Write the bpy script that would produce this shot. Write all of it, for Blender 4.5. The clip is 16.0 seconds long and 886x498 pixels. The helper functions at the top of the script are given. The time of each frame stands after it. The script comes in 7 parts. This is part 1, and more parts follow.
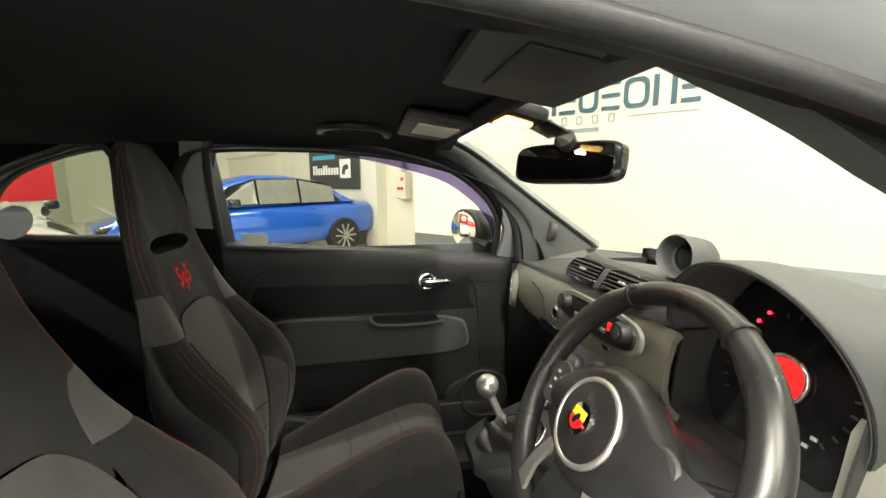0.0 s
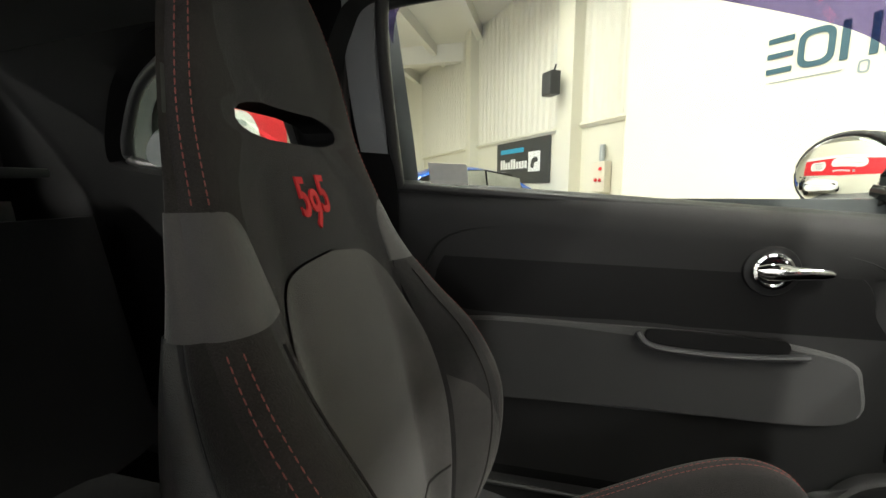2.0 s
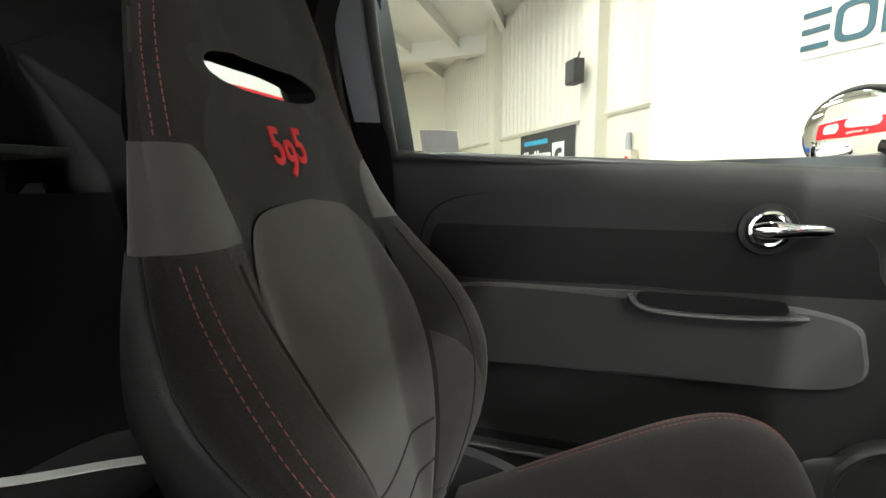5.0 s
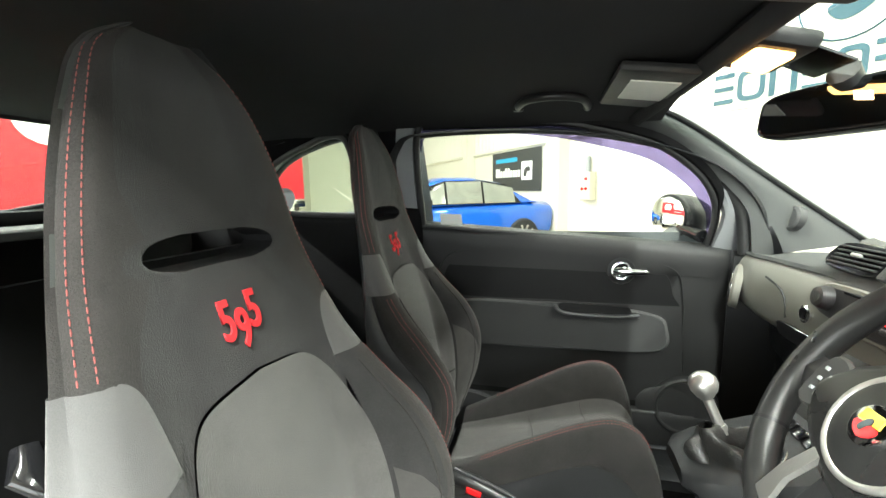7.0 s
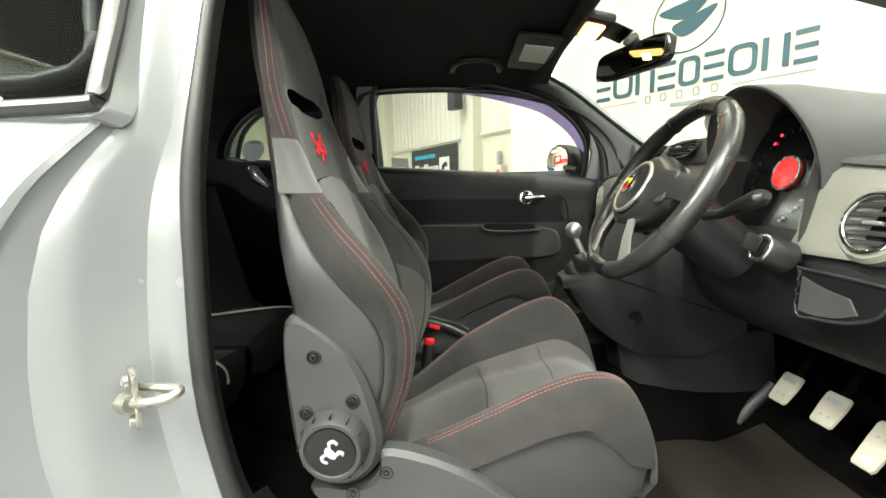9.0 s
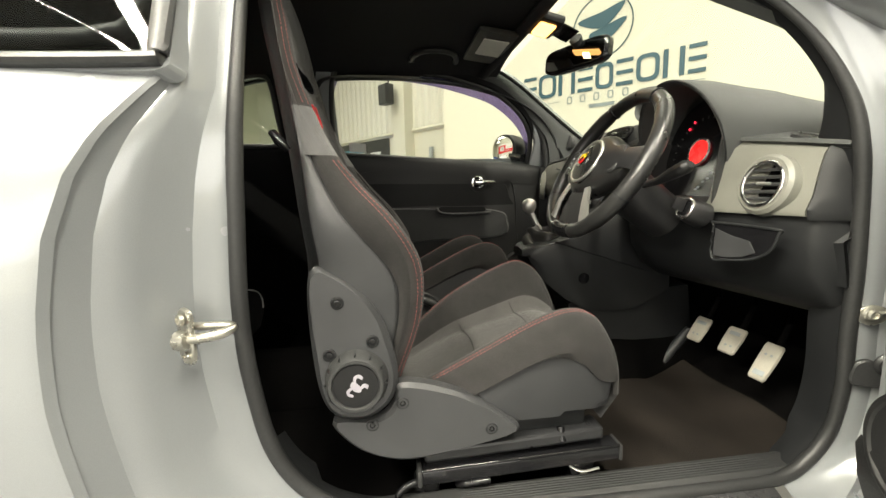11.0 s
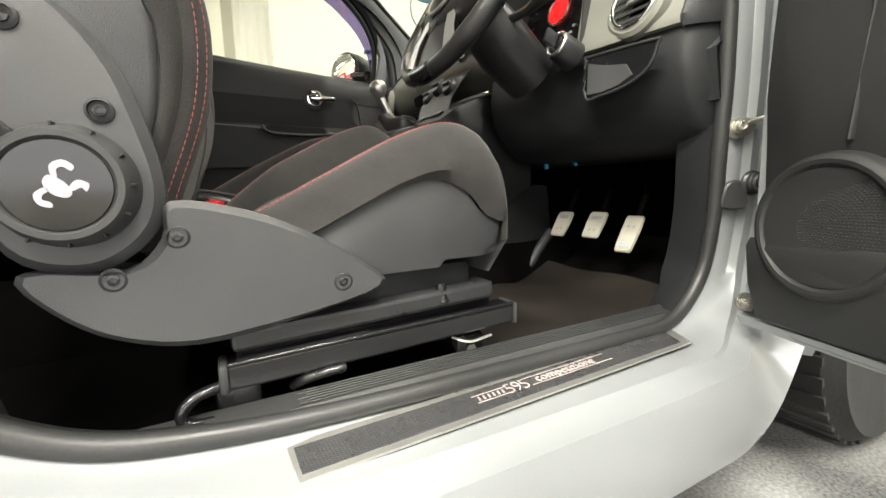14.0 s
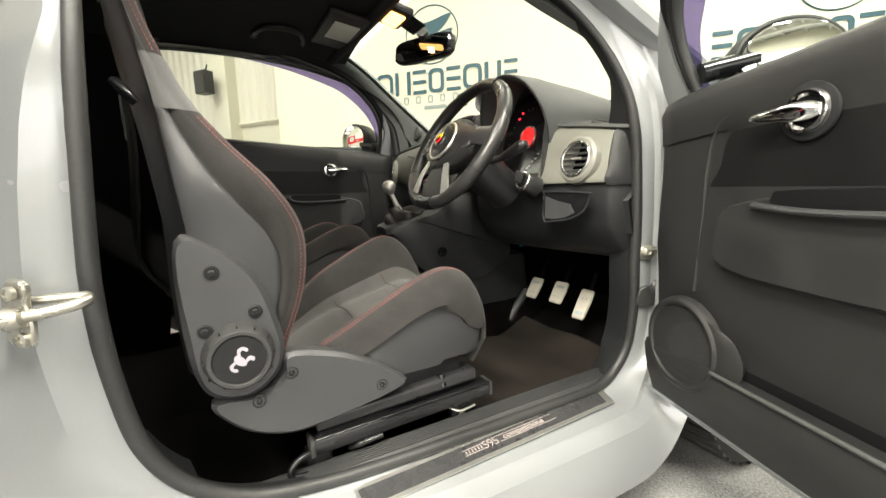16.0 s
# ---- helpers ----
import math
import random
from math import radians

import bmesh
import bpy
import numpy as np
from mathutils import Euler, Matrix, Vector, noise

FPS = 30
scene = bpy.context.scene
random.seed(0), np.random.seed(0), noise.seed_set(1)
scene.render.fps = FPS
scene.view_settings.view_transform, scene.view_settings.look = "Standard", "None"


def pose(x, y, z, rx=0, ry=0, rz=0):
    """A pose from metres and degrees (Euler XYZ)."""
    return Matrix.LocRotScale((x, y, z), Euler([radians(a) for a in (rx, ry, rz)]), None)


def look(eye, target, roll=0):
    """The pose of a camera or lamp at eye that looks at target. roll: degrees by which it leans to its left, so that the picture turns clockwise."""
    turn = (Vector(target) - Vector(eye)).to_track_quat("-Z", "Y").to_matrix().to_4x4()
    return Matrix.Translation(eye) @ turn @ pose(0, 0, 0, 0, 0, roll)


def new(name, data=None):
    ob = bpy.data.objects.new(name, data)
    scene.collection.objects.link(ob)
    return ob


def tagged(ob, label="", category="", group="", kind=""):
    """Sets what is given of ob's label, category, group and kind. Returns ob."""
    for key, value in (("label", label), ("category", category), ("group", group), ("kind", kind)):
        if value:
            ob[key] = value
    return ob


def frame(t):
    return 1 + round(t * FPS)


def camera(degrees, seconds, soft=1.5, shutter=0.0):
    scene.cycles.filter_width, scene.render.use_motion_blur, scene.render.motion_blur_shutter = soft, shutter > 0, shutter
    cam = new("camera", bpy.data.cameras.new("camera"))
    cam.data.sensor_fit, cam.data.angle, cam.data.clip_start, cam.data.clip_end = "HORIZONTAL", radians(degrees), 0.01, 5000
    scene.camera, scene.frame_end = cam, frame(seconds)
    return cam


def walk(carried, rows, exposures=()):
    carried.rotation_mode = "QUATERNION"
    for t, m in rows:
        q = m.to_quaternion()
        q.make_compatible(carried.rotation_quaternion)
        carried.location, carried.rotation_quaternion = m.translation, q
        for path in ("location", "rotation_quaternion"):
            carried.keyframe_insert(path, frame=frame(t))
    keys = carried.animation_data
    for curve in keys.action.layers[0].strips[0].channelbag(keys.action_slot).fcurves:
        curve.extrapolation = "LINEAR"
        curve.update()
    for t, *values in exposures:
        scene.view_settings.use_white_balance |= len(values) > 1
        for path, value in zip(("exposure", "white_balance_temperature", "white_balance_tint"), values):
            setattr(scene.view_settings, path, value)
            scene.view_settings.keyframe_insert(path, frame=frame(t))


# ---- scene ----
cam = camera(93.9, 16.0)
PATH = [
    (0, (0.054, -0.728, 1.294), (0.402, 1.216, 0.98), -0.2),
    (0.5, (0.016, -0.578, 1.224), (0.147, 1.391, 0.896), -0.0),
    (1, (-0.033, -0.364, 1.083), (-0.19, 1.606, 0.77), -0.3),
    (1.5, (-0.07, -0.225, 1.049), (-0.404, 1.723, 0.743), -0.3),
    (2, (-0.114, -0.125, 1.098), (-0.601, 1.792, 0.801), -0.2),
    (2.5, (-0.134, -0.059, 1.141), (-0.745, 1.821, 0.841), -0.1),
    (3, (-0.123, -0.052, 1.203), (-0.829, 1.795, 0.902), -0.3),
    (3.5, (-0.128, -0.04, 1.212), (-0.88, 1.79, 0.917), -0.3),
    (4, (-0.077, -0.088, 1.138), (-0.836, 1.739, 0.843), 0.1),
    (4.5, (-0.011, -0.149, 1.051), (-0.744, 1.692, 0.777), -0.7),
    (4.7, (-0.047, -0.11, 1.043), (-0.726, 1.744, 0.726), -1.2),
    (6.8, (-0.009, -0.656, 1.19), (-0.487, 1.266, 0.914), -0.9),
    (7, (0.014, -0.721, 1.221), (-0.468, 1.199, 0.938), -0.9),
    (7.5, (0.006, -0.837, 1.186), (-0.427, 1.096, 0.907), -1.0),
    (8, (0.0, -0.961, 1.111), (-0.339, 0.991, 0.837), -1.1),
    (8.5, (-0.013, -1.046, 1.028), (-0.229, 0.924, 0.758), -1.3),
    (9, (-0.035, -1.162, 0.991), (-0.13, 0.817, 0.72), -1.4),
    (9.2, (-0.059, -1.212, 0.989), (-0.114, 0.769, 0.713), -1.6),
    (11.3, (-0.177, -1.269, 0.904), (0.156, 0.682, 0.613), -1.3),
    (11.5, (-0.18, -1.214, 0.87), (0.22, 0.723, 0.58), -1.3),
    (12, (-0.142, -1.083, 0.741), (0.436, 0.809, 0.447), -1.4),
    (12.5, (-0.06, -0.994, 0.623), (0.665, 0.847, 0.327), -1.5),
    (13, (-0.033, -0.963, 0.57), (0.804, 0.829, 0.278), -1.5),
    (13.5, (-0.059, -0.976, 0.577), (0.843, 0.786, 0.288), -1.5),
    (14, (-0.122, -1.057, 0.596), (0.813, 0.688, 0.313), -1.5),
    (14.5, (-0.206, -1.151, 0.65), (0.744, 0.587, 0.369), -1.6),
    (15, (-0.238, -1.252, 0.698), (0.715, 0.483, 0.415), -1.6),
    (15.5, (-0.266, -1.312, 0.741), (0.692, 0.42, 0.452), -1.6),
    (16, (-0.255, -1.298, 0.869), (0.702, 0.432, 0.571), -1.8),
]
walk(cam, [(t, look(eye, target, roll)) for t, eye, target, roll in PATH],
     [(0, 0.68, 6700, 12), (1.0, 0.65, 6400, 12), (1.8, 0.72, 6350, 12), (3.5, 0.66, 6400, 12), (4.7, 0.85, 6150, 13), (7, 1.6, 6050, 6), (8, 1.1, 6200, 5), (9, 0.74, 6350, 7),
      (10.5, 0.45, 6650, 10), (11.4, 0.14, 6900, 11), (12, 0.5, 6550, 13), (12.6, 0.6, 6400, 13), (14, 0.56, 6500, 12), (15.2, 0.46, 6600, 12), (16, 0.44, 6650, 12)])

# ---- world, lamps, exposure ----
world = bpy.data.worlds.new("world")
scene.world = world
world.use_nodes = True
wn = world.node_tree.nodes
wn["Background"].inputs[0].default_value = (0.9, 0.95, 1.0, 1)
wn["Background"].inputs[1].default_value = 0.05


def area(name, place, target, sx, sy, watts, colour=(1, 0.98, 0.85)):
    d = bpy.data.lights.new(name, "AREA")
    d.shape, d.size, d.size_y, d.energy, d.color = "RECTANGLE", sx, sy, watts, colour
    ob = new(name, d)
    ob.matrix_world = look(place, target)
    return ob


# ---- materials ----
def ramp2(nt, fac, a, b, lo=0.3, hi=0.7):
    r = nt.nodes.new("ShaderNodeValToRGB")
    r.color_ramp.elements[0].position, r.color_ramp.elements[1].position = lo, hi
    r.color_ramp.elements[0].color, r.color_ramp.elements[1].color = (*a, 1), (*b, 1)
    nt.links.new(fac, r.inputs[0])
    return r.outputs[0]


def mat(name, a, b=None, rough=0.6, metal=0.0, fine=300.0, coarse=6.0, bump=0.0, spread=0.08, coat=0.0, sheen=0.0, emit=None, power=0.0, spec=0.5, stretch=(1, 1, 1)):
    """Principled surface: two tones mixed by fine grain and coarse patches, uneven gloss, fine relief."""
    m = bpy.data.materials.new(name)
    m.use_nodes = True
    nt = m.node_tree
    p = nt.nodes["Principled BSDF"]
    b = b or tuple(min(1, c * 1.35) for c in a)
    tc = nt.nodes.new("ShaderNodeTexCoord")
    mp = nt.nodes.new("ShaderNodeMapping")
    mp.inputs["Scale"].default_value = stretch
    nt.links.new(tc.outputs["Object"], mp.inputs[0])
    n1, n2 = nt.nodes.new("ShaderNodeTexNoise"), nt.nodes.new("ShaderNodeTexNoise")
    n1.inputs["Scale"].default_value, n2.inputs["Scale"].default_value = fine, coarse
    n1.inputs["Detail"].default_value, n2.inputs["Detail"].default_value = 3, 4
    nt.links.new(mp.outputs[0], n1.inputs[0]), nt.links.new(tc.outputs["Object"], n2.inputs[0])
    mx = nt.nodes.new("ShaderNodeMath")
    mx.operation = "ADD"
    nt.links.new(n1.outputs[0], mx.inputs[0]), nt.links.new(n2.outputs[0], mx.inputs[1])
    hf = nt.nodes.new("ShaderNodeMath")
    hf.operation = "MULTIPLY"
    hf.inputs[1].default_value = 0.5
    nt.links.new(mx.outputs[0], hf.inputs[0])
    nt.links.new(ramp2(nt, hf.outputs[0], a, b), p.inputs["Base Color"])
    rr = nt.nodes.new("ShaderNodeMapRange")
    rr.inputs[1].default_value, rr.inputs[2].default_value = 0.3, 0.7
    rr.inputs[3].default_value, rr.inputs[4].default_value = max(0.02, rough - spread), min(1, rough + spread)
    nt.links.new(n2.outputs[0], rr.inputs[0]), nt.links.new(rr.outputs[0], p.inputs["Roughness"])
    p.inputs["Metallic"].default_value = metal
    p.inputs["Coat Weight"].default_value = coat
    p.inputs["Coat Roughness"].default_value = 0.05
    p.inputs["Sheen Weight"].default_value = sheen
    p.inputs["Specular IOR Level"].default_value = spec
    if bump:
        bp = nt.nodes.new("ShaderNodeBump")
        bp.inputs["Strength"].default_value, bp.inputs["Distance"].default_value = bump, 0.002
        nt.links.new(n1.outputs[0], bp.inputs["Height"]), nt.links.new(bp.outputs[0], p.inputs["Normal"])
    if emit:
        p.inputs["Emission Color"].default_value, p.inputs["Emission Strength"].default_value = (*emit, 1), power
    return m


def glass(name, colour, rough=0.0, through_=0.92):
    """A thin pane: mostly clear, with a mirror-like share that grows at grazing angles."""
    m = bpy.data.materials.new(name)
    m.use_nodes = True
    nt = m.node_tree
    nt.nodes.remove(nt.nodes["Principled BSDF"])
    t, g, mx, lw, pw, sc = (nt.nodes.new(k) for k in ("ShaderNodeBsdfTransparent", "ShaderNodeBsdfGlossy", "ShaderNodeMixShader", "ShaderNodeLayerWeight", "ShaderNodeMath", "ShaderNodeMath"))
    t.inputs[0].default_value = (*[c * through_ for c in colour], 1)
    g.inputs["Roughness"].default_value = rough + 0.02
    pw.operation, sc.operation = "POWER", "MULTIPLY_ADD"
    pw.inputs[1].default_value, sc.inputs[1].default_value, sc.inputs[2].default_value = 4.0, 0.35, 0.02
    nt.links.new(lw.outputs["Facing"], pw.inputs[0]), nt.links.new(pw.outputs[0], sc.inputs[0]), nt.links.new(sc.outputs[0], mx.inputs[0]), nt.links.new(t.outputs[0], mx.inputs[1]), nt.links.new(g.outputs[0], mx.inputs[2])
    nt.links.new(mx.outputs[0], nt.nodes["Material Output"].inputs[0])
    return m


# rear trim and bench: the cabin's dimness is put into these near-black tones
deep_black = mat("shade_black_trim", (0.003, 0.003, 0.0033), (0.006, 0.006, 0.0065), rough=0.8, fine=700, bump=0.3, spec=0.12)
bench_cloth = mat("shade_black_bench_cloth", (0.005, 0.005, 0.0055), (0.011, 0.011, 0.012), rough=0.95, fine=900, coarse=14, bump=0.5, sheen=0.1, spec=0.1)
paint = mat("silver_white_paint", (0.232, 0.243, 0.253), (0.270, 0.282, 0.293), rough=0.24, metal=0.15, fine=900, coarse=3, coat=1.0, spread=0.04)
rubber = mat("weatherstrip_rubber", (0.018, 0.0185, 0.019), (0.032, 0.0325, 0.033), rough=0.45, fine=200, bump=0.15)
trim_dark = mat("dark_trim_plastic", (0.010, 0.0106, 0.0115), (0.017, 0.0178, 0.019), rough=0.46, fine=900, bump=0.3, spec=0.3)
trim_grey = mat("grey_trim_plastic", (0.026, 0.0265, 0.027), (0.039, 0.0395, 0.040), rough=0.48, fine=900, bump=0.3, spec=0.4)
shell_grey = mat("seat_cover_plastic", (0.031, 0.0316, 0.0335), (0.046, 0.047, 0.0495), rough=0.36, fine=1100, coarse=12, bump=0.4)
side_vinyl = mat("dark_grey_side_vinyl", (0.019, 0.0195, 0.021), (0.030, 0.031, 0.033), rough=0.45, fine=900, coarse=7, bump=0.5, spread=0.12)
door_trim = mat("dark_door_moulding", (0.012, 0.0122, 0.0126), (0.020, 0.0203, 0.0208), rough=0.5, fine=900, bump=0.35, spec=0.35)
# one armrest covering in a shaded and a lit tone, one for each door
armrest_shaded = mat("armrest_shaded_tone", (0.009, 0.0092, 0.0096), (0.018, 0.0184, 0.019), rough=0.55, fine=800, coarse=9, bump=0.4)
armrest_lit = mat("armrest_lit_tone", (0.030, 0.031, 0.032), (0.046, 0.047, 0.048), rough=0.9, fine=1100, coarse=10, bump=0.7, sheen=0.2, spec=0.2)
headlining = mat("black_headlining", (0.018, 0.018, 0.0195), (0.028, 0.028, 0.030), rough=0.95, fine=500, bump=0.4, spec=0.2)
door_insert = mat("black_door_insert", (0.004, 0.004, 0.0045), (0.007, 0.007, 0.0075), rough=0.55, fine=700, bump=0.2, spec=0.2)
fabric_dark = mat("black_seat_fabric", (0.011, 0.0108, 0.0115), (0.031, 0.030, 0.031), rough=0.95, fine=750, coarse=20, bump=0.55, sheen=0.2, spec=0.2)
fabric_grey = mat("grey_seat_fabric", (0.046, 0.0455, 0.0455), (0.092, 0.089, 0.087), rough=0.95, fine=750, coarse=16, bump=0.55, sheen=0.3, spec=0.2)
fabric_mid = mat("dark_grey_panel_fabric", (0.033, 0.0322, 0.0322), (0.066, 0.063, 0.061), rough=0.95, fine=750, coarse=16, bump=0.55, sheen=0.25, spec=0.2)
fabric_wing = mat("light_grey_suede", (0.060, 0.059, 0.061), (0.089, 0.087, 0.088), rough=0.8, fine=1200, coarse=9, bump=0.3, sheen=0.35, spec=0.3)
fabric_brown = mat("charcoal_bolster_fabric", (0.013, 0.0124, 0.0124), (0.032, 0.030, 0.0295), rough=0.95, fine=750, coarse=22, bump=0.55, sheen=0.1, spec=0.2)
fabric_band = mat("brown_grey_band_suede", (0.017, 0.0158, 0.0156), (0.040, 0.0368, 0.036), rough=0.95, fine=750, coarse=22, bump=0.55, sheen=0.1, spec=0.2)
thread_red = mat("red_thread", (0.20, 0.048, 0.045), (0.30, 0.085, 0.078), rough=0.8, fine=2500)
embroid_red = mat("red_embroidery", (0.55, 0.012, 0.02), (0.75, 0.03, 0.04), rough=0.7, fine=2000, bump=0.4)
leather = mat("black_leather", (0.012, 0.012, 0.012), (0.022, 0.022, 0.022), rough=0.30, fine=900, coarse=15, bump=0.12, spread=0.04)
dash_soft = mat("soft_black_dash", (0.040, 0.043, 0.042), (0.056, 0.059, 0.058), rough=0.62, fine=900, bump=0.35)
dash_fascia = mat("matt_grey_fascia", (0.155, 0.155, 0.135), (0.19, 0.188, 0.165), rough=0.38, fine=600, coarse=5, spread=0.05)
chrome = mat("chrome", (0.75, 0.75, 0.76), (0.85, 0.85, 0.86), rough=0.08, metal=1.0, fine=50, spread=0.03)
alu = mat("brushed_aluminium", (0.5, 0.5, 0.48), (0.66, 0.65, 0.62), rough=0.32, metal=0.85, fine=120, stretch=(1, 12, 1))
steel = mat("zinc_plated_steel", (0.42, 0.405, 0.36), (0.56, 0.545, 0.49), rough=0.3, metal=0.9, fine=120, coarse=30, spread=0.12)
rail_steel = mat("satin_black_steel", (0.013, 0.0132, 0.0145), (0.022, 0.0224, 0.024), rough=0.34, fine=500, coarse=30, bump=0.1)
black_metal = mat("black_coated_steel", (0.004, 0.004, 0.0045), (0.009, 0.009, 0.010), rough=0.24, fine=300, bump=0.1)
black_plastic = mat("black_plastic", (0.01, 0.01, 0.011), (0.018, 0.018, 0.019), rough=0.42, fine=500, bump=0.12)
gloss_black = mat("gloss_black_plastic", (0.006, 0.006, 0.007), (0.01, 0.01, 0.011), rough=0.12, fine=200)
# near-zero tone and gloss: the footwell's shade is put into the carpet colour
car_carpet = mat("shade_black_carpet", (0.0012, 0.0012, 0.0012), (0.0045, 0.0042, 0.0042), rough=1.0, fine=450, coarse=10, bump=1.0, spec=0.02)
mat_carpet = mat("brown_black_mat", (0.0075, 0.0062, 0.0054), (0.021, 0.0174, 0.0147), rough=1.0, fine=380, coarse=8, bump=1.0, spec=0.1)
floor_carpet = mat("grey_fleck_carpet", (0.035, 0.037, 0.040), (0.24, 0.24, 0.235), rough=1.0, fine=140, coarse=5, bump=1.2, spec=0.1)
cream_floor = mat("cream_painted_floor", (0.55, 0.5, 0.4), (0.66, 0.61, 0.5), rough=0.35, fine=40, coarse=1.2)
white_wall = mat("white_wall_paint", (0.615, 0.595, 0.50), (0.665, 0.645, 0.545), rough=0.8, fine=60, coarse=0.7, bump=0.05)
grey_dado = mat("dark_grey_dado", (0.10, 0.105, 0.10), (0.14, 0.145, 0.14), rough=0.9, fine=120, bump=0.5)
cladding = mat("ribbed_white_cladding", (0.62, 0.60, 0.53), (0.68, 0.66, 0.58), rough=0.5, fine=30, coarse=1)
roof_white = mat("white_roof_sheet", (0.66, 0.65, 0.60), (0.72, 0.71, 0.66), rough=0.6, fine=20, coarse=0.6)
sign_teal = mat("teal_sign_letters", (0.016, 0.065, 0.092), (0.022, 0.08, 0.11), rough=0.5, fine=80)
sign_line = mat("grey_sign_line", (0.2, 0.24, 0.25), (0.25, 0.29, 0.3), rough=0.5, fine=80)
banner_dark = mat("charcoal_banner", (0.028, 0.03, 0.03), (0.045, 0.047, 0.045), rough=0.5, fine=60, coarse=4)
banner_red = mat("red_banner", (0.62, 0.012, 0.02), (0.72, 0.02, 0.03), rough=0.5, fine=60, coarse=3)
banner_white = mat("white_banner", (0.75, 0.75, 0.73), (0.82, 0.82, 0.8), rough=0.5, fine=60, coarse=3)
banner_blue = mat("sky_blue_print", (0.03, 0.33, 0.55), (0.04, 0.38, 0.6), rough=0.5, fine=60)
print_grey = mat("grey_print", (0.3, 0.33, 0.34), (0.36, 0.38, 0.39), rough=0.6, fine=60)
blue_paint = mat("bright_blue_paint", (0.015, 0.10, 0.52), (0.02, 0.13, 0.6), rough=0.18, metal=0.2, fine=900, coarse=3, coat=0.8, spread=0.04)
black_paint = mat("black_car_paint", (0.008, 0.008, 0.009), (0.012, 0.012, 0.013), rough=0.15, fine=500, coat=0.8, spread=0.04)
white_paint_car = mat("white_car_paint", (0.74, 0.75, 0.74), (0.79, 0.8, 0.79), rough=0.2, fine=500, coat=0.7, spread=0.04)
tyre_rubber = mat("tyre_rubber", (0.012, 0.012, 0.012), (0.025, 0.025, 0.025), rough=0.8, fine=150, bump=0.4)
carbon = mat("carbon_weave", (0.010, 0.010, 0.011), (0.018, 0.018, 0.019), rough=0.3, fine=260, coarse=40)
nt_ = carbon.node_tree
weave = nt_.nodes.new("ShaderNodeTexBrick")
weave.inputs["Color1"].default_value, weave.inputs["Color2"].default_value, weave.inputs["Mortar"].default_value = (0.075, 0.075, 0.078, 1), (0.055, 0.055, 0.058, 1), (0.004, 0.004, 0.0045, 1)
weave.inputs["Scale"].default_value, weave.inputs["Mortar Size"].default_value, weave.inputs["Mortar Smooth"].default_value = 95.0, 0.075, 0.9
slant = nt_.nodes.new("ShaderNodeMapping")
slant.inputs["Rotation"].default_value = (0, 0, radians(38))
nt_.links.new([n for n in nt_.nodes if n.type == "TEX_COORD"][0].outputs["Object"], slant.inputs[0])
nt_.links.new(slant.outputs[0], weave.inputs["Vector"])
nt_.links.new(weave.outputs["Color"], nt_.nodes["Principled BSDF"].inputs["Base Color"])
pedal_alu = mat("satin_aluminium_pad", (0.44, 0.415, 0.35), (0.56, 0.53, 0.46), rough=0.35, metal=0.35, fine=140, coarse=20, stretch=(1, 8, 1))
print_lilac = mat("pale_lilac_print", (0.27, 0.25, 0.29), (0.33, 0.31, 0.35), rough=0.5, fine=300)
script_ink = mat("pale_pink_script", (0.36, 0.31, 0.30), (0.42, 0.36, 0.35), rough=0.5, fine=300)
tape_white = mat("white_print", (0.78, 0.78, 0.76), (0.84, 0.84, 0.82), rough=0.6, fine=300)
paper = mat("white_label_paper", (0.66, 0.68, 0.64), (0.76, 0.77, 0.73), rough=0.7, fine=90, coarse=20)
yellow_enamel = mat("yellow_enamel", (0.8, 0.55, 0.02), (0.85, 0.6, 0.04), rough=0.15, fine=80)
red_enamel = mat("red_enamel", (0.55, 0.01, 0.015), (0.62, 0.02, 0.02), rough=0.15, fine=80)
lamp_warm = mat("lit_dome_lens", (0.9, 0.6, 0.3), (0.95, 0.65, 0.35), rough=0.4, emit=(1, 0.48, 0.13), power=4.0)
lamp_tube = mat("lit_strip_lamp", (0.9, 0.9, 0.9), (0.95, 0.95, 0.95), rough=0.4, emit=(1, 0.98, 0.93), power=9.0)
red_display = mat("red_lit_display", (0.4, 0.01, 0.01), (0.5, 0.02, 0.02), rough=0.3, fine=60, coarse=50, emit=(1, 0.015, 0.015), power=1.1)
red_led = mat("red_warning_light", (0.4, 0.01, 0.01), (0.5, 0.02, 0.02), rough=0.3, emit=(1, 0.02, 0.05), power=3.0)
mirror_mat = mat("mirror_glass", (0.85, 0.86, 0.86), (0.87, 0.88, 0.88), rough=0.02, metal=1.0, fine=20, spread=0.0)
# reflection darkened through the colour, to weaken the lamp glare in it
darkened_mirror = mat("darkened_mirror_glass", (0.24, 0.25, 0.26), (0.27, 0.28, 0.29), rough=0.03, metal=1.0, fine=20, spread=0.0)
clear_glass = glass("clear_pane", (0.97, 1.0, 0.98))
dark_pane = glass("darkened_pane", (0.25, 0.27, 0.27))
purple_tint = glass("purple_tinted_deflector", (0.50, 0.45, 0.68), through_=0.9)
side_pane = mat("grey_green_car_glass", (0.17, 0.175, 0.15), (0.27, 0.275, 0.235), rough=0.1, fine=8, coarse=1.5, spread=0.04)
# opaque glass whose pale tone is the windscreen's bright reflection painted in
glare_pane = mat("reflection_pale_glass", (0.30, 0.33, 0.29), (0.42, 0.45, 0.40), rough=0.12, fine=10, coarse=1.5, spread=0.04)
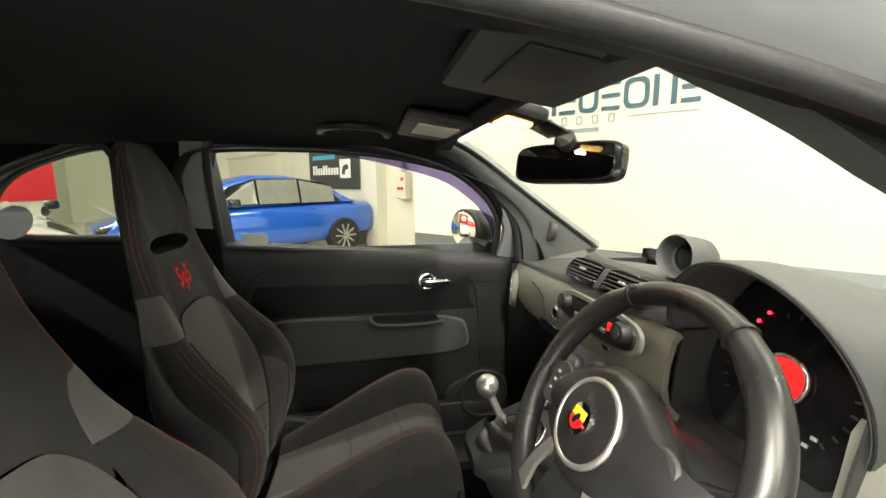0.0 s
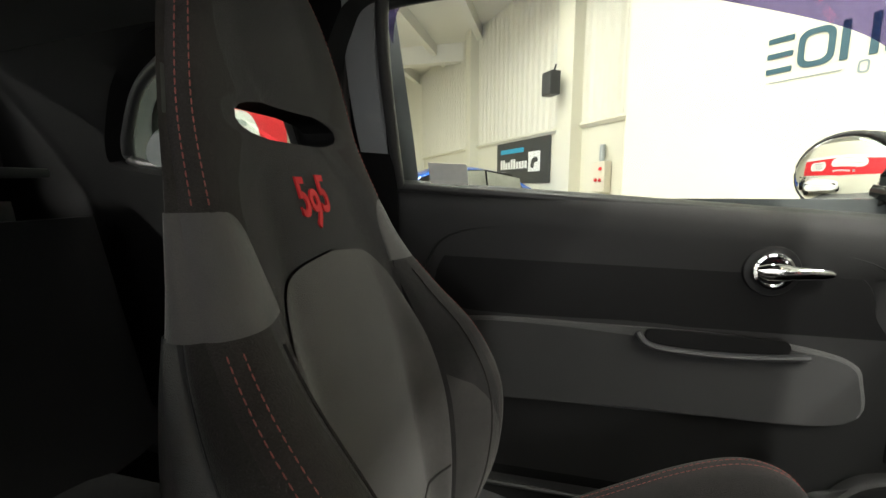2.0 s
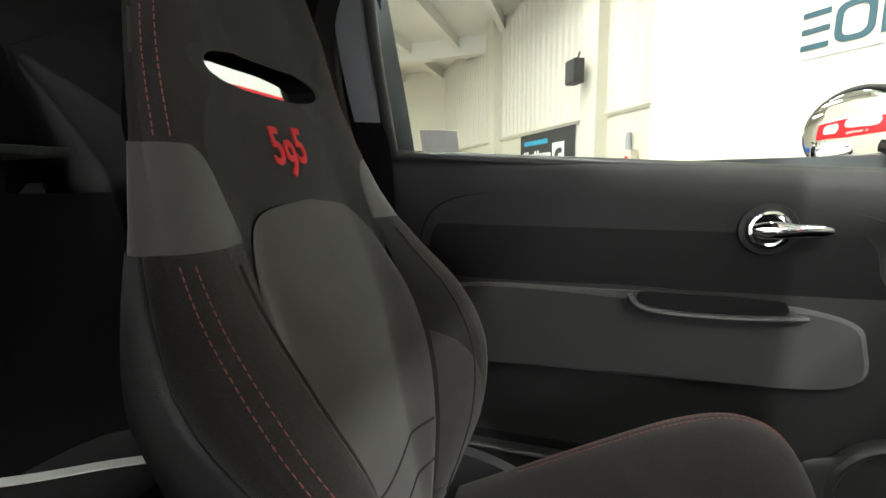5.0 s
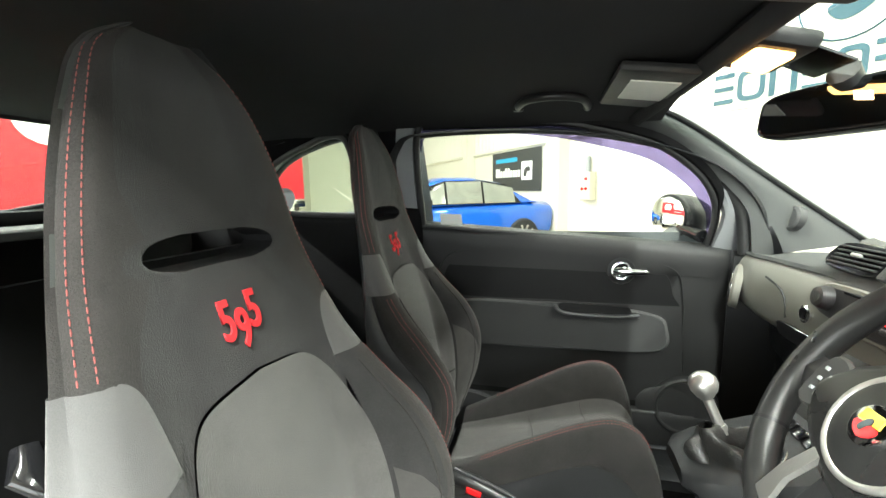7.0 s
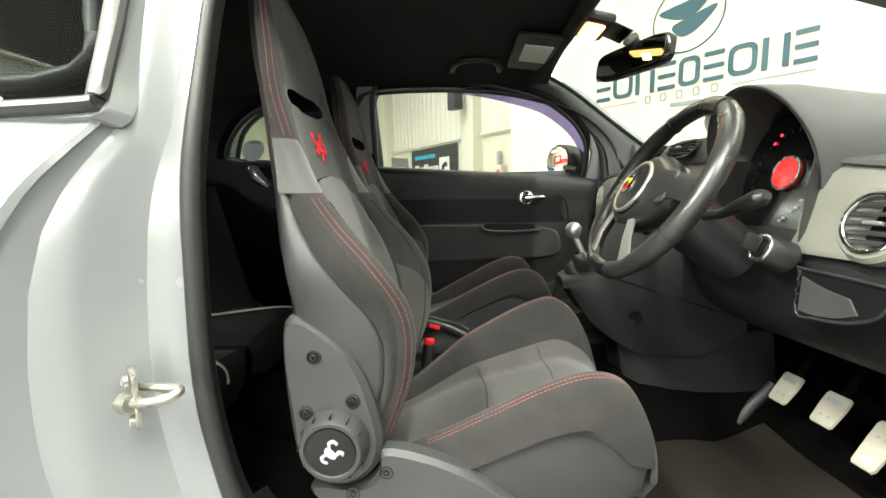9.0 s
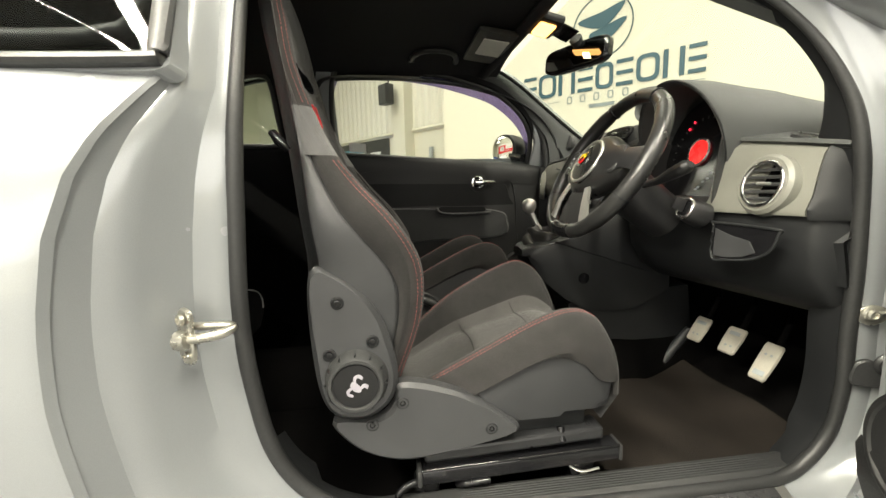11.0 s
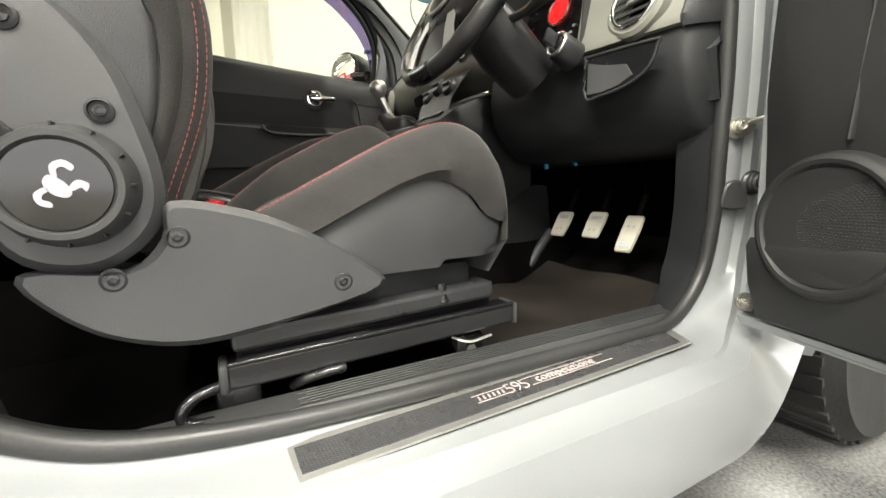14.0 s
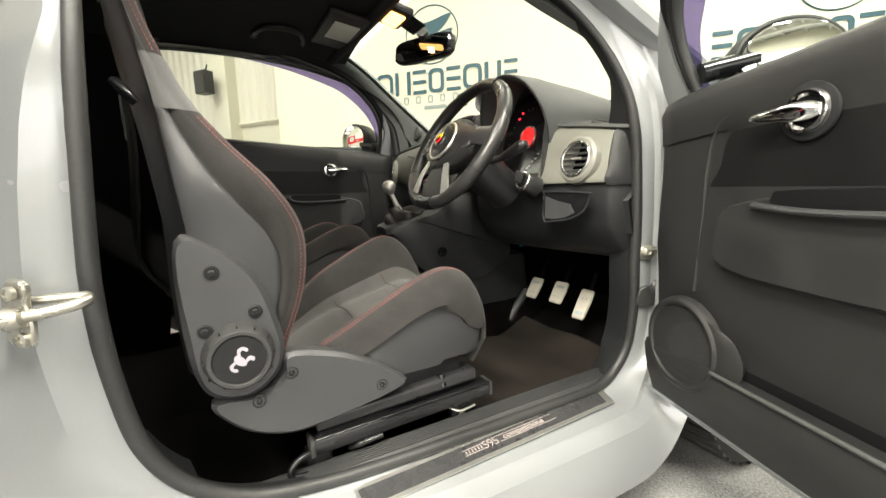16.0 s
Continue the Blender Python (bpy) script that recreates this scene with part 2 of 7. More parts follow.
gaiter_leather = mat("worn_black_gaiter", (0.010, 0.010, 0.010), (0.022, 0.021, 0.020), rough=0.38, fine=300, coarse=25, bump=0.5, spec=0.4)


# ---- mesh helpers ----
def part(name, bm, material, parent=None, label="", smooth=True):
    """Links a bmesh as one mesh object under a thing or under a part."""
    me = bpy.data.meshes.new(name)
    bmesh.ops.recalc_face_normals(bm, faces=bm.faces)
    for f in bm.faces:
        f.smooth = smooth
    bm.to_mesh(me)
    bm.free()
    for mm in material if isinstance(material, (list, tuple)) else [material]:
        me.materials.append(mm)
    if smooth:
        me.set_sharp_from_angle(angle=radians(38))
    ob = new(name, me)
    if parent:
        ob.parent = parent
    if label:
        tagged(ob, label)
    return ob


def thing(name, label, category, group="", kind="", m=None):
    ob = tagged(new(name), label, category, group, kind)
    ob.empty_display_size = 0.05
    if m:
        ob.matrix_world = m
    return ob


def crom(pts, n=6, closed=False):
    """A smooth curve (Catmull-Rom) through the points."""
    P = [np.array(p, float) for p in pts]
    out, k = [], len(P)
    for i in range(k if closed else k - 1):
        if closed:
            a, b, c, d = P[i - 1], P[i], P[(i + 1) % k], P[(i + 2) % k]
        else:
            a, b, c, d = P[max(i - 1, 0)], P[i], P[i + 1], P[min(i + 2, k - 1)]
        for j in range(n):
            t = j / n
            out.append(0.5 * (2 * b + (c - a) * t + (2 * a - 5 * b + 4 * c - d) * t * t + (3 * b - a - 3 * c + d) * t ** 3))
    if not closed:
        out.append(P[-1])
    return out


def skin(rows, close_u=False, close_v=False, caps=False, bm=None, mi=0):
    """A surface through rows of points. close_u: each row is a ring; close_v: the last row joins the first."""
    bm = bm or bmesh.new()
    V = [[bm.verts.new(tuple(p)) for p in r] for r in rows]
    nr, nc = len(V), len(V[0])
    for i in range(nr if close_v else nr - 1):
        for j in range(nc if close_u else nc - 1):
            q = (V[i][j], V[i][(j + 1) % nc], V[(i + 1) % nr][(j + 1) % nc], V[(i + 1) % nr][j])
            try:
                bm.faces.new(q).material_index = mi
            except ValueError:
                pass
    if caps:
        for r in (V[0], V[-1]):
            try:
                bm.faces.new(r).material_index = mi
            except ValueError:
                pass
    return bm


def sheet(rows, thick, bm=None, close_v=False):
    """A surface through rows of points, given thickness to its back."""
    bm = bm or bmesh.new()
    R = [[np.array(p, float) for p in r] for r in rows]
    nr, nc = len(R), len(R[0])
    back = []
    for i in range(nr):
        row = []
        for j in range(nc):
            if close_v:
                du = R[(i + 1) % nr][j] - R[i - 1][j]
            else:
                du = R[min(i + 1, nr - 1)][j] - R[max(i - 1, 0)][j]
            dv = R[i][min(j + 1, nc - 1)] - R[i][max(j - 1, 0)]
            n = np.cross(du, dv)
            l = np.linalg.norm(n)
            row.append(R[i][j] - (n / l if l > 1e-9 else n) * thick)
        back.append(row)
    rings = [R[i] + back[i][::-1] for i in range(nr)]
    return skin(rings, close_u=True, close_v=close_v, caps=not close_v, bm=bm)


def tube(path, r, n=8, closed=False, bm=None, caps=True, squash=1.0, up=(0, 0, 1)):
    """A round rod along a path; r is one radius or one for each point."""
    n = 10 if n >= 6 else n
    P = [np.array(p, float) for p in path]
    k = len(P)
    rows = []
    ref = np.array(up, float)
    for i, p in enumerate(P):
        if closed:
            t = P[(i + 1) % k] - P[i - 1]
        else:
            t = P[min(i + 1, k - 1)] - P[max(i - 1, 0)]
        t = t / (np.linalg.norm(t) + 1e-12)
        a = np.cross(t, ref)
        if np.linalg.norm(a) < 0.05:
            a = np.cross(t, (1, 0.2, 0))
        a /= np.linalg.norm(a)
        b = np.cross(a, t)
        rr = r[i] if isinstance(r, (list, tuple)) else r
        rows.append([p + a * rr * math.cos(2 * math.pi * j / n) + b * rr * squash * math.sin(2 * math.pi * j / n) for j in range(n)])
    return skin(rows, close_u=True, close_v=closed, caps=caps and not closed, bm=bm)


def box(size, at=(0, 0, 0), bevel=0.0, bm=None, rot=None):
    """A block with rounded edges."""
    b = bmesh.new()
    bmesh.ops.create_cube(b, size=1)
    bmesh.ops.scale(b, vec=size, verts=b.verts)
    if bevel:
        bmesh.ops.bevel(b, geom=b.edges[:], offset=bevel, segments=2, affect="EDGES", profile=0.5)
    if rot:
        bmesh.ops.transform(b, matrix=rot, verts=b.verts)
    bmesh.ops.translate(b, vec=at, verts=b.verts)
    if bm is None:
        return b
    me = bpy.data.meshes.new("tmp")
    b.to_mesh(me)
    b.free()
    bm.from_mesh(me)
    bpy.data.meshes.remove(me)
    return bm


def slab(outline, frame_, depth, bevel=0.003, hole=None):
    """A flat piece cut to an outline (2D), extruded by depth along frame_'s z, edges eased."""
    bm = bmesh.new()
    o = [np.array(p, float) for p in outline]
    c = sum(o) / len(o)
    rows = []
    for k, (z, s) in enumerate(((0, 0), (depth - bevel, 0), (depth, bevel))):
        ring = []
        for p in o:
            d = c - p
            l = np.linalg.norm(d) + 1e-9
            q = p + d / l * s
            ring.append(frame_ @ Vector((q[0], q[1], z)))
        rows.append(ring)
    return skin(rows, close_u=True, caps=True, bm=bm)


def lathe(profile, m, n=24, bm=None):
    """Turns a profile of (radius, height) round the z axis of the pose m."""
    rows = [[m @ Vector((r * math.cos(2 * math.pi * j / n), r * math.sin(2 * math.pi * j / n), h)) for j in range(n)] for r, h in profile]
    return skin(rows, close_u=True, caps=True, bm=bm)


def lerp(x, xs, ys):
    return float(np.interp(x, xs, ys))


def axes(origin, x, y):
    """A frame at origin whose x and y axes point along the given directions."""
    x = Vector(x).normalized()
    z = x.cross(Vector(y)).normalized()
    y = z.cross(x)
    return Matrix.Translation(origin) @ Matrix((x, y, z)).transposed().to_4x4()


# ---- room ----
UP = np.array((0, 0, 1.0))
WD = np.array((0.6693, -0.7430, 0.0))        # along the sign wall
WN = np.array((-0.7430, -0.6693, 0.0))       # out of the sign wall, towards the car
WO = np.array((1.57, 3.91, 0.0))             # foot of the wall below the first letter


def wall_box(o, d, length, height, thick, z0=0.0, back=1):
    """A wall from o along d; its front face lies on that line."""
    n = np.array((d[1], -d[0], 0)) * back
    rows = []
    for z in (z0, z0 + height):
        rows.append([o + UP * z, o + d * length + UP * z, o + d * length - n * thick + UP * z, o - n * thick + UP * z])
    return skin(rows, close_u=True, caps=True)


def structure(name, bm, material, label):
    return tagged(part(name, bm, material, None, "", smooth=False), label, kind="structure")


structure("floor", box((26, 24, 0.1), (-2, 4, -0.054)), cream_floor, "cream painted workshop floor")
carpet_bm = bmesh.new()
cp = [(-9, -7.4), (9, -7.4), (9, 9), (0.55, 5.05), (0.35, 4.3), (-0.2, 3.3), (-9, 3.3)]
skin([[(x, y, -0.03) for x, y in cp], [(x, y, 0.0) for x, y in cp]], close_u=True, caps=True, bm=carpet_bm)
structure("floor_carpet", carpet_bm, floor_carpet, "grey flecked showroom carpet")
ws = WO - WD * 1.34
structure("wall_sign", wall_box(ws + UP * 0.63, WD, 11.0, 4.4, 0.12, back=1), white_wall, "white painted partition wall")
structure("wall_dado", wall_box(ws + WN * 0.004, WD, 11.0, 0.63, 0.12, back=1), grey_dado, "dark grey band along the foot of the wall")
FD = np.array((-0.57, 0.8216, 0.0))
FO = np.array((-0.088, 8.6, 0.0))
f0 = FO - FD * 3.2
structure("wall_north", wall_box(f0, FD, 13.0, 2.15, 0.25, back=-1), white_wall, "white painted block wall")
clad = bmesh.new()
rib = []
for i in range(240):
    o = 0.02 if i % 4 in (1, 2) else 0.06
    rib.append(f0 + FD * (i * 0.054) - np.array((FD[1], -FD[0], 0)) * (-0.02 + o))
skin([[p + UP * 2.2 for p in rib], [p + UP * 5.2 for p in rib]], bm=clad)
structure("wall_cladding", clad, cladding, "ribbed white sheet cladding above a ledge")
nF = np.array((FD[1], -FD[0], 0)) * -1
structure("trim", tube([f0 + UP * 2.17 + nF * 0.03, f0 + FD * 13 + UP * 2.17 + nF * 0.03], 0.05, 4), white_wall, "white ledge between wall and cladding")
for k, s in enumerate((0.9, -3.4)):
    p = FO - FD * s
    structure("column", wall_box(p + nF * 0.25, FD, 0.42 if k == 0 else 0.3, 5.2, 0.3, back=-1), white_wall, "white boxed steel column")
structure("wall_west", box((0.2, 26, 5.4), (-10, 4, 2.6)), white_wall, "white end wall of the workshop")
structure("wall_rear", box((0.12, 6.0, 3.2), (-3.62, 1.7, 1.6)), white_wall, "white partition behind the car")
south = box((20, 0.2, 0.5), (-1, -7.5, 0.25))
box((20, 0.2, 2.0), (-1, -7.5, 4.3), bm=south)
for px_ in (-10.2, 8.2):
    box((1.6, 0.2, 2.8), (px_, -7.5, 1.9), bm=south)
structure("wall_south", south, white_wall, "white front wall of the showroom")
# added window, out of view, as an opening for the fill lamp
win = thing("fill_window_1", "added aluminium-framed front window for the fill light, unseen", "window", kind="structure")
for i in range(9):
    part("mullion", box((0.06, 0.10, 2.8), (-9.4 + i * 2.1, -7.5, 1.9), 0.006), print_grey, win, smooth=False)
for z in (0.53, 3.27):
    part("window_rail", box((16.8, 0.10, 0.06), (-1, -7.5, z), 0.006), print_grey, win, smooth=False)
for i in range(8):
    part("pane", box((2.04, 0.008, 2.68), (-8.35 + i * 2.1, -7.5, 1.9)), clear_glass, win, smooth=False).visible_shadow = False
# fill lamp at the added window, brightens the cabin from the side
area("south_fill_light", (-1.0, -7.36, 1.9), (-1.0, 0, 1.7), 16.0, 2.6, 420, (1.0, 0.985, 0.93))
structure("wall_east", box((0.2, 14, 5.4), (8.8, -1, 2.6)), white_wall, "white end wall of the showroom")
structure("wall_far", box((20, 0.2, 5.4), (-2, 15.5, 2.6)), white_wall, "white far wall of the workshop")
ceil = box((26, 25, 0.1), (-2, 4, 5.25))
for i in range(14):
    box((0.16, 24, 0.3), (-11 + i * 1.5, 4, 5.05), bm=ceil)
for j in range(5):
    box((24, 0.3, 0.5), (-2, -6 + j * 4.6, 4.95), bm=ceil)
structure("ceiling", ceil, roof_white, "white sheeted roof with steel purlins")


def strip_lamp(x, y, z, length, watts):
    t = thing("strip_lamp", "long white ceiling strip lamp, lit", "ceiling light", "ceiling strip lamps", m=pose(x, y, z))
    part("housing", box((0.16, length, 0.05), (0, 0, 0.03), 0.01), white_wall, t)
    part("diffuser", box((0.12, length - 0.04, 0.03), (0, 0, -0.005), 0.01), lamp_tube, t, "lit diffuser")
    for q in (-1, 1):
        part("hanger", tube([(0, q * length * 0.4, 0.05), (0, q * length * 0.4, 5.21 - z)], 0.008, 6), print_grey, t)
    area("strip_light", (x, y, z - 0.03), (x, y, 0), 0.14, length, watts)


# watts set lamp by lamp for brightness; the last lamp is added out of view
for lx, ly, ln, w in ((-2.4, -2.6, 3.0, 560), (0.4, -3.4, 3.0, 330), (3.0, -2.6, 3.0, 140), (-5.2, -3.2, 3.0, 640), (-2.2, 1.4, 3.0, 60), (0.4, 1.9, 3.0, 46), (3.2, 0.4, 3.0, 62),
                      (-5.5, 1.4, 3.0, 72), (-2.6, 6.2, 3.0, 58), (-5.6, 7.0, 3.0, 68), (-0.8, 6.0, 2.6, 48), (-7.7, 10.6, 3.0, 84)):
    strip_lamp(lx, ly, 4.55, ln, w)


# wall sign: a round emblem, one rounded frame a letter, a line and smaller frames
def hollow(w, h, st, f, depth, material, parent, name):
    """A flat rounded frame w by h with strokes st wide."""
    def rr(a, b, r):
        out = []
        for cx, cy, a0 in ((a - r, b - r, 0), (-a + r, b - r, 90), (-a + r, -b + r, 180), (a - r, -b + r, 270)):
            out += [(w / 2 + cx + r * math.cos(radians(a0 + k * 22.5)), h / 2 + cy + r * math.sin(radians(a0 + k * 22.5))) for k in range(5)]
        return out
    o, i = rr(w / 2, h / 2, min(w, h) * 0.32), rr(w / 2 - st, h / 2 - st, min(w, h) * 0.32 - st * 0.6)
    rows = [[f @ Vector((*p, z)) for p in q] for q, z in ((o, 0), (o, depth), (i, depth), (i, 0))]
    return part(name, skin(rows, close_u=True, close_v=True), material, parent, smooth=False)


def wall_sign(s0):
    t = thing("wall_sign", "teal wordmark with round emblem applied to white wall", "wall sign", "wordmarks on the wall")
    b = WO + WD * s0 + WN * 0.006

    def f(u, z):
        return axes(b + WD * u + UP * z, WD, (0, 0, 1))
    x = 0.0
    x = -0.02
    for wd, kind_ in zip((0.17, 0.22, 0.20, 0.17, 0.19, 0.17, 0.22, 0.19, 0.15), (5, 1, 4, 5, 1, 5, 1, 4, 5)):
        if kind_ == 1:
            hollow(wd, 0.27, 0.040, f(x, 1.975), 0.006, sign_teal, t, "letter_shape")
        elif kind_ == 5:
            for z0 in (0.0, 0.115, 0.23):
                part("letter_bar", slab([(0, 0), (wd, 0), (wd, 0.04), (0, 0.04)], f(x, 1.975 + z0), 0.006, 0.002), sign_teal, t, smooth=False)
        else:
            for u0 in (0.0, wd - 0.045):
                part("letter_bar", slab([(u0, 0), (u0 + 0.045, 0), (u0 + 0.045, 0.27), (u0, 0.27)], f(x, 1.975), 0.006, 0.002), sign_teal, t, smooth=False)
        x += wd + 0.032
    for u0, u1 in ((0.0, 0.46), (1.32, 1.92)):
        part("rule", slab([(0, 0), (u1 - u0, 0), (u1 - u0, 0.008), (0, 0.008)], f(u0, 1.905), 0.003, 0.001), sign_line, t, smooth=False)
    for i in range(5):
        hollow(0.062, 0.085, 0.012, f(0.54 + i * 0.155, 1.865), 0.003, sign_line, t, "small_letter_shape")
    part("date_bar", slab([(0, 0), (0.28, 0), (0.28, 0.04), (0, 0.04)], f(0.80, 1.79), 0.003, 0.001), sign_line, t, smooth=False)
    ring = []
    for i in range(40):
        a = 2 * math.pi * i / 40
        ring.append(b + WD * (0.92 + 0.32 * math.cos(a)) + UP * (2.62 + 0.32 * math.sin(a)))
    part("emblem_ring", tube(ring, 0.007, 5, True), sign_teal, t)
    for dz, w0, w1 in ((0.10, -0.27, 0.24), (-0.06, -0.14, 0.26)):
        pts = crom([(w0, 0.02), (0.0, 0.07), (w1, 0.12), (0.1, -0.05), (-0.05, -0.09)], 4, True)
        part("emblem_band", slab(pts, f(0.92, 2.6 + dz), 0.004, 0.001), sign_teal, t, smooth=False)


wall_sign(0.0)
wall_sign(3.79)

# dark banner on the workshop wall
ban = thing("wall_banner", "charcoal lender's banner with white bars and blue strip", "banner")
bl = FO + FD * 2.25 + nF * 0.02
bf = axes(bl, -FD, (0, 0, 1))
part("cloth", slab([(0, 1.17), (2.25, 1.17), (2.25, 2.22), (0, 2.22)], bf, 0.01, 0.003), banner_dark, ban, smooth=False)
part("blue_bar", slab([(0.2, 1.86), (1.25, 1.86), (1.25, 1.96), (0.2, 1.96)], bf @ pose(0, 0, 0.012), 0.004, 0.001), banner_blue, ban, smooth=False)
for i in range(10):
    part("letter_bar", slab([(0.2 + i * 0.122, 1.5), (0.29 + i * 0.122, 1.5), (0.29 + i * 0.122, 1.72 if i in (0, 1, 4, 5) else 1.66), (0.2 + i * 0.122, 1.72 if i in (0, 1, 4, 5) else 1.66)], bf @ pose(0, 0, 0.012), 0.004, 0.001), tape_white, ban, smooth=False)
part("logo_square", slab([(1.45, 1.42), (1.9, 1.42), (1.9, 1.84), (1.45, 1.84)], bf @ pose(0, 0, 0.012), 0.004, 0.001), tape_white, ban, smooth=False)
part("logo_mark", slab(crom([(1.55, 1.52), (1.6, 1.68), (1.78, 1.72), (1.82, 1.62), (1.7, 1.6), (1.66, 1.5)], 3, True), bf @ pose(0, 0, 0.018), 0.004, 0.001), banner_dark, ban, smooth=False)

# switch box on the workshop wall beside the partition
sw = thing("switch_box", "cream electrical switch box with red buttons and conduit", "switch box")
so = FO - FD * 1.55 + nF * 0.02
sf = axes(so, -FD, (0, 0, 1))
part("case", slab([(-0.14, 1.0), (0.14, 1.0), (0.14, 1.5), (-0.14, 1.5)], sf, 0.14, 0.015), cream_floor, sw, smooth=False)
part("conduit", tube([sf @ Vector((-0.03, 1.5, 0.05)), sf @ Vector((-0.03, 1.78, 0.05))], 0.045, 8), print_grey, sw)
for bx, bz, mm in ((0.05, 1.38, banner_red), (-0.05, 1.2, red_enamel), (0.05, 1.2, red_enamel)):
    part("button", lathe([(0.03, 0), (0.03, 0.02), (0.02, 0.03)], sf @ pose(bx, bz, 0.14), 12), mm, sw, "red button")

# speaker on the column
ls = thing("wall_speaker", "small dark grey wall loudspeaker on bracket", "loudspeaker")
lf = axes(FO - FD * 0.62 + nF * 0.40 + UP * 2.9, -FD, (0, 0, 1))
part("case", slab([(-0.14, -0.2), (0.14, -0.2), (0.14, 0.2), (-0.14, 0.2)], lf, 0.2, 0.02), trim_grey, ls)
part("bracket", tube([lf @ Vector((0, 0.2, 0.05)), lf @ Vector((0, 0.34, 0.0))], 0.015, 6), trim_dark, ls)

# red banner with white bubbles behind the car
def lettering(name, words, size, frame_, material, parent, label):
    """Flat raised lettering in the built-in font, as one mesh."""
    cu = bpy.data.curves.new(name, "FONT")
    cu.body, cu.size, cu.extrude, cu.offset = words, size, 0.001, -0.012 * size
    ob = new(name, cu)
    bpy.context.view_layer.update()
    me = bpy.data.meshes.new_from_object(ob.evaluated_get(bpy.context.evaluated_depsgraph_get()))
    bpy.data.objects.remove(ob)
    me.transform(frame_)
    me.materials.append(material)
    ob = new(name, me)
    ob.parent = parent
    return tagged(ob, label)


rb = thing("display_banner", "long red banner with white speech bubbles and grey lettering", "banner")
rf = axes((-3.555, 0, 0), (0, 1, 0), (0, 0, 1))
part("cloth", slab([(0, 1.12), (4.9, 1.12), (4.9, 2.12), (0, 2.12)], rf, 0.01, 0.003), banner_red, rb, smooth=False)
part("top_strip", slab([(0, 2.12), (4.9, 2.12), (4.9, 2.3), (0, 2.3)], rf, 0.01, 0.003), banner_white, rb, smooth=False)
for u0, u1, z0, z1 in ((1.38, 2.98, 1.60, 2.10), (3.28, 4.35, 1.42, 1.95), (0.2, 0.62, 1.45, 1.9)):
    part("bubble", slab(crom([(u0 + 0.16, z0), ((u0 + u1) / 2, z0), (u1 - 0.16, z0), (u1, (z0 + z1) / 2), (u1 - 0.16, z1), ((u0 + u1) / 2, z1), (u0 + 0.16, z1), (u0, (z0 + z1) / 2)], 5, True), rf @ pose(0, 0, 0.012), 0.004, 0.001), banner_white, rb, "white speech bubble", smooth=False)
part("bubble_tail", slab([(1.62, 1.64), (1.80, 1.64), (1.80, 1.54)], rf @ pose(0, 0, 0.012), 0.004, 0.001), banner_white, rb, smooth=False)
lettering("lettering", "Buy with confidence.", 0.105, rf @ pose(1.68, 1.915, 0.0175), print_grey, rb, "grey lettering")
part("name_bar", slab([(1.55, 1.80), (1.92, 1.80), (1.92, 1.855), (1.55, 1.855)], rf @ pose(0, 0, 0.0165), 0.002, 0.0005), print_grey, rb, "grey bar for a name", smooth=False)
lettering("lettering", "have been registered", 0.105, rf @ pose(1.96, 1.80, 0.0175), print_grey, rb, "grey lettering")
lettering("lettering", "motor dealers since 1981", 0.105, rf @ pose(1.60, 1.685, 0.0175), print_grey, rb, "grey lettering")
for k in range(3):
    part("text_bar", slab([(3.5, 1.80 - k * 0.13), (4.12 - 0.1 * k, 1.80 - k * 0.13), (4.12 - 0.1 * k, 1.86 - k * 0.13), (3.5, 1.86 - k * 0.13)], rf @ pose(0, 0, 0.0165), 0.002, 0.0005), print_grey, rb, smooth=False)
for k in range(9):
    part("text_bar", slab([(2.08 + k * 0.085, 1.31), (2.13 + k * 0.085, 1.31), (2.13 + k * 0.085, 1.41), (2.08 + k * 0.085, 1.41)], rf @ pose(0, 0, 0.012), 0.002, 0.0005), tape_white, rb, smooth=False)
part("logo_mark", slab(crom([(1.84, 1.30), (1.92, 1.29), (1.97, 1.34), (1.92, 1.36), (1.97, 1.40), (1.90, 1.42), (1.84, 1.40)], 3, True), rf @ pose(0, 0, 0.012), 0.002, 0.0005), print_grey, rb, "grey logo shape", smooth=False)


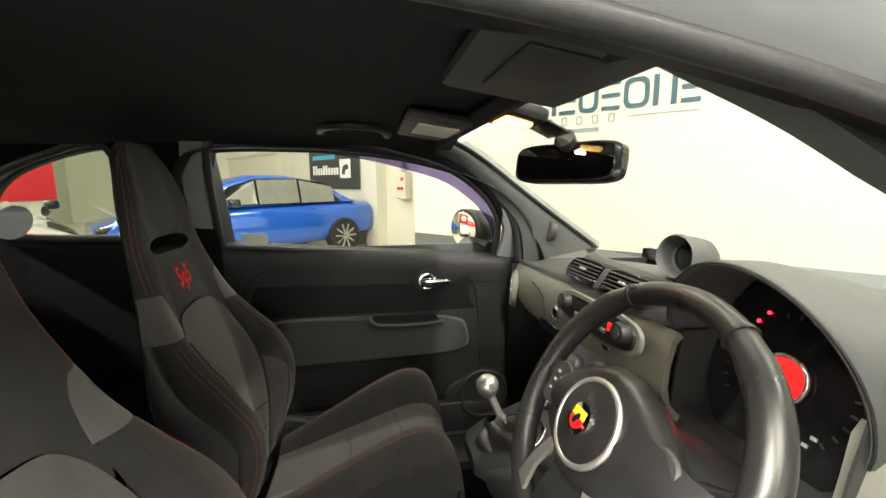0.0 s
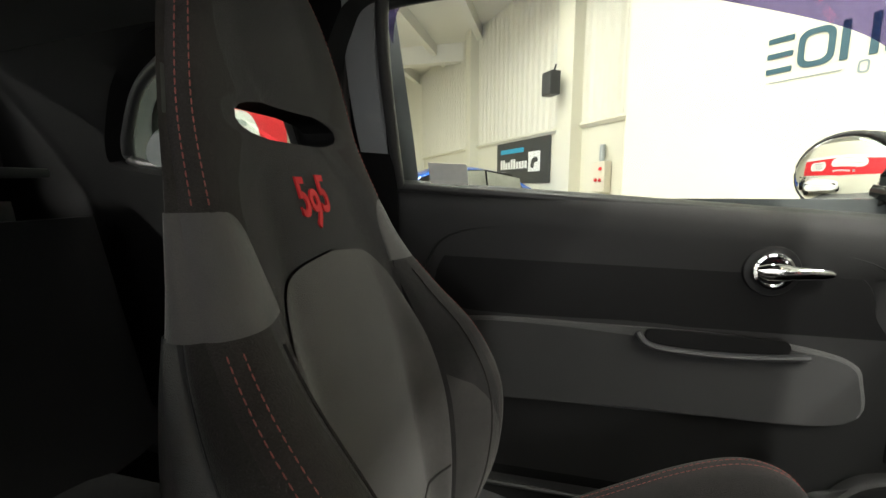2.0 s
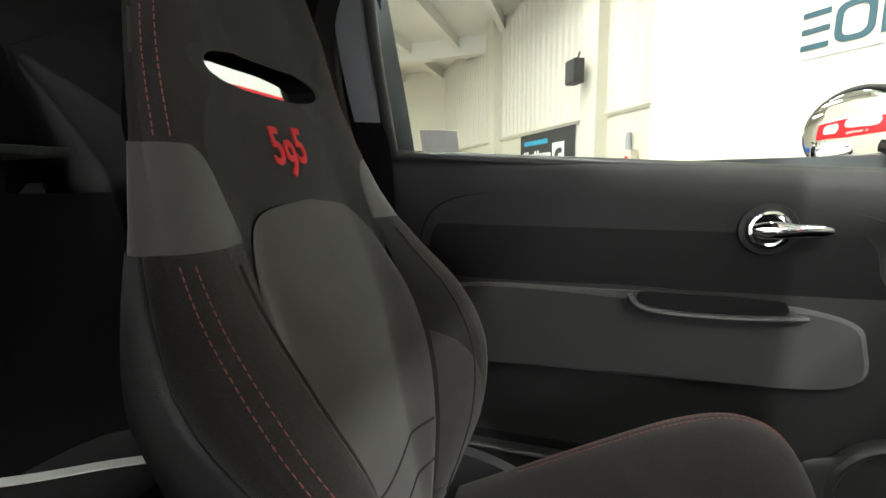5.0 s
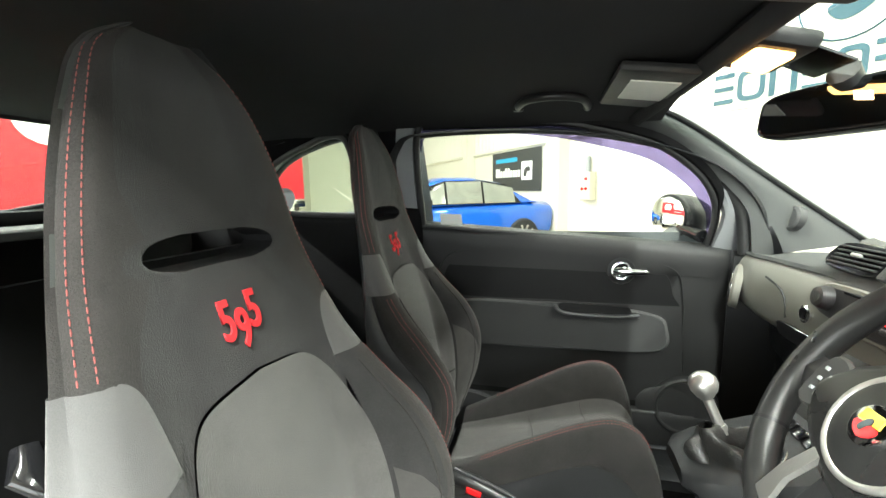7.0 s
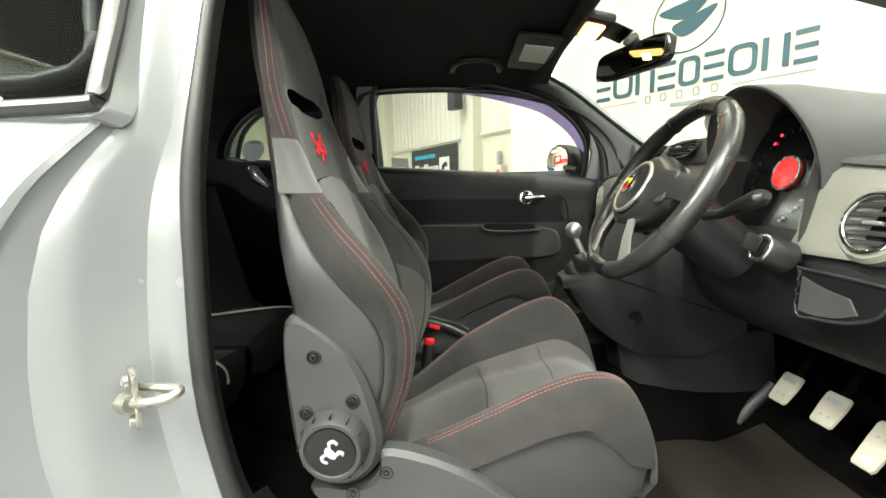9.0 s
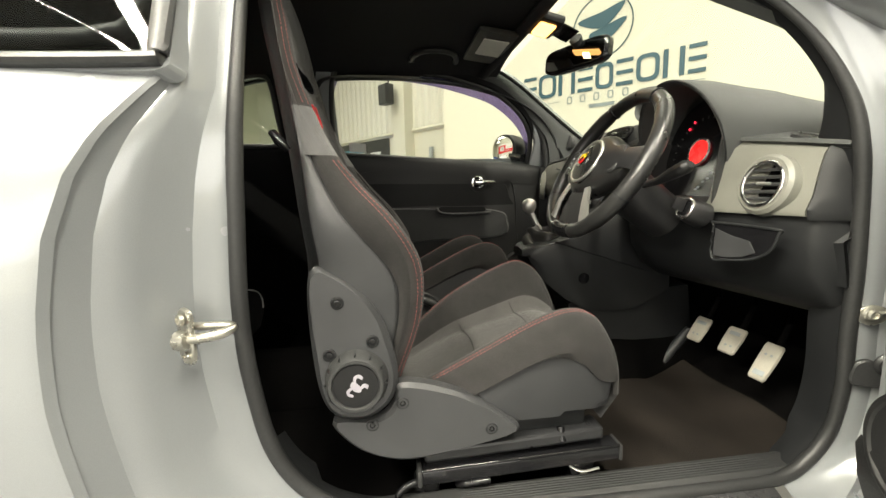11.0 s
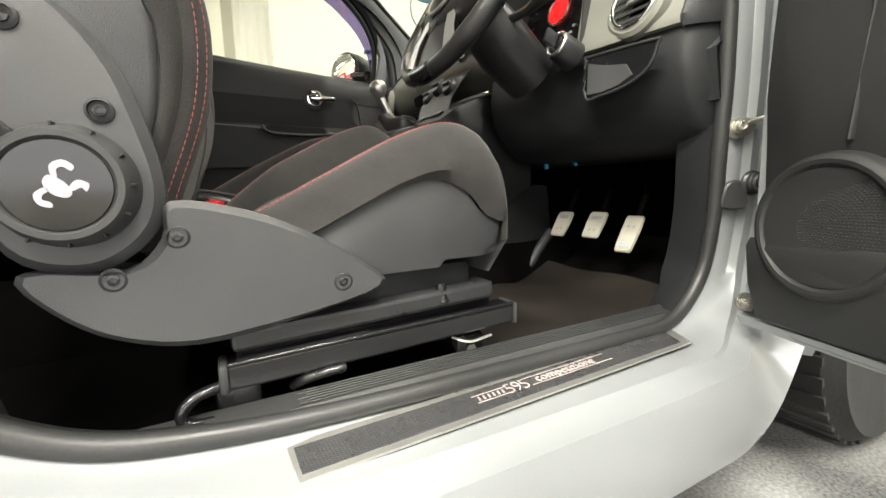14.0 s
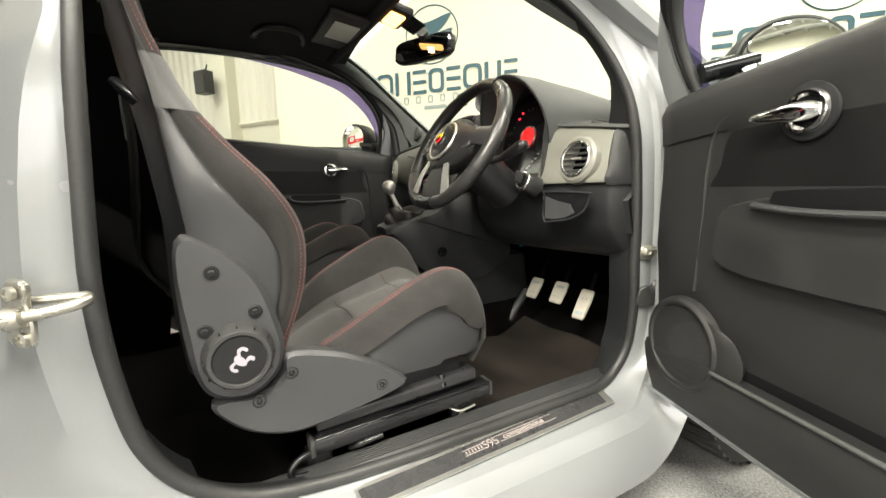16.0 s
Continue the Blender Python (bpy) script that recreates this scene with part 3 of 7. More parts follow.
# ---- parked cars beyond ----
def saloon(m, body, label, hood_body=None):
    """A four-door saloon, front towards +x, standing on z = 0."""
    t = thing("saloon_car", label, "car", "parked cars", m=m)
    L = [(-2.25, 0.55, 0.86, 0.62), (-2.1, 0.30, 0.98, 0.78), (-1.5, 0.22, 1.0, 0.88), (-0.6, 0.2, 0.96, 0.90), (0.5, 0.2, 0.94, 0.90), (1.2, 0.22, 0.92, 0.89), (1.9, 0.25, 0.82, 0.82), (2.2, 0.35, 0.70, 0.66)]
    rows = []
    for x, lo, hi, w in L:
        rows.append([(x, w * math.copysign(abs(math.cos(a)) ** 0.45, math.cos(a)), (lo + hi) / 2 + (hi - lo) / 2 * math.copysign(abs(math.sin(a)) ** 0.55, math.sin(a))) for a in np.linspace(0, 2 * math.pi, 24, endpoint=False)])
    part("body", skin(rows, close_u=True, caps=True), hood_body or body, t)
    G = [(-1.75, 0.97, 0.98, 0.66), (-1.1, 0.95, 1.34, 0.64), (-0.5, 0.94, 1.43, 0.62), (0.1, 0.93, 1.42, 0.62), (0.55, 0.93, 1.28, 0.64), (1.15, 0.92, 0.94, 0.7)]
    rows = []
    for x, lo, hi, w in G:
        rows.append([(x, -w - 0.12, lo), (x, -w - 0.05, lo + (hi - lo) * 0.4), (x, -w + 0.06, lo + (hi - lo) * 0.9), (x, -w + 0.16, hi), (x, 0, hi + 0.03), (x, w - 0.16, hi), (x, w - 0.06, lo + (hi - lo) * 0.9), (x, w + 0.05, lo + (hi - lo) * 0.4), (x, w + 0.12, lo)])
    part("roof", skin(rows, close_u=True, caps=True), body, t)
    for s in (-1, 1):
        part("window_surround", sheet([[(x, s * 0.772, 0.955) for x in (-1.42, -0.6, 0.12, 0.86)], [(x, s * 0.662, z) for x, z in ((-1.12, 1.31), (-0.6, 1.385), (0.12, 1.375), (0.52, 1.25))]], 0.008 * s), gloss_black, t, "black window surround")
        for x0, x1, a0, a1 in ((-1.28, -0.64, 1.24, 1.355), (-0.60, 0.09, 1.368, 1.36), (0.13, 0.66, 1.345, 1.13)):
            p = [(x0, s * 0.782, 0.97), (x1, s * 0.782, 0.965), (x1, s * 0.682, a1), (x0, s * 0.682, a0)]
            part("side_window", sheet([[p[0], p[1]], [p[3], p[2]]], 0.006 * s), side_pane, t, "grey-green tinted window")
        part("door_mirror", box((0.16, 0.2, 0.13), (0.55, s * 0.98, 1.0), 0.04), black_paint, t, "dark door mirror")
        for hx in (-0.75, 0.05):
            part("door_handle", box((0.2, 0.03, 0.03), (hx, s * 0.92, 0.86), 0.01), body, t)
        part("headlamp", box((0.25, 0.3, 0.12), (2.05, s * 0.55, 0.66), 0.04), gloss_black, t, "glossy headlamp")
    part("windscreen", sheet([[(0.62, -0.56, 1.27), (0.62, 0.56, 1.27)], [(1.17, -0.66, 0.965), (1.17, 0.66, 0.965)]], 0.012), glare_pane, t, "windscreen with a pale reflection painted in")
    for wx in (-1.4, 1.38):
        for s in (-1, 1):
            w = part("wheel", lathe([(0.2, -0.1), (0.31, -0.11), (0.335, -0.06), (0.335, 0.06), (0.31, 0.11), (0.22, 0.1)], pose(wx, s * 0.82, 0.335, 90, 0, 0), 28), tyre_rubber, t)
            rim = bmesh.new()
            for k in range(10):
                a = 2 * math.pi * k / 10
                box((0.2, 0.03, 0.025), (wx + 0.12 * math.cos(a), s * 0.925, 0.335 + 0.12 * math.sin(a)), bm=rim, rot=Matrix.Rotation(-a, 4, "Y"))
            part("rim", rim, alu, w, "bright spoked rim")
    return t


hd = math.degrees(math.atan2(-0.57, -0.82))
saloon(Matrix.Translation((-2.06, 7.17, 0)) @ Matrix.Rotation(math.radians(hd), 4, "Z"), blue_paint, "bright blue saloon car parked on the cream floor")
saloon(pose(-5.6, 5.9, 0, 0, 0, -40), black_paint, "black saloon car parked on the cream floor")
saloon(pose(-4.6, 4.1, 0, 0, 0, -30), white_paint_car, "white saloon car parked at the carpet's edge")


# ---- the small hatchback: body shell ----
def yo_line(z):
    return lerp(z, (0.33, 0.42, 0.55, 0.70, 1.0, 1.09, 1.17, 1.27, 1.31, 1.36, 1.40), (0.598, 0.602, 0.615, 0.63, 0.645, 0.63, 0.605, 0.575, 0.56, 0.545, 0.53))


def yo(z):
    """Side of the body at a height, rounded where the shoulder turns in."""
    return sum(yo_line(z + d) for d in (-0.06, -0.04, -0.02, 0, 0.02, 0.04, 0.06)) / 7


OPEN_PTS = [(-0.385, 0.95), (-0.398, 0.76), (-0.392, 0.62), (-0.372, 0.51), (-0.325, 0.43), (-0.25, 0.378), (-0.15, 0.355), (0.0, 0.343), (0.25, 0.338), (0.48, 0.336), (0.585, 0.340), (0.645, 0.375), (0.685, 0.44), (0.690, 0.54), (0.672, 0.66),
            (0.66, 0.80), (0.635, 0.98), (0.61, 1.09), (0.555, 1.19), (0.46, 1.27), (0.33, 1.325), (0.19, 1.36), (0.05, 1.38), (-0.14, 1.39), (-0.29, 1.385), (-0.355, 1.345), (-0.368, 1.26), (-0.375, 1.1)]
OPENS = {-1: crom(OPEN_PTS, 8, True), 1: crom([(x - (0.105 if x < -0.36 else 0.08 if x < -0.2 else 0.0) * max(0, min(1, (z - 0.4) / 0.2)), z) for x, z in OPEN_PTS], 8, True)}
PROF = {"rear": ((0, 0.012, 0.032, 0.056, 0.078, 0.098, 0.118, 0.138, 0.16), (0, -0.012, -0.018, -0.021, -0.044, -0.076, -0.099, -0.106, -0.15)),
        "front": ((0, 0.012, 0.032, 0.044, 0.052, 0.072, 0.086, 0.097, 0.105), (0, -0.012, -0.017, -0.018, -0.030, -0.033, -0.050, -0.092, -0.14)),
        "low": ((0, 0.010, 0.016, 0.0195, 0.0225, 0.0275, 0.033, 0.10, 0.17), (0, -0.008, -0.024, -0.062, -0.096, -0.101, -0.140, -0.154, -0.148)),
        "pillar": ((0, 0.012, 0.025, 0.035, 0.044, 0.052, 0.058, 0.063, 0.068), (0, -0.012, -0.02, -0.026, -0.030, -0.032, -0.032, -0.030, -0.022)),
        "top": ((0, 0.012, 0.025, 0.04, 0.055, 0.068, 0.078, 0.088, 0.098), (0, -0.012, -0.02, -0.026, -0.024, -0.012, 0.01, 0.04, 0.09))}


def sm_(v):
    v = max(0.0, min(1.0, v))
    return v * v * (3 - 2 * v)


def opening_rings(side):
    line = OPENS[side]
    k = len(line)
    rings = []
    for i, p in enumerate(line):
        t = line[(i + 1) % k] - line[i - 1]
        t /= np.linalg.norm(t)
        n = np.array((-t[1], t[0])) * -1
        if n @ (p - np.array((0.13, 0.88))) < 0:
            n = -n
        w = {"rear": max(0, -n[0]) ** 2, "front": max(0, n[0]) ** 2, "low": max(0, -n[1]) ** 2, "top": max(0, n[1]) ** 2}
        fr = max(0.0, min(1.0, (p[1] - 1.05) / 0.2))
        ap = sm_(p[0] / 0.25) if p[1] > 1.05 else 0.0
        w["pillar"] = (w["front"] + w["top"]) * fr * ap
        w["top"] = w["top"] * (1 - fr * ap) + w["front"] * fr * (1 - ap)
        w["front"] *= 1 - fr
        row = []
        k_ = lerp(p[1], (0.70, 0.80, 0.88, 0.95, 1.0, 1.04, 1.08), (1.0, 0.97, 0.92, 0.82, 0.70, 0.56, 0.42)) if side < 0 else lerp(p[1], (0.95, 1.08), (1.0, 0.42))
        for j in range(9):
            o = w["rear"] * (k_ - 1) * PROF["rear"][0][j] + sum(w[q] * PROF[q][0][j] for q in w)
            d = w["rear"] * (k_ - 1) * PROF["rear"][1][j] + sum(w[q] * PROF[q][1][j] for q in w)
            row.append((p[0] + n[0] * o, side * (yo(p[1]) - d), p[1] + n[1] * o))
        rings.append(row)
    return rings


car = thing("hatchback_car", "silver-white small three-door hatchback with its door open", "car")
for side in (-1, 1):
    R = opening_rings(side)
    part("door_aperture", sheet(R, 0.0012 * side, close_v=True), paint, car, "silver-white painted door opening")
    part("weatherstrip", tube([(p[0], side * (yo(p[1]) + 0.002), p[1]) for p in OPENS[side]], [lerp(p[1], (0.4, 0.7, 1.0, 1.2), (0.0125, 0.013, 0.012, 0.008)) for p in OPENS[side]], 8, True), rubber, car, "grey rubber door seal")
    inner = []
    c = np.array((0.13, 0.88))
    for p in OPENS[side]:
        inner.append([(p[0], side * (yo(p[1]) - 0.004), p[1]), (p[0], side * (yo(p[1]) - 0.03), p[1]), (p[0] + 0.012 * np.sign(p[0] - 0.13), side * (yo(p[1]) - (0.05 if p[0] < 0 and p[1] > 0.5 else lerp(p[1], (1.0, 1.12), (0.085, 0.022 if side > 0 else 0.034)))), p[1] - (0.03 if p[1] < 0.42 else 0))])
    part("aperture_trim", skin(inner, close_v=True), trim_dark, car, "dark inner trim of the door opening")


def inner_y(z):
    return lerp(z, (0.3, 0.6, 1.0, 1.1, 1.25, 1.42), (0.56, 0.62, 0.645, 0.64, 0.59, 0.515))


QUART = crom([(-0.50, 1.145), (-0.75, 1.135), (-1.02, 1.15), (-1.055, 1.19), (-0.97, 1.29), (-0.86, 1.35), (-0.70, 1.395), (-0.56, 1.402), (-0.505, 1.37), (-0.495, 1.25)], 4, True)
OUTER_Q = crom([(-0.452, 1.098), (-0.60, 1.094), (-0.80, 1.092), (-0.98, 1.10), (-1.05, 1.15), (-1.0, 1.25), (-0.88, 1.34), (-0.70, 1.39), (-0.52, 1.405), (-0.45, 1.385), (-0.435, 1.30), (-0.436, 1.20), (-0.440, 1.13), (-0.443, 1.104)], 6, True)
QUART_P = [np.array((min(p[0], -0.76 + (p[0] + 0.76) * 0.52), p[1])) for p in QUART]
for side in (-1, 1):
    outline_q = QUART if side < 0 else QUART_P
    rows = []
    for p in outline_q:
        d = p - np.array((-0.76, 1.26))
        d /= np.linalg.norm(d)
        best = 9
        for lim, ax, org in ((-1.50, 0, -0.76), (-0.40, 0, -0.76), (0.30, 1, 1.26), (1.44, 1, 1.26)):
            if d[ax] * (lim - org) > 1e-6:
                best = min(best, (lim - org) / d[ax])
        q = np.array((-0.76, 1.26)) + d * best
        row = []
        for s in (0, 0.012, 0.03):
            r = p + d * s
            row.append((r[0], side * (inner_y(r[1]) + (0.03 - s)), r[1]))
        for s in (0.3, 0.65, 1.0):
            r = p + (q - p) * s
            row.append((r[0], side * (inner_y(r[1]) - (0.022 * s if side < 0 else 0)), r[1]))
        rows.append(row)
    part("quarter_trim", sheet(rows, 0.004 * side, close_v=True), deep_black, car, "black rear quarter trim, cabin shade put into its colour")
    part("quarter_window", sheet([[(p[0], side * (inner_y(p[1]) + 0.035), p[1]) for p in outline_q], [(-0.76 + (p[0] + 0.76) * 0.3, side * (inner_y(1.26 + (p[1] - 1.26) * 0.3) + 0.035), 1.26 + (p[1] - 1.26) * 0.3) for p in outline_q],
          [(-0.76 + (p[0] + 0.76) * 0.01, side * (inner_y(1.26) + 0.035), 1.26 + (p[1] - 1.26) * 0.01) for p in outline_q]], 0.004), clear_glass, car, "fixed rear quarter glass").visible_shadow = False
    part("quarter_seal", tube([(p[0], side * (inner_y(p[1]) + 0.03), p[1]) for p in outline_q], 0.012, 6, True), rubber, car)
    # outer skin behind the door
    def qy(z):
        return lerp(z, (1.03, 1.1, 1.2, 1.3, 1.42), (0.745, 0.695, 0.662, 0.63, 0.56)) if side < 0 else lerp(z, (1.05, 1.2, 1.42), (0.755, 0.70, 0.60))
    rows = []
    if side < 0:
        # folded edge of the wing along the door opening
        edge = sorted([r[8] for r in opening_rings(side) if r[8][0] < -0.2 and r[8][2] < 1.10], key=lambda p: p[2])
        for ex, ey, z in edge:
            e = -ey
            bul = 0.80 - 0.10 * ((z - 0.72) / 0.5) ** 2
            bul = lerp(z, (1.02, 1.09), (bul, qy(1.09)))
            fold = 0.006 * lerp(z, (0.9, 1.08), (1.0, 0.2))
            rows.append([(ex + 0.004, -(e - 0.004), z), (ex - 0.002, -(e + fold), z), (ex - 0.010, -(e + fold * 1.35), z), (ex - 0.03, -(e + fold * 1.3), z), (ex - 0.09, -(0.6 * (e + fold) + 0.4 * (bul + 0.006)), z),
                         (-0.75, -(bul + 0.010), z), (-1.1, -bul, z), (-1.45, -(bul - 0.10), z), (-1.62, -(bul - 0.35), z), (-1.66, 0, z)])
    for z in np.linspace(0.2, 1.065, 10) if side > 0 else ():
        bul = 0.80 - 0.10 * ((z - 0.72) / 0.5) ** 2
        rows.append([(-0.525 - 0.02 * math.sin(z * 3), side * bul, z), (-0.75, side * (bul + 0.012), z), (-1.1, side * (bul + 0.0), z), (-1.45, side * (bul - 0.10), z), (-1.62, side * (bul - 0.35), z), (-1.66, 0, z)])
    part("rear_wing", sheet(rows, 0.002 * side), paint, car, "silver-white rear wing")
    OQ = OUTER_Q if side < 0 else [np.array((p[0] + (0.0 if side > 0 else 0.05) * max(0, (p[0] + 0.76) / 0.26), p[1] - 0.05 * max(0, (1.26 - p[1]) / 0.12))) for p in QUART]
    part("quarter_frame", tube([(p[0], side * (qy(p[1]) + 0.004), p[1]) for p in OQ], 0.014, 8, True, squash=0.7), rubber, car, "grey rubber quarter window frame")
    rows = []
    for p in OQ:
        d = p - np.array((-0.76, 1.26))
        d /= np.linalg.norm(d)
        best = 9
        for lim, ax, org in ((-1.35, 0, -0.76), (-0.385 if side > 0 else -0.421, 0, -0.76), (1.045 if side > 0 else 1.075, 1, 1.26), (1.43, 1, 1.26)):
            if d[ax] * (lim - org) > 1e-6:
                best = min(best, (lim - org) / d[ax])
        q = np.array((-0.76, 1.26)) + d * best
        rows.append([(p[0], side * (inner_y(p[1]) + 0.04), p[1]), (p[0], side * (qy(p[1]) - 0.003), p[1])] + [(p[0] + (q[0] - p[0]) * k + d[0] * o, side * (qy(p[1] + (q[1] - p[1]) * k) - (0.003 if k == 0 else 0.03 if k == 1 and side < 0 else 0)), p[1] + (q[1] - p[1]) * k + d[1] * o) for k, o in ((0, 0.004), (0.05, 0), (0.3, 0), (0.6, 0), (1, 0))])
    part("quarter_pillar", skin(rows, close_v=True), paint, car)
    # driver's pane alone is darkened: the dim cabin behind is put into it
    part("quarter_outer_glass", skin([[(p[0], side * (qy(p[1]) - 0.006), p[1]) for p in OQ], [(-0.76 + (p[0] + 0.76) * 0.02, side * (qy(1.26) - 0.006), 1.26) for p in OQ]], close_u=True), dark_pane if side < 0 else clear_glass, car, "quarter window pane").visible_shadow = False
    # front wing
    rows = []
    for z in np.linspace(0.28, 0.98, 12):
        bul = 0.80 - 0.10 * ((z - 0.66) / 0.5) ** 2
        arch = [(wx_, max(z, 0.298 + math.sqrt(max(0.0, 0.335 ** 2 - (wx_ - 1.16) ** 2)))) for wx_ in (0.828, 0.85, 0.88, 0.93, 1.0, 1.08, 1.16, 1.24, 1.32, 1.39, 1.44, 1.47, 1.492)]
        rows.append([(0.775, side * (bul - 0.05), z), (0.80, side * bul, z)] + [(wx_, side * (bul - 0.10 * max(0, wx_ - 1.1)), wz_) for wx_, wz_ in arch] + [(1.55, side * (bul - 0.12), z), (1.78, side * (bul - 0.40), z), (1.86, 0, z)])
    part("front_wing", sheet(rows, 0.002 * side), paint, car, "silver-white front wing")
    for wx in (1.16, -1.14):
        w = part("wheel", lathe([(0.19, -0.09), (0.27, -0.10), (0.296, -0.07), (0.298, 0.0), (0.296, 0.07), (0.27, 0.10), (0.22, 0.09)], pose(wx, side * 0.662, 0.298, 90, 0, 0), 40), tyre_rubber, car, "black tyre")
        rim = bmesh.new()
        for k in range(5):
            a = 2 * math.pi * k / 5
            box((0.19, 0.03, 0.05), (wx + 0.11 * math.cos(a), side * 0.732, 0.298 + 0.11 * math.sin(a)), 0.008, bm=rim, rot=Matrix.Rotation(-a, 4, "Y"))
        lathe([(0.222, 0.0), (0.215, 0.05), (0.205, 0.05), (0.2, 0.0)], pose(wx, side * 0.692, 0.298, -90 * -side, 0, 0), 32, bm=rim)
        part("rim", rim, alu, w, "silver alloy rim")
        for k in range(40):
            a = 2 * math.pi * k / 40
            part("tread_block", box((0.02, 0.15, 0.009), (wx + 0.2975 * math.cos(a), side * 0.662, 0.298 + 0.2975 * math.sin(a)), rot=Matrix.Rotation(-a, 4, "Y") @ Matrix.Rotation(math.pi / 2, 4, "Y")), tyre_rubber, w, smooth=False) if side < 0 and wx > 0 else None

# bonnet, roof, tailgate
part("bonnet", sheet([[(x, y, 0.98 - 0.06 * (y / 0.7) ** 2 - 0.24 * ((x - 0.85) / 1.0) ** 2.2) for x in np.linspace(0.86, 1.86, 8)] for y in np.linspace(-0.68, 0.68, 9)], 0.003), paint, car, "silver-white bonnet")
part("roof_panel", sheet([[(x, y, 1.492 - 0.06 * (abs(y) / 0.5) ** 2.4 - 0.03 * ((x + 0.45) / 0.75) ** 2) for x in np.linspace(-1.25, 0.30, 10)] for y in np.linspace(-0.5, 0.5, 11)], -0.003), paint, car, "silver-white roof")


def head_z(x, y):
    return 1.452 - 0.042 * (abs(y) / 0.5) ** 3 - 0.02 * ((x + 0.40) / 0.75) ** 2


part("headlining", sheet([[(x, y, head_z(x, y)) for x in np.linspace(-1.3, 0.30, 12)] for y in np.linspace(-0.53, 0.53, 15)], 0.01), headlining, car, "black fabric headlining")
REAR_WIN = crom([(-0.38, 1.19), (0.38, 1.19), (0.45, 1.225), (0.495, 1.36), (0.43, 1.415), (-0.43, 1.415), (-0.495, 1.36), (-0.45, 1.225)], 4, True)
rows = []
for p in REAR_WIN:
    d = p - np.array((0, 1.28))
    d /= np.linalg.norm(d)
    best = 9
    for lim, ax, org in ((-0.66, 0, 0), (0.66, 0, 0), (0.5, 1, 1.28), (1.48, 1, 1.28)):
        if d[ax] * (lim - org) > 1e-6:
            best = min(best, (lim - org) / d[ax])
    q = np.array((0, 1.28)) + d * best
    rows.append([(-1.38 - (1.3 - v[1]) * 0.5, v[0], v[1]) for v in (p, p + (q - p) * 0.1, p + (q - p) * 0.5, q)])
part("tailgate", sheet(rows, 0.02, close_v=True), trim_dark, car, "dark-trimmed tailgate")
part("rear_window", sheet([[(-1.405 - (1.3 - p[1]) * 0.5, p[0], p[1]) for p in REAR_WIN], [(-1.415, p[0] * 0.02, 1.28) for p in REAR_WIN]], 0.004), clear_glass, car, "rear window glass").visible_shadow = False
part("wiper", tube([(-1.43, 0.0, 1.16), (-1.44, 0.2, 1.195), (-1.44, 0.38, 1.2)], 0.008, 6), black_plastic, car)
part("rear_bumper", sheet([[(-1.66 + 0.25 * (abs(y) / 0.7) ** 3, y, z) for z in (0.25, 0.4, 0.7, 1.05)] for y in np.linspace(-0.72, 0.72, 9)], 0.003), paint, car)

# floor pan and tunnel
part("floor_pan", sheet([[(x, y, 0.30 + 0.018 * max(0, (abs(y) - 0.48) / 0.1) + 0.22 * max(0, x - 0.72) * 2 + 0.16 * max(0, min(1, (-0.62 - x) / 0.15))) for x in np.linspace(-1.3, 1.1, 25)] for y in np.linspace(-0.60, 0.60, 15)], 0.01), car_carpet, car, "black carpeted floor pan, footwell shade put into its colour")
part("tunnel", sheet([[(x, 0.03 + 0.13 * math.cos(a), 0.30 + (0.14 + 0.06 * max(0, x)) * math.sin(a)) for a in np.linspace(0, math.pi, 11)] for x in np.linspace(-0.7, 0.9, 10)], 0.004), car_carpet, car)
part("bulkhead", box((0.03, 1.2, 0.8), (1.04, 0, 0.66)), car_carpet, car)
for side in (-1, 1):
    part("rear_side_panel", sheet([[(x, side * (inner_y(z) + 0.006), z) for z in (0.28, 0.4, 0.55, 0.7, 0.9)] for x in (-1.25, -0.9, -0.6, -0.505 if side > 0 else -0.41)], 0.006 * side), deep_black, car, "rear side filler panel, cabin shade put into its black")
part("luggage_wall", box((0.03, 1.15, 0.55), (-1.2, 0, 0.55)), trim_dark, car)

# windscreen with black edge, pillar trims
LA = crom([(0.02, 0.515, 1.415), (0.10, 0.515, 1.40), (0.21, 0.512, 1.36), (0.31, 0.513, 1.322), (0.42, 0.532, 1.255), (0.51, 0.552, 1.195), (0.555, 0.575, 1.13), (0.565, 0.595, 1.02)], 5)
LB = crom([(0.24, 0.49, 1.43), (0.28, 0.50, 1.418), (0.34, 0.518, 1.393), (0.42, 0.541, 1.348), (0.53, 0.574, 1.275), (0.64, 0.605, 1.203), (0.75, 0.634, 1.133), (0.87, 0.665, 1.057)], 5)
LA_P = crom([(0.02, 0.515, 1.425), (0.14, 0.517, 1.41), (0.28, 0.53, 1.373), (0.358, 0.552, 1.327), (0.438, 0.573, 1.265), (0.501, 0.588, 1.211), (0.556, 0.598, 1.14), (0.575, 0.603, 1.02)], 5)
part("front_door_seal", tube([(p[0] - 0.004, p[1] + 0.028, p[2] + 0.006) for p in LA_P[8:]], 0.019, 8), rubber, car, "black rubber seal behind the pillar trim")
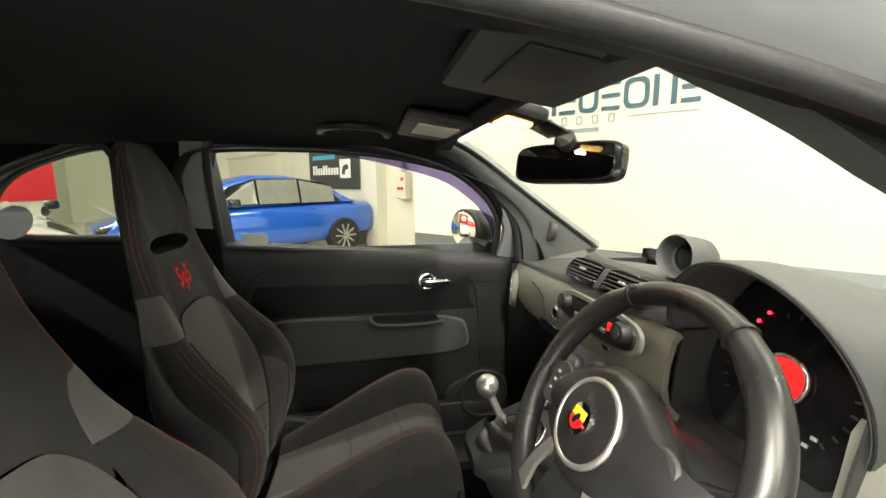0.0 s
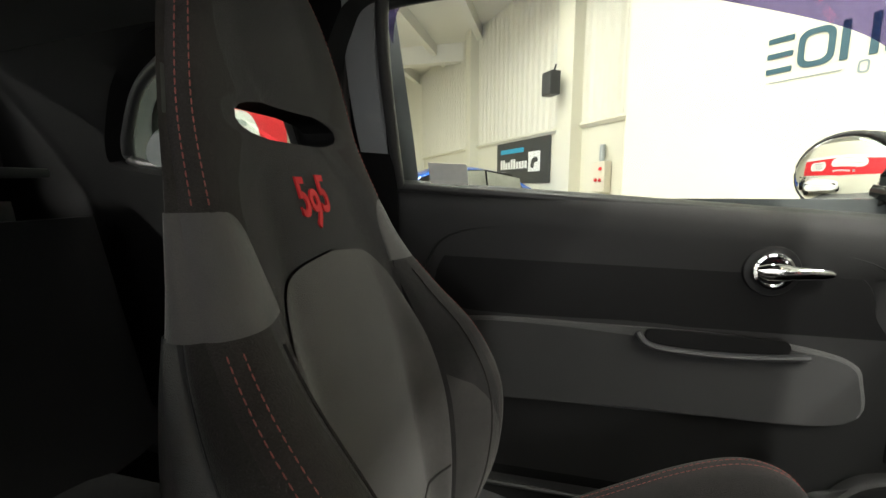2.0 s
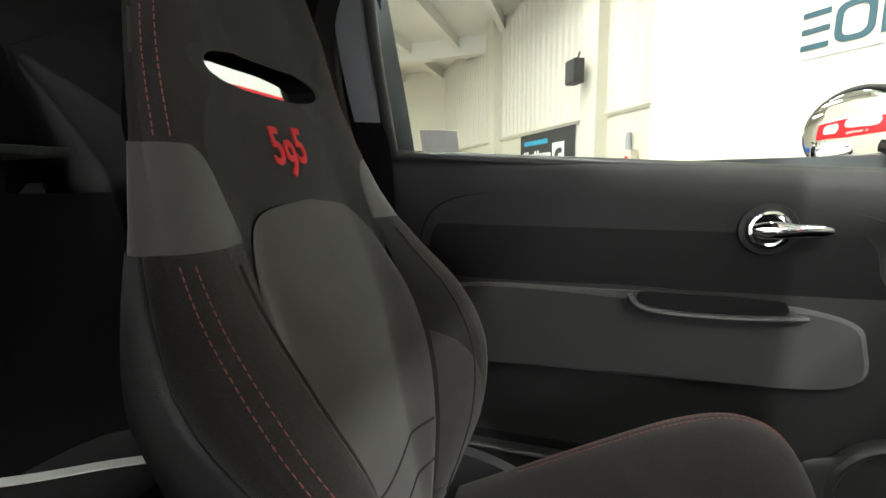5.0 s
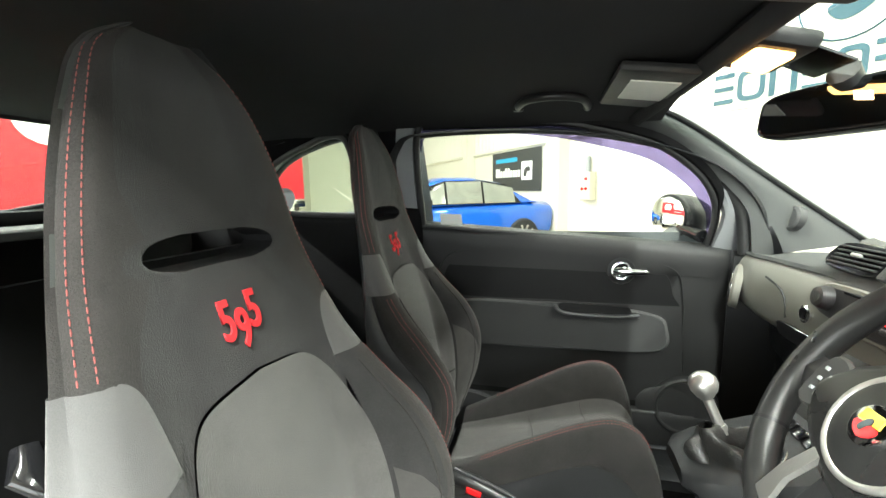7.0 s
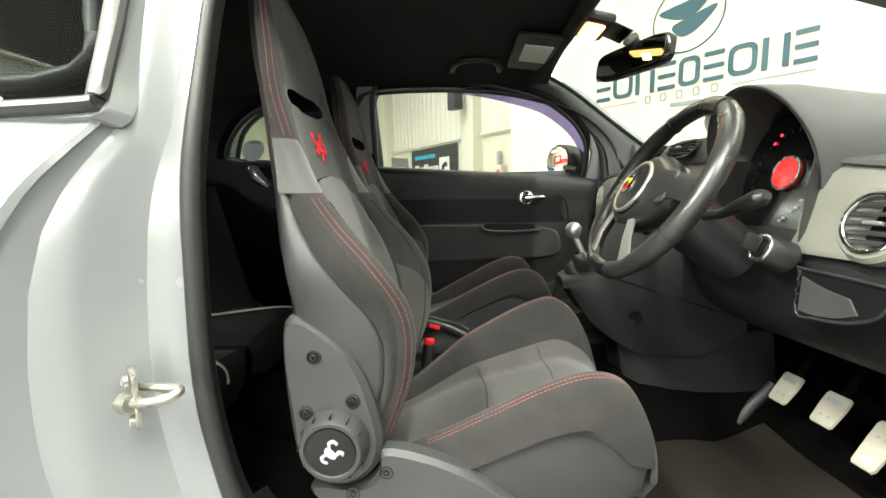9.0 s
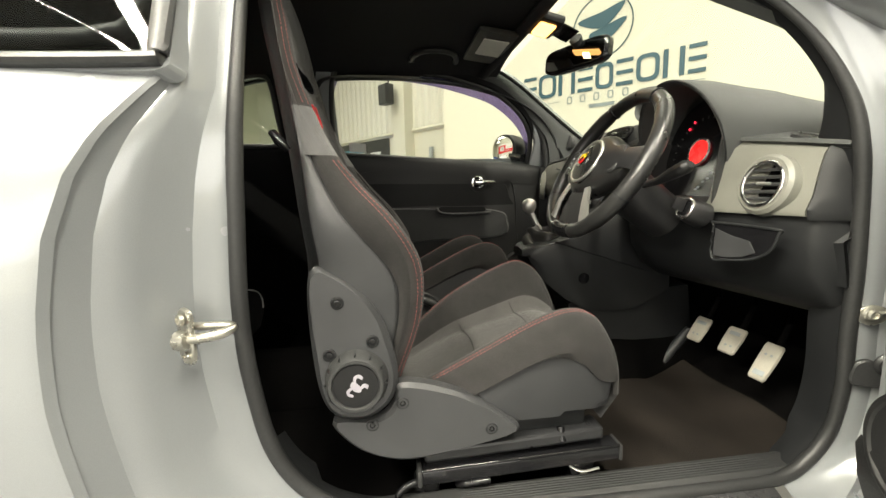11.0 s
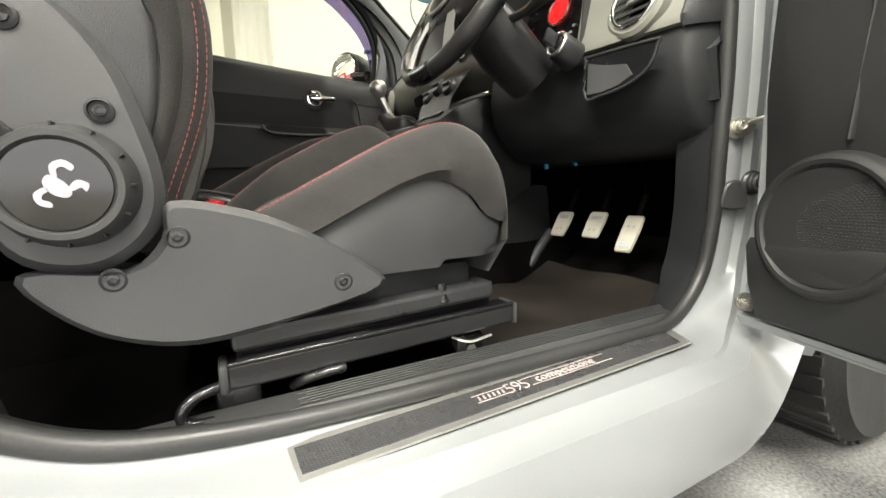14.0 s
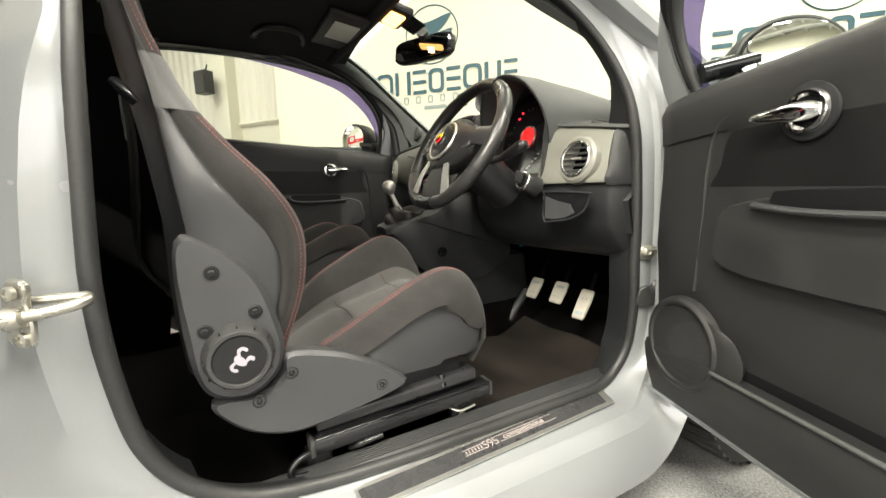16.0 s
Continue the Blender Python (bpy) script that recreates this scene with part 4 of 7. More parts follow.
for side in (-1, 1):
    rows = []
    for p, q in zip(LA if side < 0 else LA_P, LB):
        p = p + (np.array((0.055, 0.018, 0.0)) * sm_((1.30 - p[2]) / 0.12) + np.array((0.02, -0.035, 0.0)) * sm_((1.14 - p[2]) / 0.09) if side < 0 else 0.0)
        rows.append([(p[0] + (q[0] - p[0]) * k, side * (p[1] + (q[1] - p[1]) * k - 0.018 * math.sin(math.pi * k) - 0.004), p[2] + (q[2] - p[2]) * k + 0.006 * math.sin(math.pi * k)) for k in (0, 0.12, 0.3, 0.5, 0.7, 0.88, 1)])
    part("windscreen_pillar_trim", sheet(rows, 0.02 * side), dash_soft, car, "dark grey grained pillar trim")
    part("windscreen_pillar", tube([(q[0] + 0.015, side * (q[1] + 0.045), q[2] + 0.0) for q in LB], 0.042, 8, squash=0.7), paint, car, "silver-white windscreen pillar")
    part("windscreen_seal", tube([(q[0] + 0.005, side * (q[1] - 0.004), q[2] + 0.004) for q in LB], 0.008, 6), gloss_black, car)
    kp = ((0.69, 0.599), (0.78, 0.59), (0.9, 0.578), (1.06, 0.562)) if side < 0 else ((0.545, 0.655), (0.58, 0.645), (0.66, 0.62), (0.8, 0.60), (1.06, 0.57))
    part("kick_panel", sheet([[(x, side * y, z) for z in (0.28, 0.5, 0.75, 1.03)] for x, y in kp], 0.01 * side), trim_dark, car, "black footwell side panel")
g = []
for y in np.linspace(-0.66, 0.66, 13):
    k = y / 0.66
    g.append([(0.29 - 0.03 * k * k + 0.03, y * 0.80, 1.415 - 0.03 * k * k), (0.62 - 0.04 * k * k, y * 0.92, 1.25 - 0.01 * k * k), (0.95 - 0.08 * k * k, y, 1.055)])
part("windscreen", sheet(g, 0.004), clear_glass, car, "clear windscreen").visible_shadow = False
part("windscreen_header", tube([(0.27 - 0.03 * (y / 0.5) ** 2, y, 1.420 - 0.022 * (y / 0.5) ** 2) for y in np.linspace(-0.5, 0.5, 13)], 0.021, 12, squash=0.8), headlining, car)
part("windscreen_band", sheet([[(0.335 - 0.03 * (y / 0.5) ** 2, y, 1.408 - 0.02 * (y / 0.5) ** 2), (0.40 - 0.03 * (y / 0.5) ** 2, y, 1.378 - 0.02 * (y / 0.5) ** 2)] for y in (-0.045, -0.03, -0.015, 0, 0.015, 0.03, 0.045)], 0.003), gloss_black, car, "black shade behind the mirror")


# ---- doors ----
def win_y(z):
    return 0.655 + 0.45 * (1.1 - z)


WINDOW = crom([(-0.400, 1.10), (-0.390, 1.30), (-0.370, 1.40), (-0.325, 1.427), (-0.2, 1.427), (-0.05, 1.416), (0.06, 1.402), (0.15, 1.383), (0.282, 1.346), (0.36, 1.305), (0.43, 1.25), (0.475, 1.19), (0.491, 1.14), (0.494, 1.10), (0.489, 1.045)], 5)


def belt_z(x):
    return 1.065 - 0.075 * x


def door(s, angle, label):
    H = Vector((0.632, s * 0.648, 0))
    t = thing("car_door", label, "car door", m=Matrix.Translation(H) @ Matrix.Rotation(radians(angle), 4, "Z"))
    inv = Matrix.Translation(-H)

    def put(name, bm, material, label="", parent=None, smooth=True):
        bmesh.ops.transform(bm, matrix=inv, verts=bm.verts)
        return part(name, bm, material, parent or t, label, smooth)

    def fr(y):
        return axes((0, s * y, 0), (s, 0, 0), (0, 0, 1))

    def cut(pts, y, depth, bevel=0.006):
        return slab([(s * x, z) for x, z in pts], fr(y), depth, bevel)

    # inner panel: one sheet with belt roll, insert recess and bulged armrest
    xl = -0.415 if s < 0 else -0.50
    xs = np.linspace(xl, 0.565, 44)
    rows = []
    for x in xs:
        e = max(0.0, min(1.0, (x - xl) / 0.05)) * max(0.0, min(1.0, (0.565 - x) / 0.05))
        row = []
        top = belt_z(x)
        for z, dy in ((top + 0.006, 0.035), (top + 0.004, 0.02), (top - 0.004, 0.004), (top - 0.02, -0.004), (top - 0.05, 0.0), (top - 0.08, 0.002), (0.95, 0.006), (0.87, 0.006), (0.80, 0.002), (0.72, 0.0), (0.66, 0.006), (0.55, 0.012), (0.46, 0.016), (0.385, 0.024), (0.372, 0.05)):
            row.append((x, s * (0.665 + dy + 0.015 * (1 - e)), z))
        rows.append(row)
    put("inner_panel", sheet(rows, 0.012 * s), door_trim, "dark grey moulded door panel")
    put("insert", cut(crom([(-0.31, 0.86), (-0.335, 0.92), (-0.29, 0.985), (-0.15, 1.006), (0.1, 0.998), (0.29, 0.98), (0.38, 0.95), (0.402, 0.89), (0.405, 0.83), (0.1, 0.85)], 5, True), 0.672, 0.014), door_insert, "black upper door insert")
    put("insert_seam", tube([(x, s * 0.660, z) for x, z in crom([(-0.335, 0.86), (-0.35, 0.93), (-0.30, 1.005), (-0.15, 1.026), (0.1, 1.016), (0.28, 0.998), (0.396, 0.968), (0.424, 0.89), (0.430, 0.77), (0.440, 0.645)], 5)], 0.007, 8, squash=0.45), door_trim, "raised arched trim band")
    # driver's side darker, passenger's lighter: the light on each is in the colour
    put("armrest", cut(crom([(-0.28, 0.70), (-0.30, 0.80), (-0.26, 0.845), (0.0, 0.848), (0.2, 0.845), (0.355, 0.822), (0.388, 0.78), (0.375, 0.712), (0.2, 0.695), (-0.1, 0.69)], 5, True), 0.668, 0.03, 0.012), armrest_lit if s > 0 else armrest_shaded, "grey padded armrest panel")
    # no hollow here: a black slab on the armrest gives the recess its shade
    put("pull_recess_shade", cut(crom([(0.075, 0.822), (0.06, 0.848), (0.10, 0.852), (0.25, 0.848), (0.275, 0.842), (0.268, 0.822), (0.17, 0.82)], 4, True), 0.640, 0.004, 0.002), door_insert, "black slab as the shade of the pull recess")
    put("pull_handle", tube(crom([(0.045, s * 0.634, 0.846), (0.075, s * 0.628, 0.822), (0.2, s * 0.628, 0.817), (0.30, s * 0.632, 0.823)], 5), 0.008, 8, squash=0.7), shell_grey, "grey pull handle lip")
    # pocket back painted black for the shade inside the pocket
    put("pocket_back", cut([(-0.40, 0.50), (0.33, 0.50), (0.36, 0.60), (0.33, 0.675), (-0.40, 0.675)], 0.674, 0.008), door_insert, "door pocket back, pocket shade painted black")
    put("lower_panel", sheet([[(x, s * (0.664 - b), z) for z, b in ((0.372, -0.014), (0.382, 0.004), (0.44, 0.024), (0.498, 0.032), (0.511, 0.026), (0.511, 0.004))] for x in np.linspace(-0.40, 0.55, 14)], 0.006 * s), door_trim, "dark grey pocket front")
    put("pocket_lip", tube([(x, s * 0.630, 0.510) for x in np.linspace(-0.39, 0.36, 9)], 0.004, 6), dash_soft)
    # speaker low at the front of the panel
    sp = fr(0.650) @ pose(s * 0.446, 0.534, 0) @ Matrix.Scale(0.85, 4)
    spk = put("speaker", lathe([(0.116, 0.0), (0.114, 0.012), (0.110, 0.020), (0.104, 0.0235), (0.098, 0.0225), (0.093, 0.017), (0.0905, 0.012), (0.06, 0.0135), (0.04, 0.0165), (0.034, 0.0165), (0.0, 0.015)], sp, 56), door_trim, "black round speaker grille")
    holes = bmesh.new()
    for i in range(1, 20):
        for k in range(6 * i):
            a = 2 * math.pi * k / (6 * i)
            c_ = sp @ Vector((0.0046 * i * math.cos(a), 0.0046 * i * math.sin(a), lerp(0.0046 * i, (0.0, 0.034, 0.04, 0.06, 0.09), (0.0152, 0.0168, 0.0168, 0.0138, 0.0124))))
            tip = holes.verts.new(sp @ Vector((0.0046 * i * math.cos(a), 0.0046 * i * math.sin(a), lerp(0.0046 * i, (0.0, 0.034, 0.04, 0.06, 0.09), (0.0164, 0.0180, 0.0180, 0.0150, 0.0136)))))
            ring_ = [holes.verts.new(c_ + (sp.to_3x3() @ Vector((0.0018 * math.cos(b), 0.0018 * math.sin(b), 0)))) for b in (0, 2.09, 4.19)]
            for m_ in range(3):
                holes.faces.new((ring_[m_], ring_[(m_ + 1) % 3], tip))
    put("speaker_mesh", holes, trim_dark, parent=spk)
    rows = []
    for a in np.linspace(0, 2 * math.pi, 24, endpoint=False):
        rows.append([sp @ Vector((r * math.cos(a) - s * o, r * math.sin(a) * 0.9, h)) for r, o, h in ((0.102, 0.0, 0.018), (0.094, 0.05, 0.018), (0.078, 0.09, 0.010), (0.04, 0.12, -0.004))])
    put("speaker_pod", skin(rows, close_v=True), door_trim, "moulded speaker pod", parent=spk)
    # chrome release with round bezel
    hf = fr(0.655) @ pose(s * 0.245, 0.960, 0) @ Matrix.Scale(0.82, 4)
    hd = put("release_handle", lathe([(0.040, 0.0), (0.040, 0.006), (0.036, 0.013), (0.031, 0.014), (0.026, 0.008)], hf, 36), chrome, "chrome round door release")
    put("release_bowl", lathe([(0.028, 0.009), (0.020, 0.003), (0.0, 0.002)], hf, 28), gloss_black, parent=hd)
    put("lever", skin([[hf @ Vector((s * x, w * math.cos(a), h + 0.007 * math.sin(a))) for a in np.linspace(0, 2 * math.pi, 12, endpoint=False)] for x, w, h in ((-0.030, 0.010, 0.012), (-0.015, 0.016, 0.018), (0.01, 0.017, 0.024), (0.035, 0.013, 0.026), (0.07, 0.0115, 0.025), (0.088, 0.010, 0.022), (0.094, 0.005, 0.020))], close_u=True, caps=True), chrome, "chrome lever", parent=hd)
    put("bezel_ring", lathe([(0.052, 0.0), (0.050, 0.004), (0.041, 0.006)], hf, 32), trim_dark, parent=hd)
    # outer skin and edges
    rows = []
    for x in np.linspace(-0.50, 0.665, 20):
        rows.append([(x, s * (0.80 - 0.10 * ((z - 0.72) / 0.5) ** 2), z) for z in np.linspace(0.345, 1.075, 9)])
    put("outer_skin", sheet(rows, -0.002 * s), paint, "silver-white outer door skin")
    put("door_edge", skin([[(x, s * 0.678, z), (x, s * (0.798 - 0.10 * ((z - 0.72) / 0.5) ** 2), z)] for x, z in [(-0.42, z) for z in np.linspace(1.07, 0.45, 8)] + [(-0.40, 0.38)] + [(x, 0.36) for x in np.linspace(-0.3, 0.5, 6)] + [(0.555, 0.38), (0.574, 0.45)] + [(0.580, z) for z in np.linspace(0.55, 1.0, 6)]]), paint, "silver-white door edge")
    put("lower_edge", sheet([[(x, s * 0.676, 0.372), (x, s * 0.684, 0.356), (x, s * 0.71, 0.348), (x, s * 0.742, 0.346)] for x in np.linspace(-0.40, 0.60, 12)], 0.002 * s), paint, "silver-white lower door edge")
    # window frame
    W3 = [np.array((p[0], s * win_y(p[1]), p[1])) for p in WINDOW]
    put("frame_pillar", sheet([[p + np.array(q) for q in ((-0.068, s * 0.01, 0.0), (-0.063, s * -0.006, 0.0), (-0.01, s * -0.006, 0), (-0.004, s * 0.006, 0))] for p in [np.array((-0.400 + 0.03 * max(0, (z - 1.2) / 0.22) ** 2, s * win_y(z), z)) for z in np.linspace(1.05, 1.425, 8)]], 0.002 * s), paint, "silver-white window frame upright")
    rows = []
    for z in np.linspace(1.225, 0.99, 12):
        x0 = lerp(z, (0.99, 1.05, 1.10, 1.14, 1.21, 1.225), (0.489, 0.499, 0.508, 0.507, 0.476, 0.465))
        x1 = lerp(z, (0.99, 1.05, 1.10, 1.14, 1.21, 1.225), (0.567, 0.567, 0.562, 0.542, 0.499, 0.480))
        rows.append([(x0, s * (win_y(z) + 0.004), z), (x0 + 0.004, s * (win_y(z) - 0.012), z), ((x0 + x1) / 2, s * (win_y(z) - 0.016), z), (x1 - 0.003, s * (win_y(z) - 0.012), z), (x1, s * (win_y(z) + 0.01), z)])
    put("front_quarter", sheet(rows, 0.003 * s), paint, "silver-white front window frame")
    cov = []
    for i, p in enumerate(WINDOW[18:]):
        i += 18
        t_ = WINDOW[min(i + 1, len(WINDOW) - 1)] - WINDOW[i - 1]
        n_ = np.array((-t_[1], t_[0])) / np.linalg.norm(t_)
        n_ = n_ if n_[1] > 0 or n_[0] > 0.9 else -n_
        wd = 0.022 * sm_((p[1] - 1.13) / 0.08) * sm_((i - 17) / 6)
        cov.append([(p[0] + n_[0] * k, s * (win_y(p[1] + n_[1] * k) - dy), p[1] + n_[1] * k) for k, dy in ((0.0, 0.004), (wd * 0.3, 0.018), (wd, 0.020), (wd + 0.003, 0.0))])
    put("frame_cover", sheet(cov, 0.002 * s), door_insert, "black upper window frame")
    put("window_seal", tube(W3, 0.011, 6), rubber, "black window seal")
    base = [np.array((x, s * win_y(belt_z(x)), belt_z(x))) for x in np.linspace(-0.405, 0.488, len(W3))]
    put("belt_seal", tube([b + np.array((0, 0, 0.004)) for b in base[::6] + [base[-1]]], 0.009, 6), rubber)
    put("window_glass", sheet([[W3[i], base[i]] for i in range(len(W3))], 0.003), clear_glass, "clear side window").visible_shadow = False
    defl = []
    for i, p in enumerate(WINDOW[8:]):
        q = i / (len(WINDOW) - 9)
        dn = np.array((-0.25, -0.95)) if p[0] > -0.1 else np.array((0.0, -1.0))
        wdt = 0.038 * min(1, 2.0 * (1 - q) + 0.45) * lerp(p[0], (-0.3, 0.1), (0.8, 1.0))
        r = p + dn / np.linalg.norm(dn) * wdt
        defl.append([(p[0], s * (win_y(p[1]) + 0.012), p[1]), (r[0], s * (win_y(r[1]) + 0.03), r[1])])
    put("wind_deflector", sheet(defl, 0.003), purple_tint, "purple tinted wind deflector").visible_shadow = False
    if s > 0:
        put("window_label", sheet([[(-0.334, win_y(1.143) - 0.006, 1.143), (-0.261, win_y(1.138) - 0.006, 1.138)], [(-0.334, win_y(1.105) - 0.006, 1.105), (-0.261, win_y(1.10) - 0.006, 1.10)]], 0.001), paper, "pale paper label on the glass")
    # exterior mirror
    mf = axes((0.42, s * 0.815, 1.12 if s > 0 else 1.085), (-0.34, s * 1.0, 0), (0, 0, 1))
    mir = put("door_mirror", skin([[mf @ Vector((0.097 * r * math.cos(a), 0.072 * r * math.sin(a), -s * h)) for a in np.linspace(0, 2 * math.pi, 28, endpoint=False)] for r, h in ((0.86, 0.012), (1.0, 0.0), (1.06, -0.02), (0.98, -0.06), (0.7, -0.10), (0.25, -0.12))], close_u=True, caps=True), black_plastic, "dark oval door mirror")
    put("mirror_glass", skin([[mf @ Vector((0.097 * r * math.cos(a), 0.072 * r * math.sin(a), -s * h)) for a in np.linspace(0, 2 * math.pi, 28, endpoint=False)] for r, h in ((0.93, 0.0135), (0.88, 0.0155), (0.02, 0.0155))], close_u=True, caps=True), mirror_mat, "mirror glass", parent=mir)
    put("mirror_rim", tube([mf @ Vector((0.097 * math.cos(a), 0.072 * math.sin(a), s * -0.004)) for a in np.linspace(0, 2 * math.pi, 28, endpoint=False)], 0.005, 6, True), trim_grey, "dark mirror rim", parent=mir)
    put("mirror_foot", tube([(0.47, s * 0.67, 1.07), (0.44, s * 0.76, 1.09)], 0.02, 8), gloss_black, parent=mir)
    return t


door(1, 0, "closed passenger door with black trim and chrome release")
door(-1, 71, "driver's door swung wide open, black inside, silver-white edge")


# ---- front seats ----
ZB = (0.54, 0.60, 0.70, 0.80, 0.88, 0.95, 1.02, 1.08, 1.16, 1.24, 1.31, 1.355, 1.382)
XF = (-0.19, -0.197, -0.213, -0.233, -0.252, -0.272, -0.293, -0.310, -0.331, -0.342, -0.356, -0.371, -0.381)
HW = (0.186, 0.190, 0.197, 0.210, 0.224, 0.211, 0.188, 0.170, 0.150, 0.131, 0.106, 0.080, 0.040)
BO = (0.012, 0.043, 0.094, 0.117, 0.094, 0.052, 0.022, 0.014, 0.008, 0.006, 0.005, 0.004, 0.003)
XR = (-0.31, -0.316, -0.322, -0.318, -0.325, -0.333, -0.342, -0.353, -0.366, -0.380, -0.389, -0.398, -0.394)


PROFILE = crom([(a, b, c, d, e) for a, b, c, d, e in zip(ZB, XF, HW, BO, XR)], 6)
ZB, XF, HW, BO, XR = (tuple(float(p[k]) for p in PROFILE) for k in range(5))


PANEL = 0.61  # half width of the centre panel, as a share of the backrest


def sm(t):
    t = max(0.0, min(1.0, t))
    return t * t * (3 - 2 * t)


def z_low(u):
    """Height at which the panels end below the head section, across the seat."""
    a = abs(u)
    if a < PANEL:
        return 0.92 + 0.108 * max(0, 1 - (a / PANEL) ** 7) ** 0.5 - 0.012 * a / PANEL
    return 0.908 + 0.157 * math.sqrt(max(0, 1 - ((min(a, 0.88) - 0.88) / (0.88 - PANEL)) ** 2))


def back_pt(u, z, rear=False):
    w, a = lerp(z, ZB, HW), abs(u)
    if rear:
        x = lerp(z, ZB, XR) + 0.026 * sm((a - 0.72) / 0.28) - 0.016 * max(0, 1 - (a / 0.8) ** 2)
        return np.array((x, u * w * 0.985, z))
    x = lerp(z, ZB, XF) + lerp(z, ZB, BO) * sm((a - 0.42) / 0.44)
    x -= lerp(z, (0.9, 1.1, 1.382), (0.026, 0.019, 0.012)) * (1 - math.sqrt(max(0.0, 1 - (max(0.0, a - 0.86) / 0.14) ** 2)))
    x -= 0.004 * math.exp(-((a - PANEL) / 0.025) ** 2) * (z < 1.0)
    return np.array((x, u * w, z))


ROUND_U = [0.80, 0.83, 0.86] + [0.86 + 0.14 * math.sin(math.pi / 2 * k / 8) for k in range(1, 9)]


def stitches(path, r, step=0.0075, gap=0.0022):
    """A row of short raised threads along a path."""
    P = [np.array(p, float) for p in path]
    cum = np.concatenate(([0.0], np.cumsum([np.linalg.norm(b - a) for a, b in zip(P, P[1:])])))
    at = lambda d: np.array([np.interp(d, cum, [p[c] for p in P]) for c in range(3)])
    bm = bmesh.new()
    d = 0.0
    while d + step < cum[-1]:
        tube([at(d), at(d + (step - gap) / 2), at(d + step - gap)], [r * 0.6, r, r * 0.6], 4, bm=bm)
        d += step
    return bm


def seat(yc, dx, s, label, cx=0.0, cz=0.0, inner=0.045):
    """A front bucket seat; s: the side (sign of y) of its plastic side covers; cx, cz: the cushion's shift forwards and up; inner: how much its inner half is higher."""
    t = thing("front_seat", label, "car seat", "front seats", m=pose(dx, yc, 0))
    U_C = PANEL * np.sin(np.linspace(-math.pi / 2, math.pi / 2, 41))
    T = np.linspace(0, 1, 36)
    part("centre_panel", skin([[back_pt(u, 0.54 + (z_low(u) - 0.54) * k) + np.array((0.006 * (1 - (u / PANEL) ** 2) ** 0.5 if abs(u) < PANEL - 0.001 else 0.0, 0, 0)) for u in U_C] for k in T]), fabric_grey, t, "mid-grey woven centre panel")
    for q in (-1, 1):
        part("bolster", skin([[back_pt(q * u, 0.54 + (min(z_low(q * u), 0.995) - 0.54) * k) for u in np.linspace(PANEL, 0.80, 11)] for k in T]), fabric_dark, t, "charcoal side bolster")
        part("bolster_band", skin([[back_pt(q * u, 0.54 + (min(z_low(q * u), 0.995) - 0.54) * k) for u in ROUND_U] for k in T]), fabric_band, t, "brown-grey band along the bolster")
        # lighter skin over the bolster: light on its inner face put into colour
        part("bolster_lit_patch", skin([[back_pt(q * (PANEL + 0.012 + (0.20 * math.sin(math.pi * min(1, 0.08 + 0.92 * k)) ** 0.6) * j / 6), 0.58 + 0.25 * k) + np.array((0.0016, 0, 0)) for j in range(7)] for k in np.linspace(0, 1, 15)]), fabric_mid, t, "lit part of the bolster, painted mid-grey")
    us = sorted(set(list(np.round(np.linspace(-1, 1, 49), 3)) + [-0.60, 0.60, -0.57, 0.57] + [v * w for v in (0.885, 0.935, 0.975, 0.99) for w in (-1, 1)]))
    up = [1.082, 1.10, 1.12, 1.134, 1.140, 1.148, 1.158, 1.170, 1.180, 1.187, 1.193] + list(np.linspace(1.205, 1.36, 13)) + [1.367, 1.373, 1.378, 1.382]
    zz = [0] * 6 + up

    def hole(i, j):
        if i < 6 or i >= len(zz) - 1 or j < 0 or j >= len(us) - 1:
            return False
        return 1.133 < zz[i] < 1.190 and abs((us[j] + us[j + 1]) / 2) < 0.60

    def warp(u, z):
        """Narrow the columns towards the slot's upper and lower edge, so that its ends are round."""
        k = abs(z - 1.1635) / 0.0325
        h = 0.60 * max(0.2, 1 - k ** 2.4) ** 0.42 if k < 1 else 0.60 - 0.30 * max(0, 1 - (k - 1) / 1.2)
        a = abs(u)
        return math.copysign(a * h / 0.60 if a <= 0.60 else h + (a - 0.60) * (1 - h) / 0.40, u)

    def squeeze(z):
        """Make the slot lower and leave the rest of the headrest as it is."""
        d = abs(z - 1.1635)
        return 1.1635 + math.copysign(lerp(d, (0, 0.033, 0.0815, 1.0), (0, 0.020, 0.0815, 1.0)), z - 1.1635)

    def levels(rear):
        out = []
        for k in range(6):
            out.append([back_pt(u, (z_low(u) if not rear else 0.56) + (1.082 - (z_low(u) if not rear else 0.56)) * k / 6, rear) for u in us])
        for z in up:
            out.append([back_pt(warp(u, z), squeeze(z), rear) + np.array((0.010 * math.exp(-((z - 1.163) / 0.03) ** 2) * max(0, 1 - (u / 0.62) ** 4) * (1 if rear else -1), 0, 0)) for u in us])
        return out
    LF, LR = levels(False), levels(True)

    def head_grid(L, band=None):
        bm = bmesh.new()
        V = [[bm.verts.new(tuple(p)) for p in r] for r in L]
        for i in range(len(V) - 1):
            for j in range(len(us) - 1):
                wide = abs((us[j] + us[j + 1]) / 2) > 0.77
                if not hole(i, j) and (band is None or wide == band):
                    bm.faces.new((V[i][j], V[i][j + 1], V[i + 1][j + 1], V[i + 1][j]))
        return bm
    part("head_section", head_grid(LF, False), fabric_dark, t, "black integrated headrest with slot")
    part("head_band", head_grid(LF, True), fabric_band, t, "brown-grey band along the headrest")
